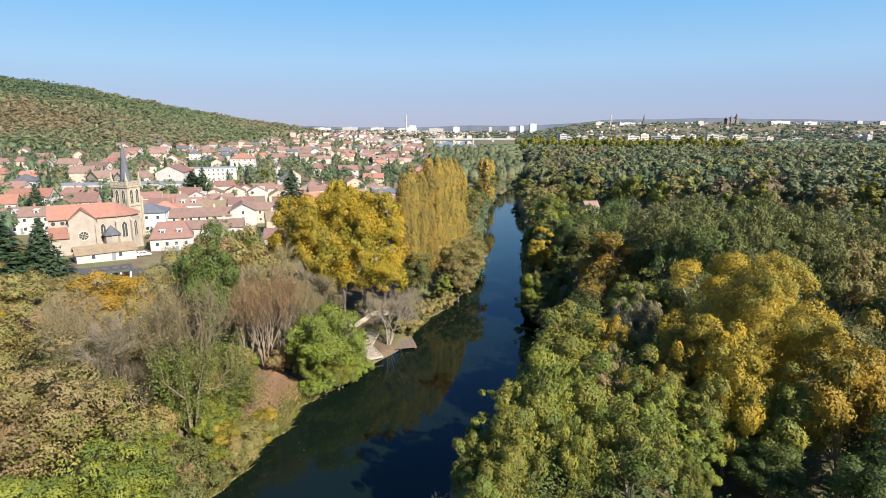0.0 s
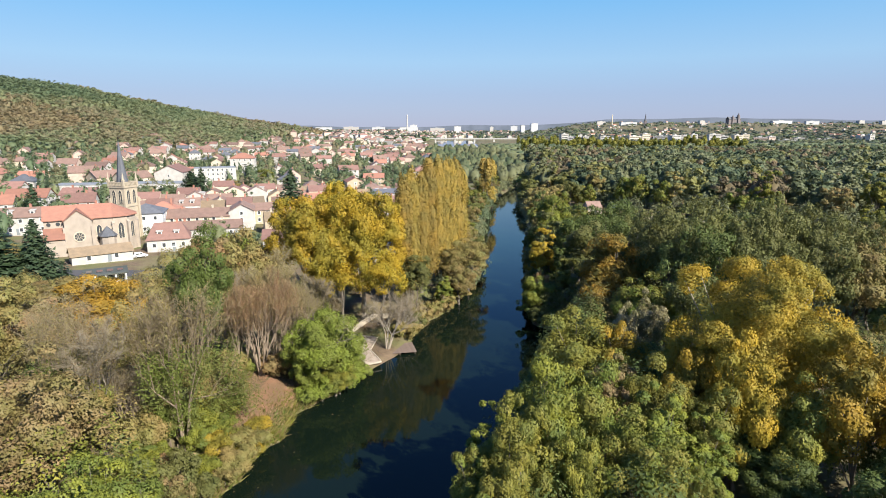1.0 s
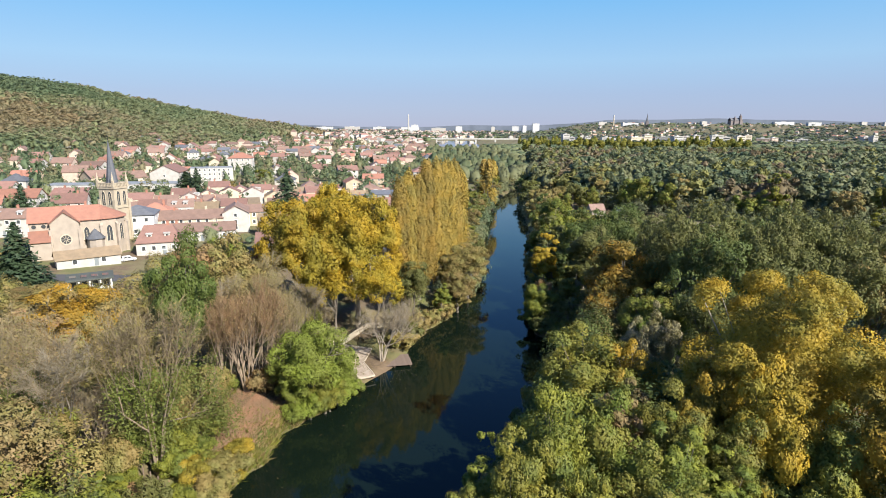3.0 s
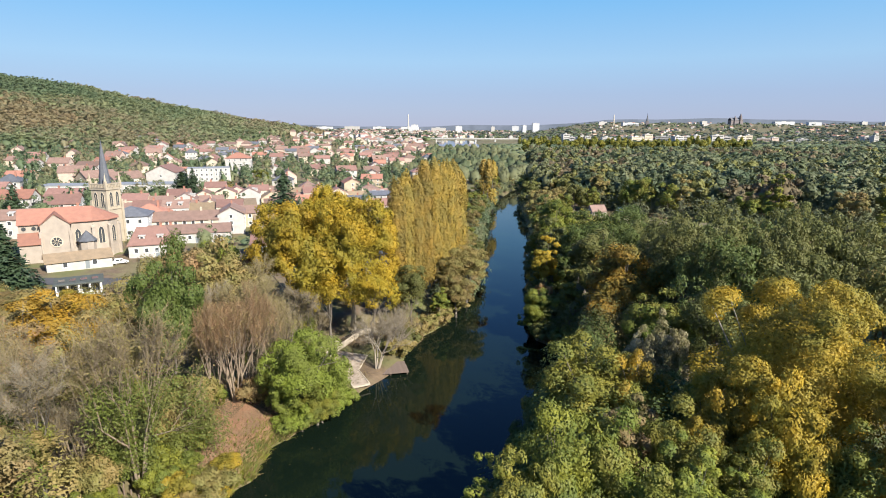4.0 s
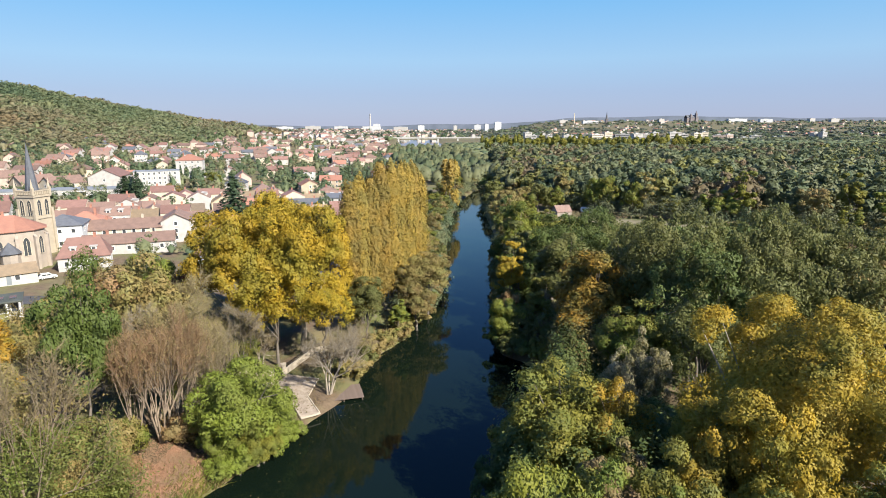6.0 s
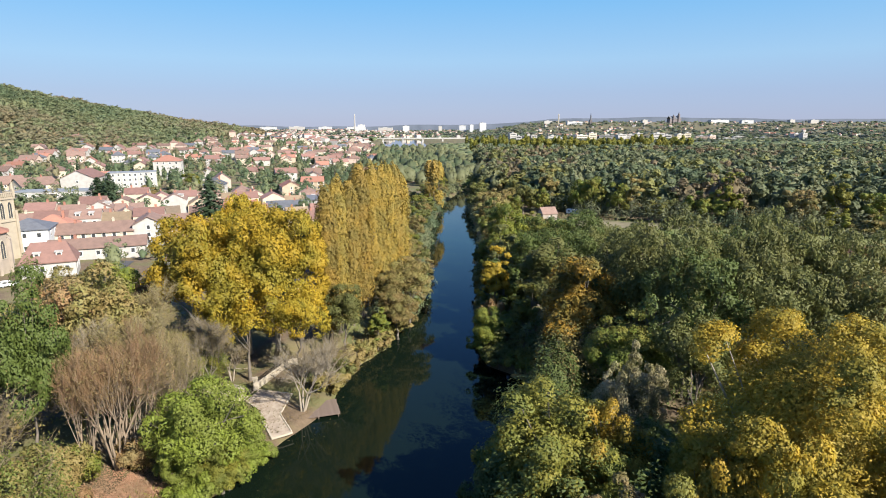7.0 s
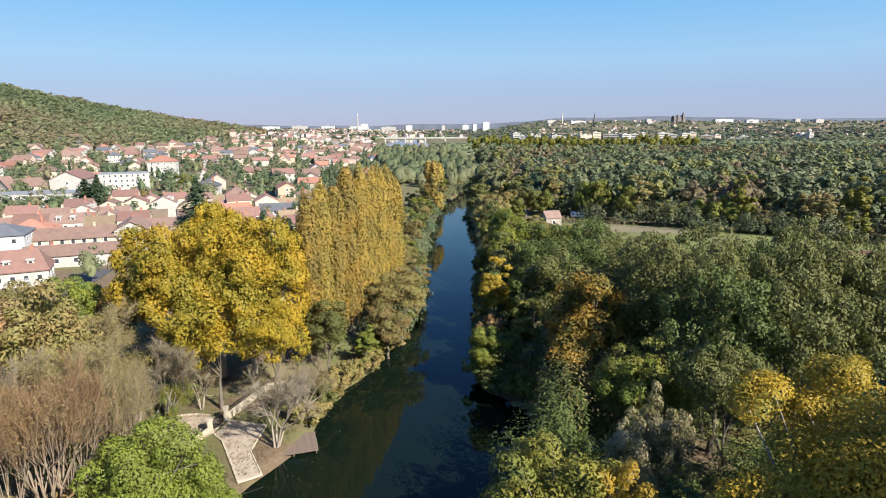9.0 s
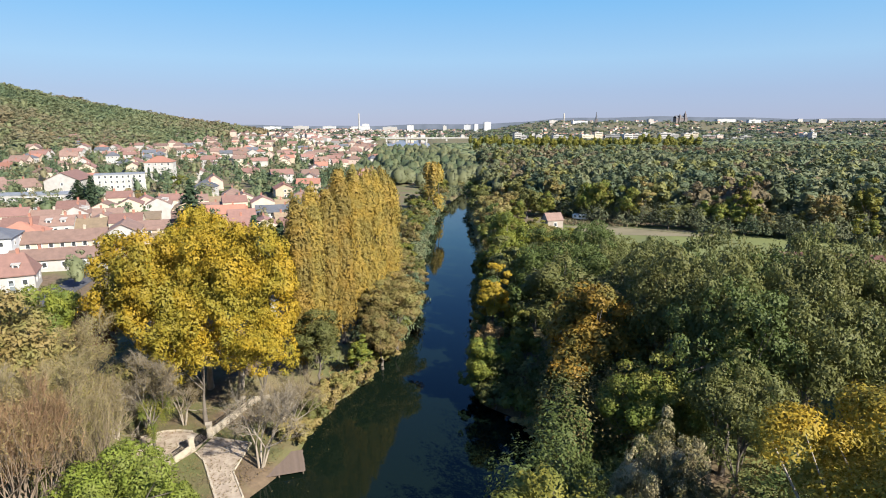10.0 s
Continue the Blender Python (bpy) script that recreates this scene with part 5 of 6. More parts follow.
spots = [(o.location.x, o.location.y) for o in scene.objects if o.name.startswith("house") and not o.parent]
spots += [(-107, 178), (-98, 190), (-108, 205), (-108, 160), (-95, 165)]
protos = []
looks = [("white", "red"), ("white", "brown"), ("cream", "brown"), ("white", "orange"), ("cream", "red"), ("pink", "brown"), ("white", "slate"), ("beige", "orange"), ("white", "red"), ("white", "brown")]
words = {"orange": "an orange tiled roof", "red": "a dull red tiled roof", "brown": "a brown tiled roof", "slate": "a grey slate roof"}
for i, (wl, rf) in enumerate(looks):
    w, d, h = rng.uniform(10, 15), rng.uniform(8.5, 10.5), rng.uniform(4.5, 6.6)
    protos.append(house(w, d, h, rng.uniform(2.2, 3.6), (0, 0, 1.0, 0)[i % 4], wl, rf, f"{wl} two-storey village house with {words[rf]}", at(-230 - 9 * i, 395 + 24 * i), 2, 3, 1, shutters=i % 2 == 0, group="village houses"))
    spots.append((-230 - 9 * i, 395 + 24 * i))
simple = [house(rng.uniform(10, 16), 9.5, rng.uniform(4.5, 8), rng.uniform(2, 3.4), (0, 1.0)[i % 2], wl, rf, f"{wl} house with {words[rf]} in the far town", at(-60 - 30 * i, 700 + 12 * i), 2, 2, 0, group="far town houses", door=False)
          for i, (wl, rf) in enumerate(looks[:7])]
spots += [(-60 - 30 * i, 700 + 12 * i) for i in range(7)]


def free(x, y, gap):
    return all((x - a) ** 2 + (y - b) ** 2 > gap * gap for a, b in spots)


count = 0
for i in range(1500):
    y = 195 + 560 * rng.random() ** 0.8
    x = rng.uniform(-0.8 * y - 40, min(-20, left_bank(y) - 30))
    if x > -60 and y < 240 or x > -125 and y < 178 or not free(x, y, 20) or gz(x, y) > 22:
        continue
    spots.append((x, y))
    count += 1
    if count > 95:
        break
    copy_thing(protos[rng.integers(len(protos))], at(x, y, 12 + 90 * rng.integers(0, 4) + rng.uniform(-10, 10)))
count = 0
for i in range(1600):
    y = 600 + 500 * rng.random()
    x = rng.uniform(-0.5 * y, -30 if y > 520 else left_bank(y) - 20)
    if not free(x, y, 17) or gz(x, y) > 26:
        continue
    spots.append((x, y))
    count += 1
    if count > 120:
        break
    copy_thing(simple[rng.integers(len(simple))], at(x, y, 12 + 90 * rng.integers(0, 4) + rng.uniform(-12, 12)))

# the suburbs past that, too far to count
vs, fs, mi = [], [], []
for i in range(1500):
    y = 1050 + 3200 * rng.random() ** 1.2
    x = rng.uniform(-0.42 * y, 0.12 * y) if i % 3 else rng.uniform(0.2 * y, 0.85 * y)
    if -40 < x < 95 and y < 1850 or x < 0 and gz(x, y) > 20 or (x > 0 and (y < 1750 or i % 2)):
        continue
    w, d, h, r = rng.uniform(9, 20), rng.uniform(9, 12), rng.uniform(6, 11), rng.uniform(1.5, 4)
    a = rng.uniform(0, math.pi)
    z = gz(x, y) - 1
    c, s = math.cos(a), math.sin(a)
    p = [(-w, -d, 0), (w, -d, 0), (w, d, 0), (-w, d, 0), (-w, -d, h), (w, -d, h), (w, d, h), (-w, d, h), (-w, 0, h + r), (w, 0, h + r)]
    k = len(vs)
    vs += [(x + (c * u - s * v) / 2, y + (s * u + c * v) / 2, z + q) for u, v, q in p]
    fs += [tuple(k + j for j in f) for f in ((0, 1, 5, 4), (2, 3, 7, 6), (1, 2, 6, 9, 5), (3, 0, 4, 8, 7), (4, 5, 9, 8), (6, 7, 8, 9))]
    mi += [0 if i % 4 else 1] * 4 + [2 + i % 3] * 2
tagged(new("distant_suburb", mesh_object("distant_suburb", vs, fs, [WALL["white"], WALL["cream"], ROOF["orange"], ROOF["brown"], ROOF["red"]], mi)),
       "distant suburb of pale houses with tiled roofs", "suburb", kind="stuff")


def block(name, x, y, w, d, h, wall, label, rot=0.0, floors=0, cap=0.0):
    """A distant flat-roofed building with window bands and a roof house."""
    ob = thing(name, at(x, y, rot), label, "building")
    bm = bmesh.new()
    box(bm, -w / 2, -d / 2, -1, w / 2, d / 2, h)
    part("wall", bm, WALL[wall], ob)
    bm = bmesh.new()
    box(bm, -w / 2 - 0.3, -d / 2 - 0.3, h, w / 2 + 0.3, d / 2 + 0.3, h + 0.8)
    box(bm, -w * 0.15, -d * 0.25, h + 0.8, w * 0.1, d * 0.25, h + 3)
    part("roof", bm, CONCRETE, ob)
    for i in range(floors):
        bm = bmesh.new()
        z = h * (i + 0.4) / floors
        box(bm, -w / 2 + 2, -d / 2 - 0.15, z, w / 2 - 2, -d / 2 + 0.2, z + h / floors * 0.3)
        part("window_band", bm, GLASS, ob)
    return ob


def by_angle(k, y):
    """A place on the plan at the distance y in the direction k (tangent, to the right of +y)."""
    return k * y, y


for k, y, w, h, wall, fl in ((0.2, 1790, 40, 24, "white", 5), (0.224, 1800, 46, 15, "white", 4), (0.268, 1810, 52, 16, "white", 4), (0.318, 1790, 70, 19, "cream", 5), (0.365, 1800, 80, 18, "white", 4),
                             (0.40, 1820, 50, 20, "white", 5), (0.448, 1780, 60, 24, "white", 5), (0.485, 1800, 50, 20, "cream", 5), (0.525, 1780, 60, 14, "pink", 4), (0.57, 1700, 70, 9, "white", 2),
                             (0.69, 1720, 44, 20, "white", 5), (0.62, 1740, 50, 7, "white", 2)):
    for share, side, tall in ((0.5, -0.22, 0.75), (0.34, 0.26, rng.uniform(0.4, 0.95))):
        block("apartment_block", *by_angle(k + side * w / y, y * rng.uniform(0.82, 0.92)), w * share, 14, h * tall, wall, "distant pale apartment block beyond the forest", rng.uniform(-25, 25), max(2, int(fl * tall)))
for k, w, tall in ((0.146, 46, 65), (0.127, 26, 53), (0.113, 46, 48), (0.020, 46, 46), (-0.013, 100, 33), (0.076, 24, 43), (-0.052, 46, 50), (-0.11, 90, 29), (-0.155, 100, 31), (-0.2, 110, 28), (-0.06, 130, 31), (0.42, 36, 48),
                (0.55, 150, 36), (0.6, 90, 34), (0.30, 110, 31), (0.255, 60, 34), (0.68, 40, 38), (0.72, 60, 38)):
    # grey walls on some blocks imitate distance haze
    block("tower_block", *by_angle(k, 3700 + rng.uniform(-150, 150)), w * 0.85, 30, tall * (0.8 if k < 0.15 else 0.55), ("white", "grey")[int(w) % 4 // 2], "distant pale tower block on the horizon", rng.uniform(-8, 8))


def stack(x, y, h, r, label, mat, name="smokestack"):
    ob = thing(name, at(x, y), label, name.replace("_", " "))
    for nm, z0, z1, r0, r1 in (("shaft", -1, h * 0.9, r, r * 0.75), ("head", h * 0.9, h, r * 0.9, r * 0.6)):
        bm = bmesh.new()
        bmesh.ops.create_cone(bm, cap_ends=True, segments=12, radius1=r0, radius2=r1, depth=z1 - z0, matrix=Matrix.Translation((0, 0, (z0 + z1) / 2)))
        part(nm, bm, mat, ob)


stack(*by_angle(-0.0625, 3650), 100, 4.5, "tall white smokestack on the horizon", WALL["white"])
stack(*by_angle(0.2735, 3650), 62, 4, "pale memorial column on the horizon", WALL["cream"], "memorial_column")

# distant cathedral and a church spire
cath = thing("cathedral", at(*by_angle(0.472, 3800), 20), "distant brown stone cathedral above the city", "cathedral")
bm = bmesh.new()
box(bm, -48, -13, -1, 48, 13, 30)
part("nave", bm, FAR_STONE, cath)
bm = bmesh.new()
for s in (-1, 1):
    solid(bm, [(-48, s * 15, 29), (48, s * 15, 29), (48, 0, 44), (-48, 0, 44)], [(-48, s * 15, 30), (48, s * 15, 30), (48, 0, 45), (-48, 0, 45)])
part("roof", bm, ROOF["slate"], cath)
for x, h in ((-20, 54), (24, 68)):
    bm = bmesh.new()
    box(bm, x - 6, -20, -1, x + 6, -8, h * 0.8)
    bmesh.ops.create_cone(bm, cap_ends=True, segments=8, radius1=6, radius2=0.3, depth=h * 0.25, matrix=Matrix.Translation((x, -14, h * 0.925)))
    part("tower", bm, FAR_STONE, cath)
spire = thing("church_spire", at(*by_angle(0.328, 3500)), "distant dark church spire", "church")
bm = bmesh.new()
box(bm, -7, -7, -1, 7, 7, 30)
part("tower", bm, FAR_STONE, spire)
bm = bmesh.new()
bmesh.ops.create_cone(bm, cap_ends=True, segments=8, radius1=7, radius2=0.3, depth=44, matrix=Matrix.Translation((0, 0, 52)))
part("spire", bm, ROOF["slate"], spire)

# bridge over the wide river
bridge = thing("bridge", pose(35, 1560, 0), "long pale concrete road bridge over the wide river", "bridge")
bm = bmesh.new()
box(bm, -170, -5, 9, 150, 5, 11)
box(bm, -170, -5.3, 11, 150, -4.9, 12)
box(bm, -170, 4.9, 11, 150, 5.3, 12)
part("deck", bm, CONCRETE, bridge)
for x in (-60, -10, 40, 90):
    bm = bmesh.new()
    box(bm, x - 2, -4, -2, x + 2, 4, 9)
    part("pier", bm, CONCRETE, bridge)

# backdrop ridge on the horizon, its blue haze painted as a soft glow
HAZE, t, b = material("haze_glow_ridge", 1.0)
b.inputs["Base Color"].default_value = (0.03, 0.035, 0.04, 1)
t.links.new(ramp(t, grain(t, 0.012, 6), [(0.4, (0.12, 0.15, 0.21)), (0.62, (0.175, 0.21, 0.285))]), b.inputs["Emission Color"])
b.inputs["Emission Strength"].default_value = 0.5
rx = np.linspace(-4700, 4700, 120)
rz = 38 + 6 * np.sin(rx / 260) + np.interp(rx, (-1500, 700, 1150, 1600, 2300, 3600), (2, 6, 54, 56, 44, 40)) + 3 * np.sin(rx / 90)
ridge = [(x, 4600 - abs(x) * 0.25, -5) for x in rx] + [(x, 4650 - abs(x) * 0.25, z) for x, z in zip(rx, rz)] + [(x, 4900 - abs(x) * 0.25, -5) for x in rx]
n = len(rx)
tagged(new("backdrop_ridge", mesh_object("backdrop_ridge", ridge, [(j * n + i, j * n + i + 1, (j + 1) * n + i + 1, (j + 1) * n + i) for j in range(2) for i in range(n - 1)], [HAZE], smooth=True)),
       "backdrop ridge with blue haze painted as a faint glow", "ridge", kind="structure")

# trees and hedges among the houses
fx, fy = garden_xy
spot = np.array(spots)
keep = np.array([((spot - (a, c)) ** 2).sum(1).min() > 64 for a, c in zip(fx, fy)])
fx, fy = fx[keep], fy[keep]
canopy("garden_hedges", fx, fy, rng.uniform(1.5, 5, len(fx)), rng.uniform(1.8, 4, len(fx)), stock(4, 14, 12, 0.2), "hedges and garden shrubs between the houses", ["far_deep", "far_green", "hazy_olive", "hazy_brown", "far_green"], spread=0.3)
k = 2800
fx, fy = rng.uniform(-700, -20, k), rng.uniform(260, 1100, k)
keep = (fx > -0.8 * fy) & (ground_z(fx, fy) < 24) & (fx < left_bank(fy) - 15)
spot = np.array(spots)
keep &= np.array([((spot - (a, c)) ** 2).sum(1).min() > 62 for a, c in zip(fx, fy)])
fx, fy = fx[keep], fy[keep]
close = fy < 430
for one, lobes, per, size in ((close, 16, 16, 0.17), (~close, 9, 8, 0.3)):
    canopy("garden_trees", fx[one], fy[one], rng.uniform(5, 11, one.sum()), rng.uniform(3, 5, one.sum()), stock(5, lobes, per, size), "garden trees between the far houses", ["far_deep", "far_green", "far_deep", "hazy_brown", "hazy_olive", "far_deep"], spread=0.3)
village = []
for i in range(240):
    y = 190 + 340 * rng.random()
    x = rng.uniform(-0.78 * y - 30, min(-18, left_bank(y) - 14))
    if not free(x, y, 9) or gz(x, y) > 24 or x > -125 and y < 178:
        continue
    pick = rng.random()
    if pick < 0.22:
        plant("mid_conifer", "needle", x, y, rng.uniform(9, 16), rng.uniform(2.4, 4))
    else:
        village.append((x, y, rng.uniform(6, 12), rng.uniform(3, 5.5)))
canopy("village_trees", *np.array(village).T, stock(6, 36, 24, 0.13), "green and brown trees between the village houses", ["far_deep", "far_green", "far_deep", "hazy_olive", "far_deep", "hazy_brown"], spread=0.3)
plant("conifer", "needle", -62, 246, 24, 6, "tall dark fir tree between village houses")
plant("conifer", "needle", -120, 300, 17, 6, "dark fir tree before the white apartment block")
plant("conifer", "needle", -127, 304, 16, 6, "dark fir tree before the white apartment block")
plant("mid_round", "olive", -112, 318, 13, 7)
plant("mid_round", "green", -112, 380, 14, 6)
plant("conifer", "needle", -34, 176, 20, 5)
plant("conifer", "needle", -24, 172, 24, 4.5)
plant("conifer", "needle", -18, 169, 23, 4.5)
plant("tall", "olive", -22, 180, 20, 3.5)
plant("round", "deep", -30, 164, 14, 5)
plant("round", "deep", -46, 176, 12, 5)
plant("conifer", "needle", -152, 225, 15, 4.5)
plant("conifer", "needle", -126, 232, 13, 4.5)

# bushes and small trees round the church
k = 75
fx, fy = rng.uniform(-128, -56, k), rng.uniform(122, 168, k)
busy = np.array([(-107, 178), (-97, 171), (-83, 148), (-99, 150), (-89, 176), (-92, 164), (-102, 166)])
keep = np.array([((busy - (a, c)) ** 2).sum(1).min() > 90 for a, c in zip(fx, fy)])
fx, fy = fx[keep], fy[keep]
woods("churchyard_bushes", fx, fy, rng.uniform(3, 8, len(fx)), rng.uniform(2.5, 4.5, len(fx)), 1100, 0.3, "bushes and small trees round the church", ["olive", "green", "olive_lime", "olive", "grey_green", "rust"])

# the riverside wood goes on round and behind the start of the flight
k = 420
fx, fy = rng.uniform(-120, 130, k), rng.uniform(-110, 34, k)
keep = ((fx > right_bank(fy) + 3) | (fx < left_bank(fy) - 3)) & np.array([clear_of(a, c, 4, 0.5) for a, c in zip(fx, fy)])
fx, fy = fx[keep], fy[keep]
woods("wood_upstream", fx, fy, rng.uniform(7, 13, len(fx)), rng.uniform(3.5, 6, len(fx)), 90, 1.0, "riverside wood upstream of the bend", ["olive", "green", "deep", "olive", "grey_green", "rust"], leafy=True)

# ---- church ----
church = thing("church", pose(-107, 178, 5.6, 0, 0, 30.7), "sandstone village church with an orange tiled roof and a slate spire", "church")


def lancet(parent, m, w, h, lights=2):
    """A pointed traceried window with a stone surround; y- is outside."""
    bm = bmesh.new()

    def pointed(a, hh):
        return [(-a, 0), (a, 0), (a, hh - a * 1.5), (a * 0.62, hh - a * 0.62), (0, hh), (-a * 0.62, hh - a * 0.62), (-a, hh - a * 1.5)]
    o, q = pointed(w / 2 + 0.18, h + 0.25), pointed(w / 2, h)
    lo = [bm.verts.new((x, -0.1, z - 0.1)) for x, z in o]
    li = [bm.verts.new((x, -0.1, z)) for x, z in q]
    bi = [bm.verts.new((x, 0.02, z)) for x, z in q]
    bo = [bm.verts.new((x, 0.02, z - 0.1)) for x, z in o]
    for i in range(7):
        j = (i + 1) % 7
        for ring in ((lo[i], lo[j], li[j], li[i]), (li[i], li[j], bi[j], bi[i]), (bo[i], bo[j], lo[j], lo[i])):
            bm.faces.new(ring)
    for i in range(1, lights):
        x = -w / 2 + w * i / lights
        box(bm, x - 0.06, -0.07, 0, x + 0.06, 0.01, h * 0.8)
    ob = part("window", bm, LIME, parent, m=m)
    bm = bmesh.new()
    bm.faces.new([bm.verts.new((x, -0.012, z)) for x, z in q])
    part("pane", bm, GLASS, ob)


# nave, transept gable, apse
bm = bmesh.new()
pts = [(1.5, -2), (14.5, -2), (14.5, 10.4), (8, 13.5), (1.5, 10.4)]
solid(bm, [(-8.5, y, z) for y, z in pts], [(9, y, z) for y, z in pts])
bmesh.ops.recalc_face_normals(bm, faces=bm.faces)
part("nave_wall", bm, STONE, church)
bm = bmesh.new()
for s in (-1, 1):
    ring = [(-8.8, 8 + s * 7.1, 10.15), (9, 8 + s * 7.1, 10.15), (9, 8, 13.6), (-8.8, 8, 13.6)]
    solid(bm, ring, [(x, y, z + 0.22) for x, y, z in ring])
bmesh.ops.recalc_face_normals(bm, faces=bm.faces)
part("nave_roof", bm, ROOF["orange"], church)
bm = bmesh.new()
gab = [(-3.5, -2), (3.5, -2), (3.5, 10.0), (0, 12.85), (-3.5, 10.0)]
solid(bm, [(x, 0, z) for x, z in gab], [(x, 6, z) for x, z in gab])
bmesh.ops.recalc_face_normals(bm, faces=bm.faces)
part("transept_wall", bm, STONE, church)
bm = bmesh.new()
for s in (-1, 1):
    ring = [(s * 3.9, -0.35, 9.72), (s * 3.9, 6, 9.72), (0, 7.7, 12.9), (0, -0.35, 12.9)]
    solid(bm, ring, [(x, y, z + 0.22) for x, y, z in ring])
bmesh.ops.recalc_face_normals(bm, faces=bm.faces)
part("transept_roof", bm, ROOF["orange"], church)
for s in (-1, 1):
    bm = bmesh.new()
    box(bm, s * 3.5 - 0.35, -0.5, -1, s * 3.5 + 0.35, 0.2, 8.2)
    part("buttress", bm, STONE, church)
# rose window: stone ring, spokes and dark glass
bm = bmesh.new()
for i in range(16):
    a, b2 = 2 * math.pi * i / 16, 2 * math.pi * (i + 1) / 16
    vs = [[bm.verts.new((r * math.cos(w), y, 5.2 + r * math.sin(w))) for r, y in ((1.25, 0.02), (1.25, -0.14), (1.55, -0.14), (1.55, 0.02))] for w in (a, b2)]
    for k in range(4):
        bm.faces.new((vs[0][k], vs[0][(k + 1) % 4], vs[1][(k + 1) % 4], vs[1][k]))
bmesh.ops.remove_doubles(bm, verts=bm.verts, dist=0.001)
bmesh.ops.recalc_face_normals(bm, faces=bm.faces)
rose = part("rose_window", bm, LIME, church)
for i in range(8):
    bm = bmesh.new()
    box(bm, 0.25, -0.08, -0.06, 1.25, 0.01, 0.06)
    part("spoke", bm, LIME, rose, m=pose(0, 0, 5.2, 0, 45 * i, 0))
bm = bmesh.new()
bm.faces.new([bm.verts.new((1.25 * math.cos(2 * math.pi * i / 16), -0.012, 5.2 + 1.25 * math.sin(2 * math.pi * i / 16))) for i in range(16)])
part("pane", bm, GLASS, rose)
# apse of five sides with a hipped roof
ang = [radians(-90 + 36 * i) for i in range(6)]
ring = [(9 + 6.6 * math.cos(w), 8 + 6.6 * math.sin(w)) for w in ang]
bm = bmesh.new()
prism(bm, ring, -2, 10.4)
bmesh.ops.recalc_face_normals(bm, faces=bm.faces)
part("apse_wall", bm, STONE, church)
bm = bmesh.new()
out = [(9 + 7.2 * math.cos(w), 8 + 7.2 * math.sin(w), 10.15) for w in ang]
top = bm.verts.new((9.01, 8, 13.82))
lo = [bm.verts.new(p) for p in out]
hi = [bm.verts.new((p[0], p[1], p[2] + 0.22)) for p in out]
for i in range(5):
    bm.faces.new((lo[i], lo[i + 1], hi[i + 1], hi[i]))
    bm.faces.new((hi[i], hi[i + 1], top))
bm.faces.new(lo)
bmesh.ops.recalc_face_normals(bm, faces=bm.faces)
part("apse_roof", bm, ROOF["orange"], church)
for i in range(5):
    w = (ang[i] + ang[i + 1]) / 2
    r = 6.6 * math.cos(radians(18)) + 0.012
    lancet(church, pose(9 + r * math.cos(w), 8 + r * math.sin(w), 3.6, 0, 0, math.degrees(w) + 90), 1.5, 4.8)
    bm = bmesh.new()
    box(bm, -0.35, -0.7, -1, 0.35, 0.1, 8.4)
    bt = part("buttress", bm, STONE, church, m=pose(9 + 6.6 * math.cos(ang[i]), 8 + 6.6 * math.sin(ang[i]), 0, 0, 0, math.degrees(ang[i]) + 90))
    bm = bmesh.new()
    slab(bm, [(-0.4, -0.75, 8.4), (0.4, -0.75, 8.4), (0.4, 0.1, 9.1), (-0.4, 0.1, 9.1)], 0.15)
    part("cap", bm, STONE, bt)
lancet(church, pose(5.2, 1.488, 3.6), 1.3, 4.6)
for x in (-5, -7.3):
    bm = bmesh.new()
    bmesh.ops.create_cone(bm, cap_ends=True, segments=14, radius1=0.55, radius2=0.55, depth=0.12, matrix=pose(x, 1.47, 9.1, 90))
    part("oculus", bm, GLASS, church)
# side aisle with its lean-to roof
bm = bmesh.new()
box(bm, -8.5, -1.8, -2, -3.55, 1.5, 5.4)
part("aisle_wall", bm, STONE, church)
bm = bmesh.new()
slab(bm, [(-8.8, -2.3, 5.3), (-3.52, -2.3, 5.3), (-3.52, 1.48, 8.0), (-8.8, 1.48, 8.0)], 0.2)
part("aisle_roof", bm, ROOF["orange"], church)
# little chapel with a slate cone
bm = bmesh.new()
bmesh.ops.create_cone(bm, cap_ends=True, segments=8, radius1=2.2, radius2=2.2, depth=7, matrix=Matrix.Translation((7.2, 0.6, 1.4)))
part("chapel_wall", bm, STONE, church)
bm = bmesh.new()
bmesh.ops.create_cone(bm, cap_ends=True, segments=8, radius1=2.7, radius2=0.06, depth=2.8, matrix=Matrix.Translation((7.2, 0.6, 6.3)))
part("chapel_roof", bm, ROOF["slate"], church)
# tower and spire
TX, TY, TS = 13.5, 24.5, 2.9
tower = pose(TX, TY, 0, 0, 0, 45)
bm = bmesh.new()
box(bm, -TS, -TS, -2, TS, TS, 17.6)
for s in (-1, 1):
    for u in (-1, 1):
        box(bm, s * TS - 0.4, u * TS - 0.4, -2, s * TS + 0.4, u * TS + 0.4, 13.5)
part("tower", bm, TOWER_STONE, church, m=tower)
for z0, z1, e in ((10.6, 11.0, 0.25), (16.9, 17.3, 0.3)):
    bm = bmesh.new()
    box(bm, -TS - e, -TS - e, z0, TS + e, TS + e, z1)
    part("string_course", bm, TOWER_STONE, church, m=tower)
bm = bmesh.new()
for i in range(10):
    for s in range(4):
        q = -TS + 0.3 + i * (2 * TS - 0.6) / 9
        r = box(bm, q - 0.14, -TS - 0.25, 17.6, q + 0.14, -TS + 0.05, 18.6)
        bmesh.ops.transform(bm, matrix=pose(0, 0, 0, 0, 0, 90 * s), verts=r)
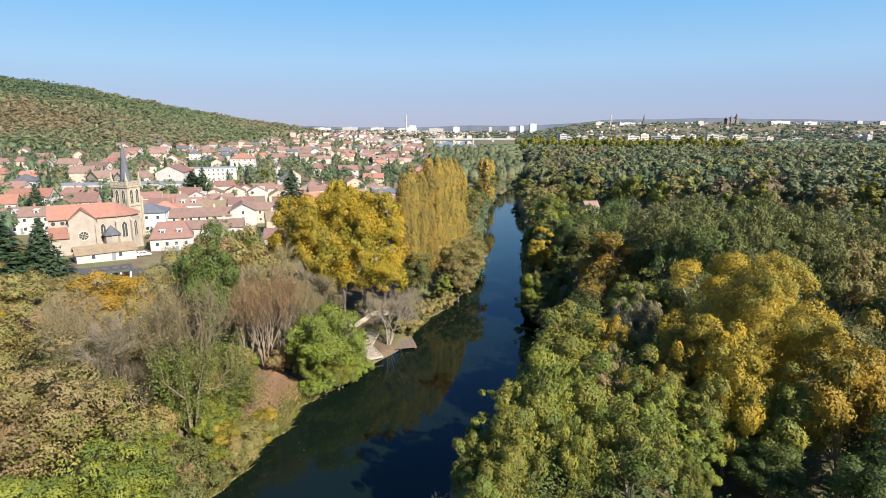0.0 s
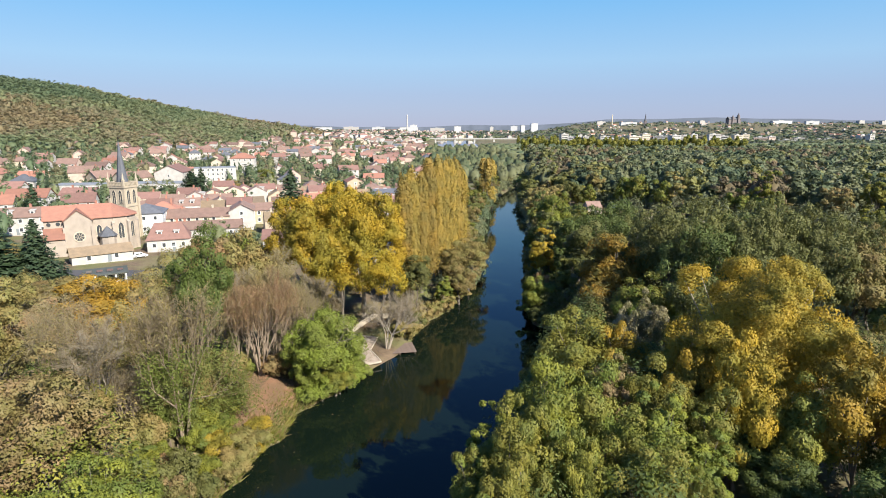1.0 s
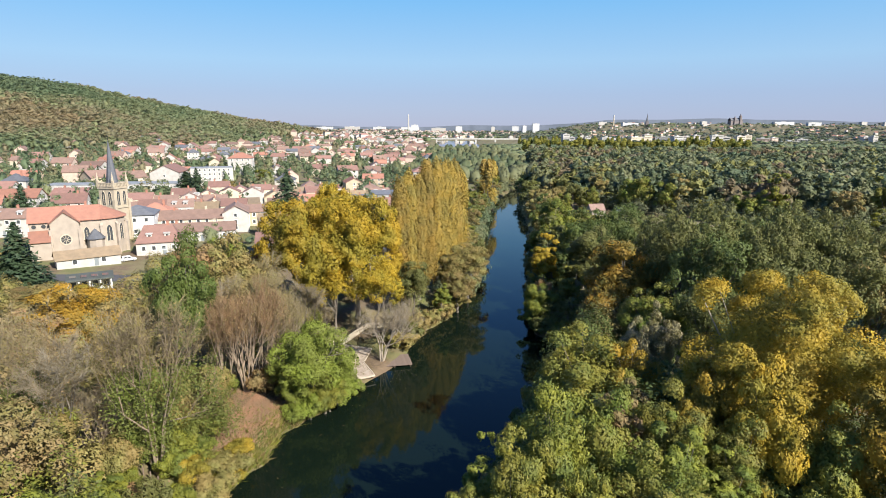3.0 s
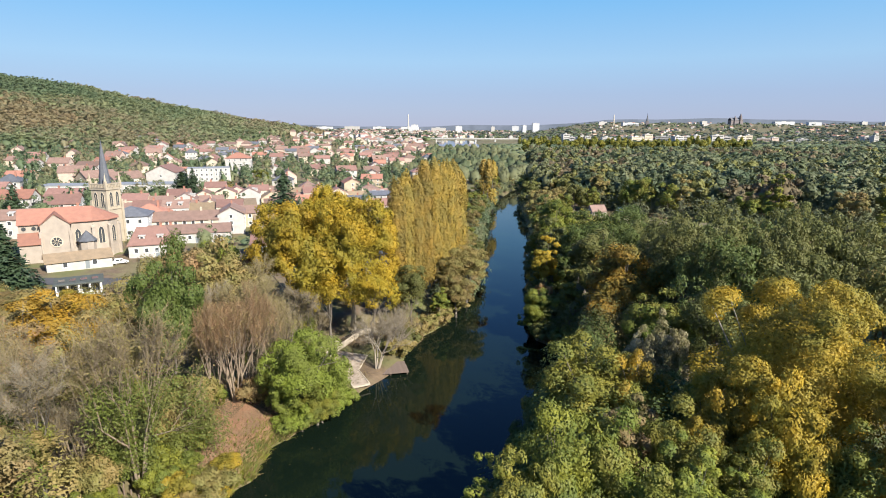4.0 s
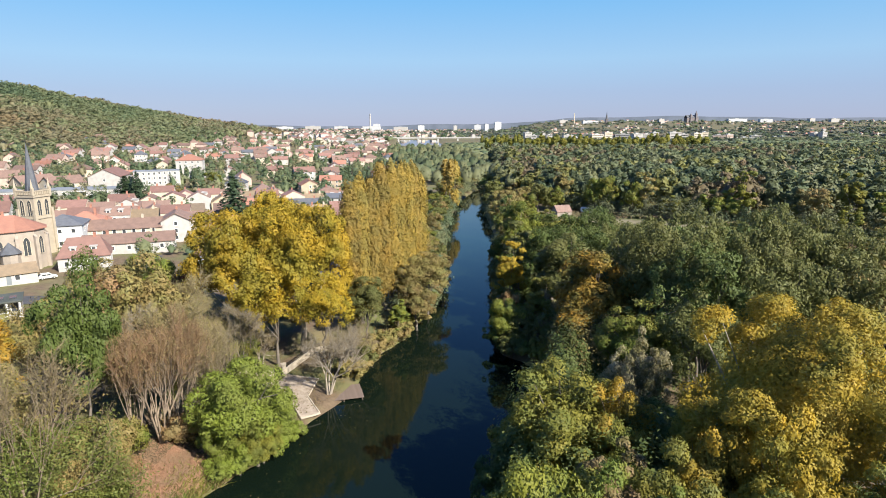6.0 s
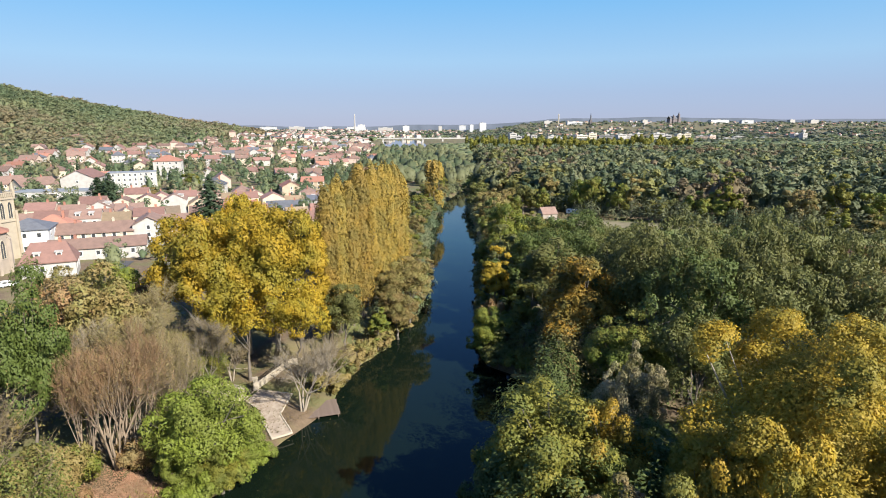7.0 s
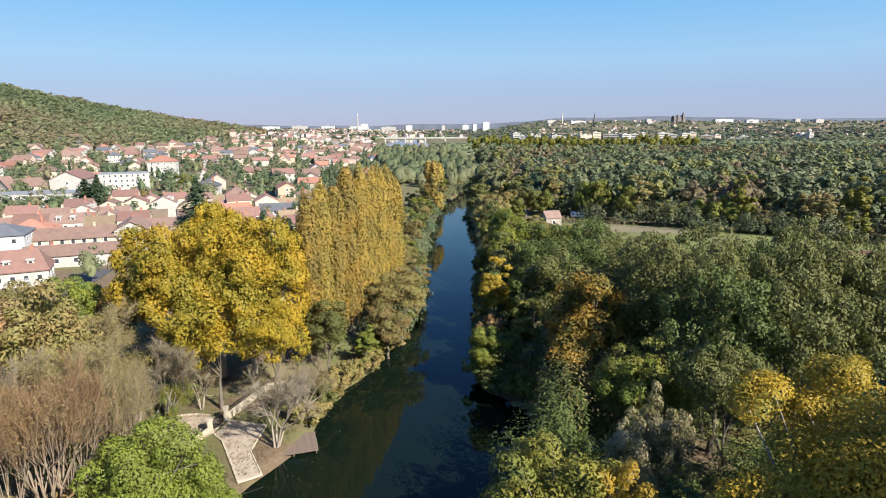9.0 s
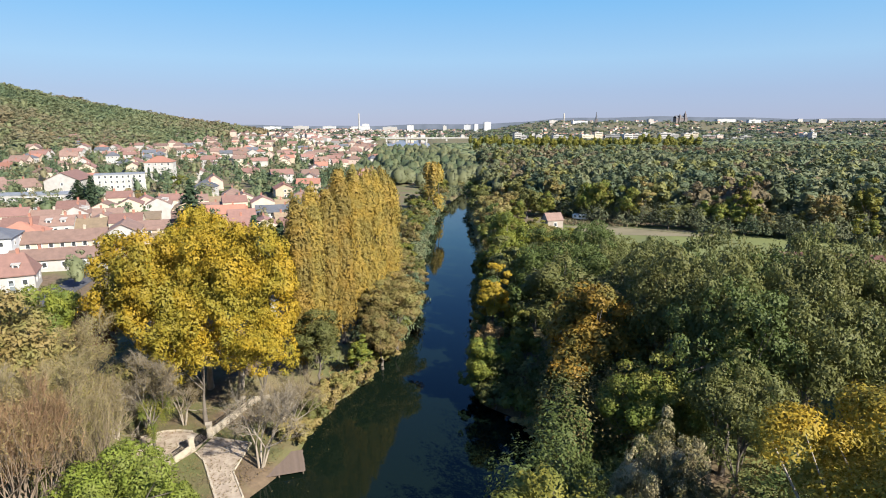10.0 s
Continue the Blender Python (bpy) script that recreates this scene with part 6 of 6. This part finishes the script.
for s in range(4):
    r = box(bm, -TS - 0.3, -TS - 0.3, 18.6, TS + 0.3, -TS + 0.1, 18.85)
    bmesh.ops.transform(bm, matrix=pose(0, 0, 0, 0, 0, 90 * s), verts=r)
part("parapet", bm, TOWER_STONE, church, m=tower)
for s in range(4):
    for x in (-1.25, 1.25):
        lancet(church, tower @ pose(0, 0, 0, 0, 0, 90 * s) @ pose(x, -TS - 0.012, 11.6), 1.25, 4.6, 2)
    bm = bmesh.new()
    box(bm, -0.35, -0.35, 17.4, 0.35, 0.35, 19.6)
    bmesh.ops.create_cone(bm, cap_ends=True, segments=4, radius1=0.45, radius2=0.03, depth=2.6, matrix=Matrix.Translation((0, 0, 20.9)))
    part("pinnacle", bm, TOWER_STONE, church, m=tower @ pose((-TS, TS, TS, -TS)[s], (-TS, -TS, TS, TS)[s], 0))
bm = bmesh.new()
bmesh.ops.create_cone(bm, cap_ends=True, segments=8, radius1=1.9, radius2=0.06, depth=14.6, matrix=Matrix.Translation((0, 0, 24.9)))
part("spire", bm, ROOF["slate"], church, m=tower)
bm = bmesh.new()
box(bm, -0.05, -0.05, 32, 0.05, 0.05, 33.4)
box(bm, -0.4, -0.05, 32.8, 0.4, 0.05, 32.9)
part("cross", bm, IRON, church, m=tower)
house(15, 6.5, 2.6, 1.7, 0, "white", "moss", "long low annex with a mossy tan roof before the church", pose(-97.5, 171.5, 5.2, 0, 0, 38), 1, 2, 0, chimneys=0, name="annex", category="outbuilding")
# low house with roof lights and an open front below the church
ROOF_DARK = plain("bitumen_roof", (0.085, 0.095, 0.085), (0.055, 0.065, 0.055), 0.9, 0.5, 8)
lodge = thing("garden_house", at(-83, 148, 30), "low white garden house with a dark flat roof and roof lights", "outbuilding")
bm = bmesh.new()
box(bm, -4.5, -1.6, -1.5, 4.5, 3.5, 3.0)
part("wall", bm, WALL["white"], lodge)
bm = bmesh.new()
box(bm, -4.9, -3.9, 3.0, 4.9, 3.9, 3.3, 0, 0.04)
part("roof", bm, ROOF_DARK, lodge)
bm = bmesh.new()
box(bm, -4.7, -3.7, -1.5, 4.7, -1.6, 0.12)
part("porch_floor", bm, CONCRETE, lodge)
for i in range(5):
    bm = bmesh.new()
    box(bm, -0.16, -0.16, 0.12, 0.16, 0.16, 3.0)
    part("post", bm, FRAME, lodge, m=pose(-4.3 + 2.15 * i, -3.5, 0))
for i in range(4):
    bm = bmesh.new()
    box(bm, -0.65, -1.1, 3.3, 0.65, 1.1, 3.52, 0, 0.03)
    part("roof_light", bm, GLASS, lodge, "dark glazed roof light", m=pose(-3.4 + 2.2 * i, -0.6, 0))
    window_part(1.3, 2.0, lodge, pose(-3.3 + 2.2 * i, -1.612, 0.5))

# ---- terrace on the river bank ----


def sheet(name, outline, z, mat, label, category, thick=0.3):
    bm = bmesh.new()
    prism(bm, outline, z - thick, z)
    bmesh.ops.recalc_face_normals(bm, faces=bm.faces)
    me = bpy.data.meshes.new(name)
    bm.to_mesh(me)
    bm.free()
    me.materials.append(mat)
    return tagged(new(name, me), label, category, kind="structure")
T = 0.88
sheet("pavement_terrace", [(-20.4, 118.9), (-18.6, 116.6), (-14.2, 107.2), (-11.9, 108.4), (-14.3, 113.8), (-13.7, 120.4), (-19.4, 122.4)], T, PAVING, "worn pale stone paving of the riverside terrace", "pavement", 0.2)
sheet("pavement_court", [(-29.5, 119.5), (-22.6, 115.9), (-20.6, 119.4), (-19.9, 122.6), (-22.7, 124.2), (-26.7, 124.7), (-29.3, 123.2)], T, PAVING, "pale sandy court behind the terrace gate", "pavement", 0.5)


def strip(name, pts, width, z0, z1, mat, label, category, kind=""):
    """A low wall or kerb that follows the plan line pts."""
    bm = bmesh.new()
    left, right = [], []
    for i, p in enumerate(pts):
        a, b2 = Vector(pts[max(0, i - 1)]), Vector(pts[min(len(pts) - 1, i + 1)])
        d = (b2 - a).normalized()
        nrm = Vector((-d.y, d.x)) * width / 2
        left.append(Vector(p) + nrm)
        right.append(Vector(p) - nrm)
    prism(bm, [tuple(v) for v in right + left[::-1]], z0, z1)
    bmesh.ops.recalc_face_normals(bm, faces=bm.faces)
    bmesh.ops.bevel(bm, geom=list(bm.edges), offset=0.03, segments=1, affect="EDGES")
    me = bpy.data.meshes.new(name)
    bm.to_mesh(me)
    bm.free()
    me.materials.append(mat)
    return tagged(new(name, me), label, category, kind=kind)


strip("kerb_lawn", [(-20.5, 118.7), (-18.75, 116.6), (-14.3, 107.1)], 0.25, T - 0.4, T + 0.12, LIME, "pale stone kerb between lawn and terrace", "kerb", "structure")
strip("kerb_quay", [(-14.3, 106.9), (-12.9, 107.6), (-11.7, 108.4)], 0.22, T - 0.2, T + 0.04, LIME, "pale stone quay edge", "kerb", "structure")
strip("kerb_bed", [(-11.9, 108.6), (-14.4, 113.9), (-13.8, 120.4)], 0.2, T - 0.4, T + 0.1, LIME, "pale stone kerb round the planted bed", "kerb", "structure")
strip("kerb_court", [(-22.7, 124.3), (-24.6, 124.8), (-26.7, 124.7), (-29.3, 123.2)], 0.25, T - 0.4, T + 0.12, LIME, "curved pale kerb of the court", "kerb", "structure")
strip("kerb_back", [(-13.7, 120.5), (-19.3, 122.5)], 0.2, T - 0.4, T + 0.1, LIME, "pale stone kerb behind the terrace", "kerb", "structure")
strip("garden_wall", [(-19.7, 123.0), (-16.3, 132.5), (-12.1, 133.6), (-9.5, 133.2)], 0.4, T - 0.6, T + 1.0, LIME, "low pale stone garden wall along the terrace", "wall", "structure")
strip("garden_wall_south", [(-21.3, 119.0), (-22.4, 116.5)], 0.4, T - 0.6, T + 0.75, LIME, "low pale stone garden wall beside the gate", "wall", "structure")
strip("orchard_wall", [(-60.7, 151.9), (-54.5, 150.3), (-47.9, 147.6)], 0.4, 1.0, 4.6, LIME, "pale garden wall between the trees", "wall", "structure")


def gate_pillar(x, y):
    ob = thing("gate_pillar", pose(x, y, T - 0.05, 0, 0, 20), "square pale stone gate pillar with a cap", "pillar", "gate pillars")
    for nm, r, z0, z1 in (("plinth", 0.42, 0, 0.35), ("shaft", 0.34, 0.35, 1.85), ("cap", 0.44, 1.85, 2.05)):
        bm = bmesh.new()
        box(bm, -r, -r, z0, r, r, z1, 0, 0.03)
        part(nm, bm, LIME, ob)


gate_pillar(-21.1, 119.3)
gate_pillar(-19.9, 122.7)


def railing(name, a, b2, z, h, label):
    """Iron bars between two rails."""
    d = Vector(b2) - Vector(a)
    ob = thing(name, pose(a[0], a[1], z, 0, 0, math.degrees(math.atan2(d.y, d.x))), label, "railing")
    n = d.length
    for q in (0.15, h - 0.05):
        bm = bmesh.new()
        box(bm, 0, -0.025, q - 0.03, n, 0.025, q + 0.03)
        part("rail", bm, IRON, ob)
    bm = bmesh.new()
    box(bm, -0.016, -0.016, 0, 0.016, 0.016, h)
    me = bpy.data.meshes.new("bar")
    bm.to_mesh(me)
    bm.free()
    me.materials.append(IRON)
    for i in range(int(n / 0.16)):
        place("bar", me, ob, m=pose(0.08 + i * 0.16, 0, 0))


railing("gate", (-20.95, 119.75), (-20.05, 122.3), T, 1.5, "closed dark iron gate between stone pillars")
railing("railing", (-21.5, 118.8), (-22.5, 116.3), T + 0.75, 0.8, "dark iron railing on the low wall")
railing("railing", (-19.6, 123.5), (-17.0, 130.6), T + 1.0, 0.7, "dark iron railing on the low wall")

# wooden deck over the water
deck = thing("wooden_deck", pose(-8.1, 116.2, 0.48, 0, 0, 13), "weathered wooden fishing deck on posts over the water", "deck")
bm = bmesh.new()
box(bm, -2.8, -0.135, -0.06, 1.9, 0.135, 0)
me = bpy.data.meshes.new("plank")
bm.to_mesh(me)
bm.free()
me.materials.append(WOOD)
for i in range(18):
    place("plank", me, deck, m=pose(rng.uniform(-0.05, 0.05), -2.5 + i * 0.285, 0))
for x in (-1.3, 1.6):
    bm = bmesh.new()
    box(bm, x - 0.07, -2.6, -0.2, x + 0.07, 2.6, -0.062)
    part("beam", bm, WOOD, deck)
    for y in (-2.4, 0, 2.4):
        bm = bmesh.new()
        bmesh.ops.create_cone(bm, cap_ends=True, segments=8, radius1=0.09, radius2=0.08, depth=2.2, matrix=Matrix.Translation((x, y, -1.3)))
        part("post", bm, WOOD, deck)

# fallen leaves on the bare bank
k = 22000
lx, ly = rng.normal(-27.2, 3.2, k), rng.normal(90, 5.5, k)
keep = (lx < left_bank(ly) - 1.2) & (lx > -34)
lx, ly = lx[keep], ly[keep]
pos = np.stack([lx, ly, ground_z(lx, ly) + 0.16 + rng.uniform(0, 0.12, len(lx))], 1)
me = leaf_mesh("leaf_litter", leaves(pos, rng.normal(0, 0.35, pos.shape) + (0, 0, 1), 0.15))
me.materials.append(LITTER)
tagged(new("leaf_litter", me), "russet fallen leaves covering the bare river bank", "leaf litter", kind="stuff")

# thin scatter of leaves round the terrace
k = 9000
lx, ly = rng.uniform(-35, -9, k), rng.uniform(101, 138, k)
keep = lx < left_bank(ly) - 1
lx, ly = lx[keep], ly[keep]
pos = np.stack([lx, ly, np.maximum(ground_z(lx, ly), 0.95) + 0.05 + rng.uniform(0, 0.06, len(lx))], 1)
me = leaf_mesh("terrace_litter", leaves(pos, rng.normal(0, 0.3, pos.shape) + (0, 0, 1), 0.15))
me.materials.append(LEAF["beige"])
tagged(new("terrace_litter", me), "dry yellow leaves scattered round the terrace", "leaf litter", kind="stuff")

# reeds and dry stalks along the bank
for name, mat, k, tall in (("dry_grass", "beige", 7000, 1.2), ("bank_grass", "olive", 9000, 0.9), ("green_sedge", "lime", 4200, 0.8)):
    ly = rng.uniform(44, 250, k) if name != "green_sedge" else rng.uniform(66, 104, k)
    ly = ly[(ly < 104) | (ly > 121)]
    k = len(ly)
    lx = left_bank(ly) - rng.gamma(1.3, 1.5, k) + 0.1
    base = np.stack([lx, ly, np.maximum(ground_z(lx, ly), 0) - 0.1], 1)
    tip = base + np.stack([rng.normal(0.25, 0.45, k), rng.normal(0, 0.4, k), rng.uniform(0.3, tall, k)], 1)
    side = np.stack([rng.uniform(0.06, 0.16, k), rng.uniform(-0.12, 0.12, k), 0 * ly], 1)
    me = leaf_mesh(name, np.stack([base - side, base + side, tip], 1).reshape(-1, 3))
    me.materials.append(LEAF[mat])
    tagged(new(name, me), "dry grass and sedge along the water's edge", "grass", kind="stuff")

# the small house hidden behind the plane trees
house(8, 7, 7.0, 2.6, 1.0, "grey", "slate", "small pale house with a dark roof behind the plane trees", at(-15.5, 163, 12), 2, 3, 1, chimneys=1)

plant("mid_round", "olive", 58.5, 244, 7, 4.2, "low olive tree before the tower house")
plant("mid_round", "olive_lime", 64.5, 246, 6, 3.6, "low yellowish tree beside the tower house")
# white caravan at the forest edge
van = thing("caravan", at(83, 292, -40), "white caravan parked at the forest edge", "caravan")
bm = bmesh.new()
box(bm, -3.2, -1.1, 0.6, 3.2, 1.1, 2.7, 0, 0.25)
body = part("body", bm, CAR_WHITE, van)
for x in (-1.8, 0.2, 1.8):
    bm = bmesh.new()
    box(bm, x - 0.5, -1.12, 1.5, x + 0.5, -1.04, 2.1)
    part("window", bm, GLASS, body)
for y in (-0.95, 0.95):
    bm = bmesh.new()
    bmesh.ops.create_cone(bm, cap_ends=True, segments=14, radius1=0.36, radius2=0.36, depth=0.22, matrix=pose(0, y, 0.36, 90))
    part("wheel", bm, RUBBER, van)
bm = bmesh.new()
box(bm, 3.2, -0.06, 0.5, 4.4, 0.06, 0.6)
part("drawbar", bm, IRON, van)


def parked_car(x, y, rot, paint, label):
    """A small hatchback: shaped body, glass band, four wheels and lights; it faces +x."""
    ob = thing("car", at(x, y, rot, 0.1), label, "car")
    bm = bmesh.new()
    side = [(-2.0, 0.3), (2.0, 0.3), (2.05, 0.62), (1.1, 0.9), (0.55, 1.42), (-1.4, 1.46), (-1.95, 0.95), (-2.05, 0.6)]
    solid(bm, [(u, -0.84, v) for u, v in side], [(u, 0.84, v) for u, v in side])
    bmesh.ops.recalc_face_normals(bm, faces=bm.faces)
    bmesh.ops.bevel(bm, geom=list(bm.edges), offset=0.06, segments=2, affect="EDGES")
    body = part("body", bm, paint, ob)
    for q in (-1, 1):
        for u0, u1 in ((-1.35, -0.4), (-0.33, 0.62)):
            bm = bmesh.new()
            pts = [(u0, 0.95), (u1, 0.95), (min(u1, 0.45), 1.34), (u0 + 0.1, 1.34)]
            solid(bm, [(u, q * 0.83, v) for u, v in pts], [(u, q * 0.852, v) for u, v in pts])
            bmesh.ops.recalc_face_normals(bm, faces=bm.faces)
            part("window", bm, GLASS, body)
        for u in (-1.25, 1.25):
            bm = bmesh.new()
            bmesh.ops.create_cone(bm, cap_ends=True, segments=14, radius1=0.31, radius2=0.31, depth=0.2, matrix=pose(u, q * 0.78, 0.31, 90))
            wheel = part("wheel", bm, RUBBER, ob)
            bm = bmesh.new()
            bmesh.ops.create_cone(bm, cap_ends=True, segments=10, radius1=0.18, radius2=0.18, depth=0.04, matrix=pose(u, q * 0.885, 0.31, 90))
            part("rim", bm, CONCRETE, wheel)
        bm = bmesh.new()
        box(bm, 1.93, q * 0.6 - 0.16, 0.58, 2.06, q * 0.6 + 0.16, 0.7, 0, 0.02)
        part("headlight", bm, GLASS, body)
    for pts in ([(1.06, 0.94), (0.6, 1.38)], [(-1.9, 1.0), (-1.46, 1.4)]):
        (u0, v0), (u1, v1) = pts
        bm = bmesh.new()
        sg = 1 if u0 > 0 else -1
        ring = [(u0, -0.66, v0), (u0, 0.66, v0), (u1, 0.6, v1), (u1, -0.6, v1)]
        solid(bm, ring, [(u + 0.03 * sg, v, w + 0.03) for u, v, w in ring])
        bmesh.ops.recalc_face_normals(bm, faces=bm.faces)
        part("windscreen", bm, GLASS, body)
    return ob


parked_car(-89.2, 176.6, 40, CAR_WHITE, "white hatchback parked beside the church apse")

# wooden stakes on the bank
for x, y, h in ((-34.8, 75.9, 1.5), (-32.4, 74.5, 1.4), (-30.3, 72.9, 1.3), (-31.3, 73.7, 1.2), (-33.6, 75.2, 1.4)):
    ob = thing("fence_post", at(x, y, 20), "weathered wooden stake standing on the river bank", "post", "bank stakes")
    bm = bmesh.new()
    bmesh.ops.create_cone(bm, cap_ends=True, segments=7, radius1=0.09, radius2=0.075, depth=h + 0.4, matrix=Matrix.Translation((0, 0, h / 2 - 0.2)))
    part("shaft", bm, WOOD, ob)
    bm = bmesh.new()
    bmesh.ops.create_cone(bm, cap_ends=True, segments=7, radius1=0.075, radius2=0.02, depth=0.1, matrix=Matrix.Translation((0, 0, h + 0.05)))
    part("tip", bm, WOOD, ob)

# fallen leaves drifting on the river
k = 120
ly = rng.uniform(55, 135, k)
lx = left_bank(ly) + rng.gamma(1.6, 2.6, k)
keep = lx < right_bank(ly) - 1
pos = np.stack([lx[keep], ly[keep], 0 * ly[keep] + 0.02], 1)
me = leaf_mesh("floating_leaves", leaves(pos, rng.normal(0, 0.05, pos.shape) + (0, 0, 1), 0.13))
me.materials.append(LEAF["beige"])
tagged(new("floating_leaves", me), "scattered fallen leaves floating on the river", "leaves", kind="stuff")
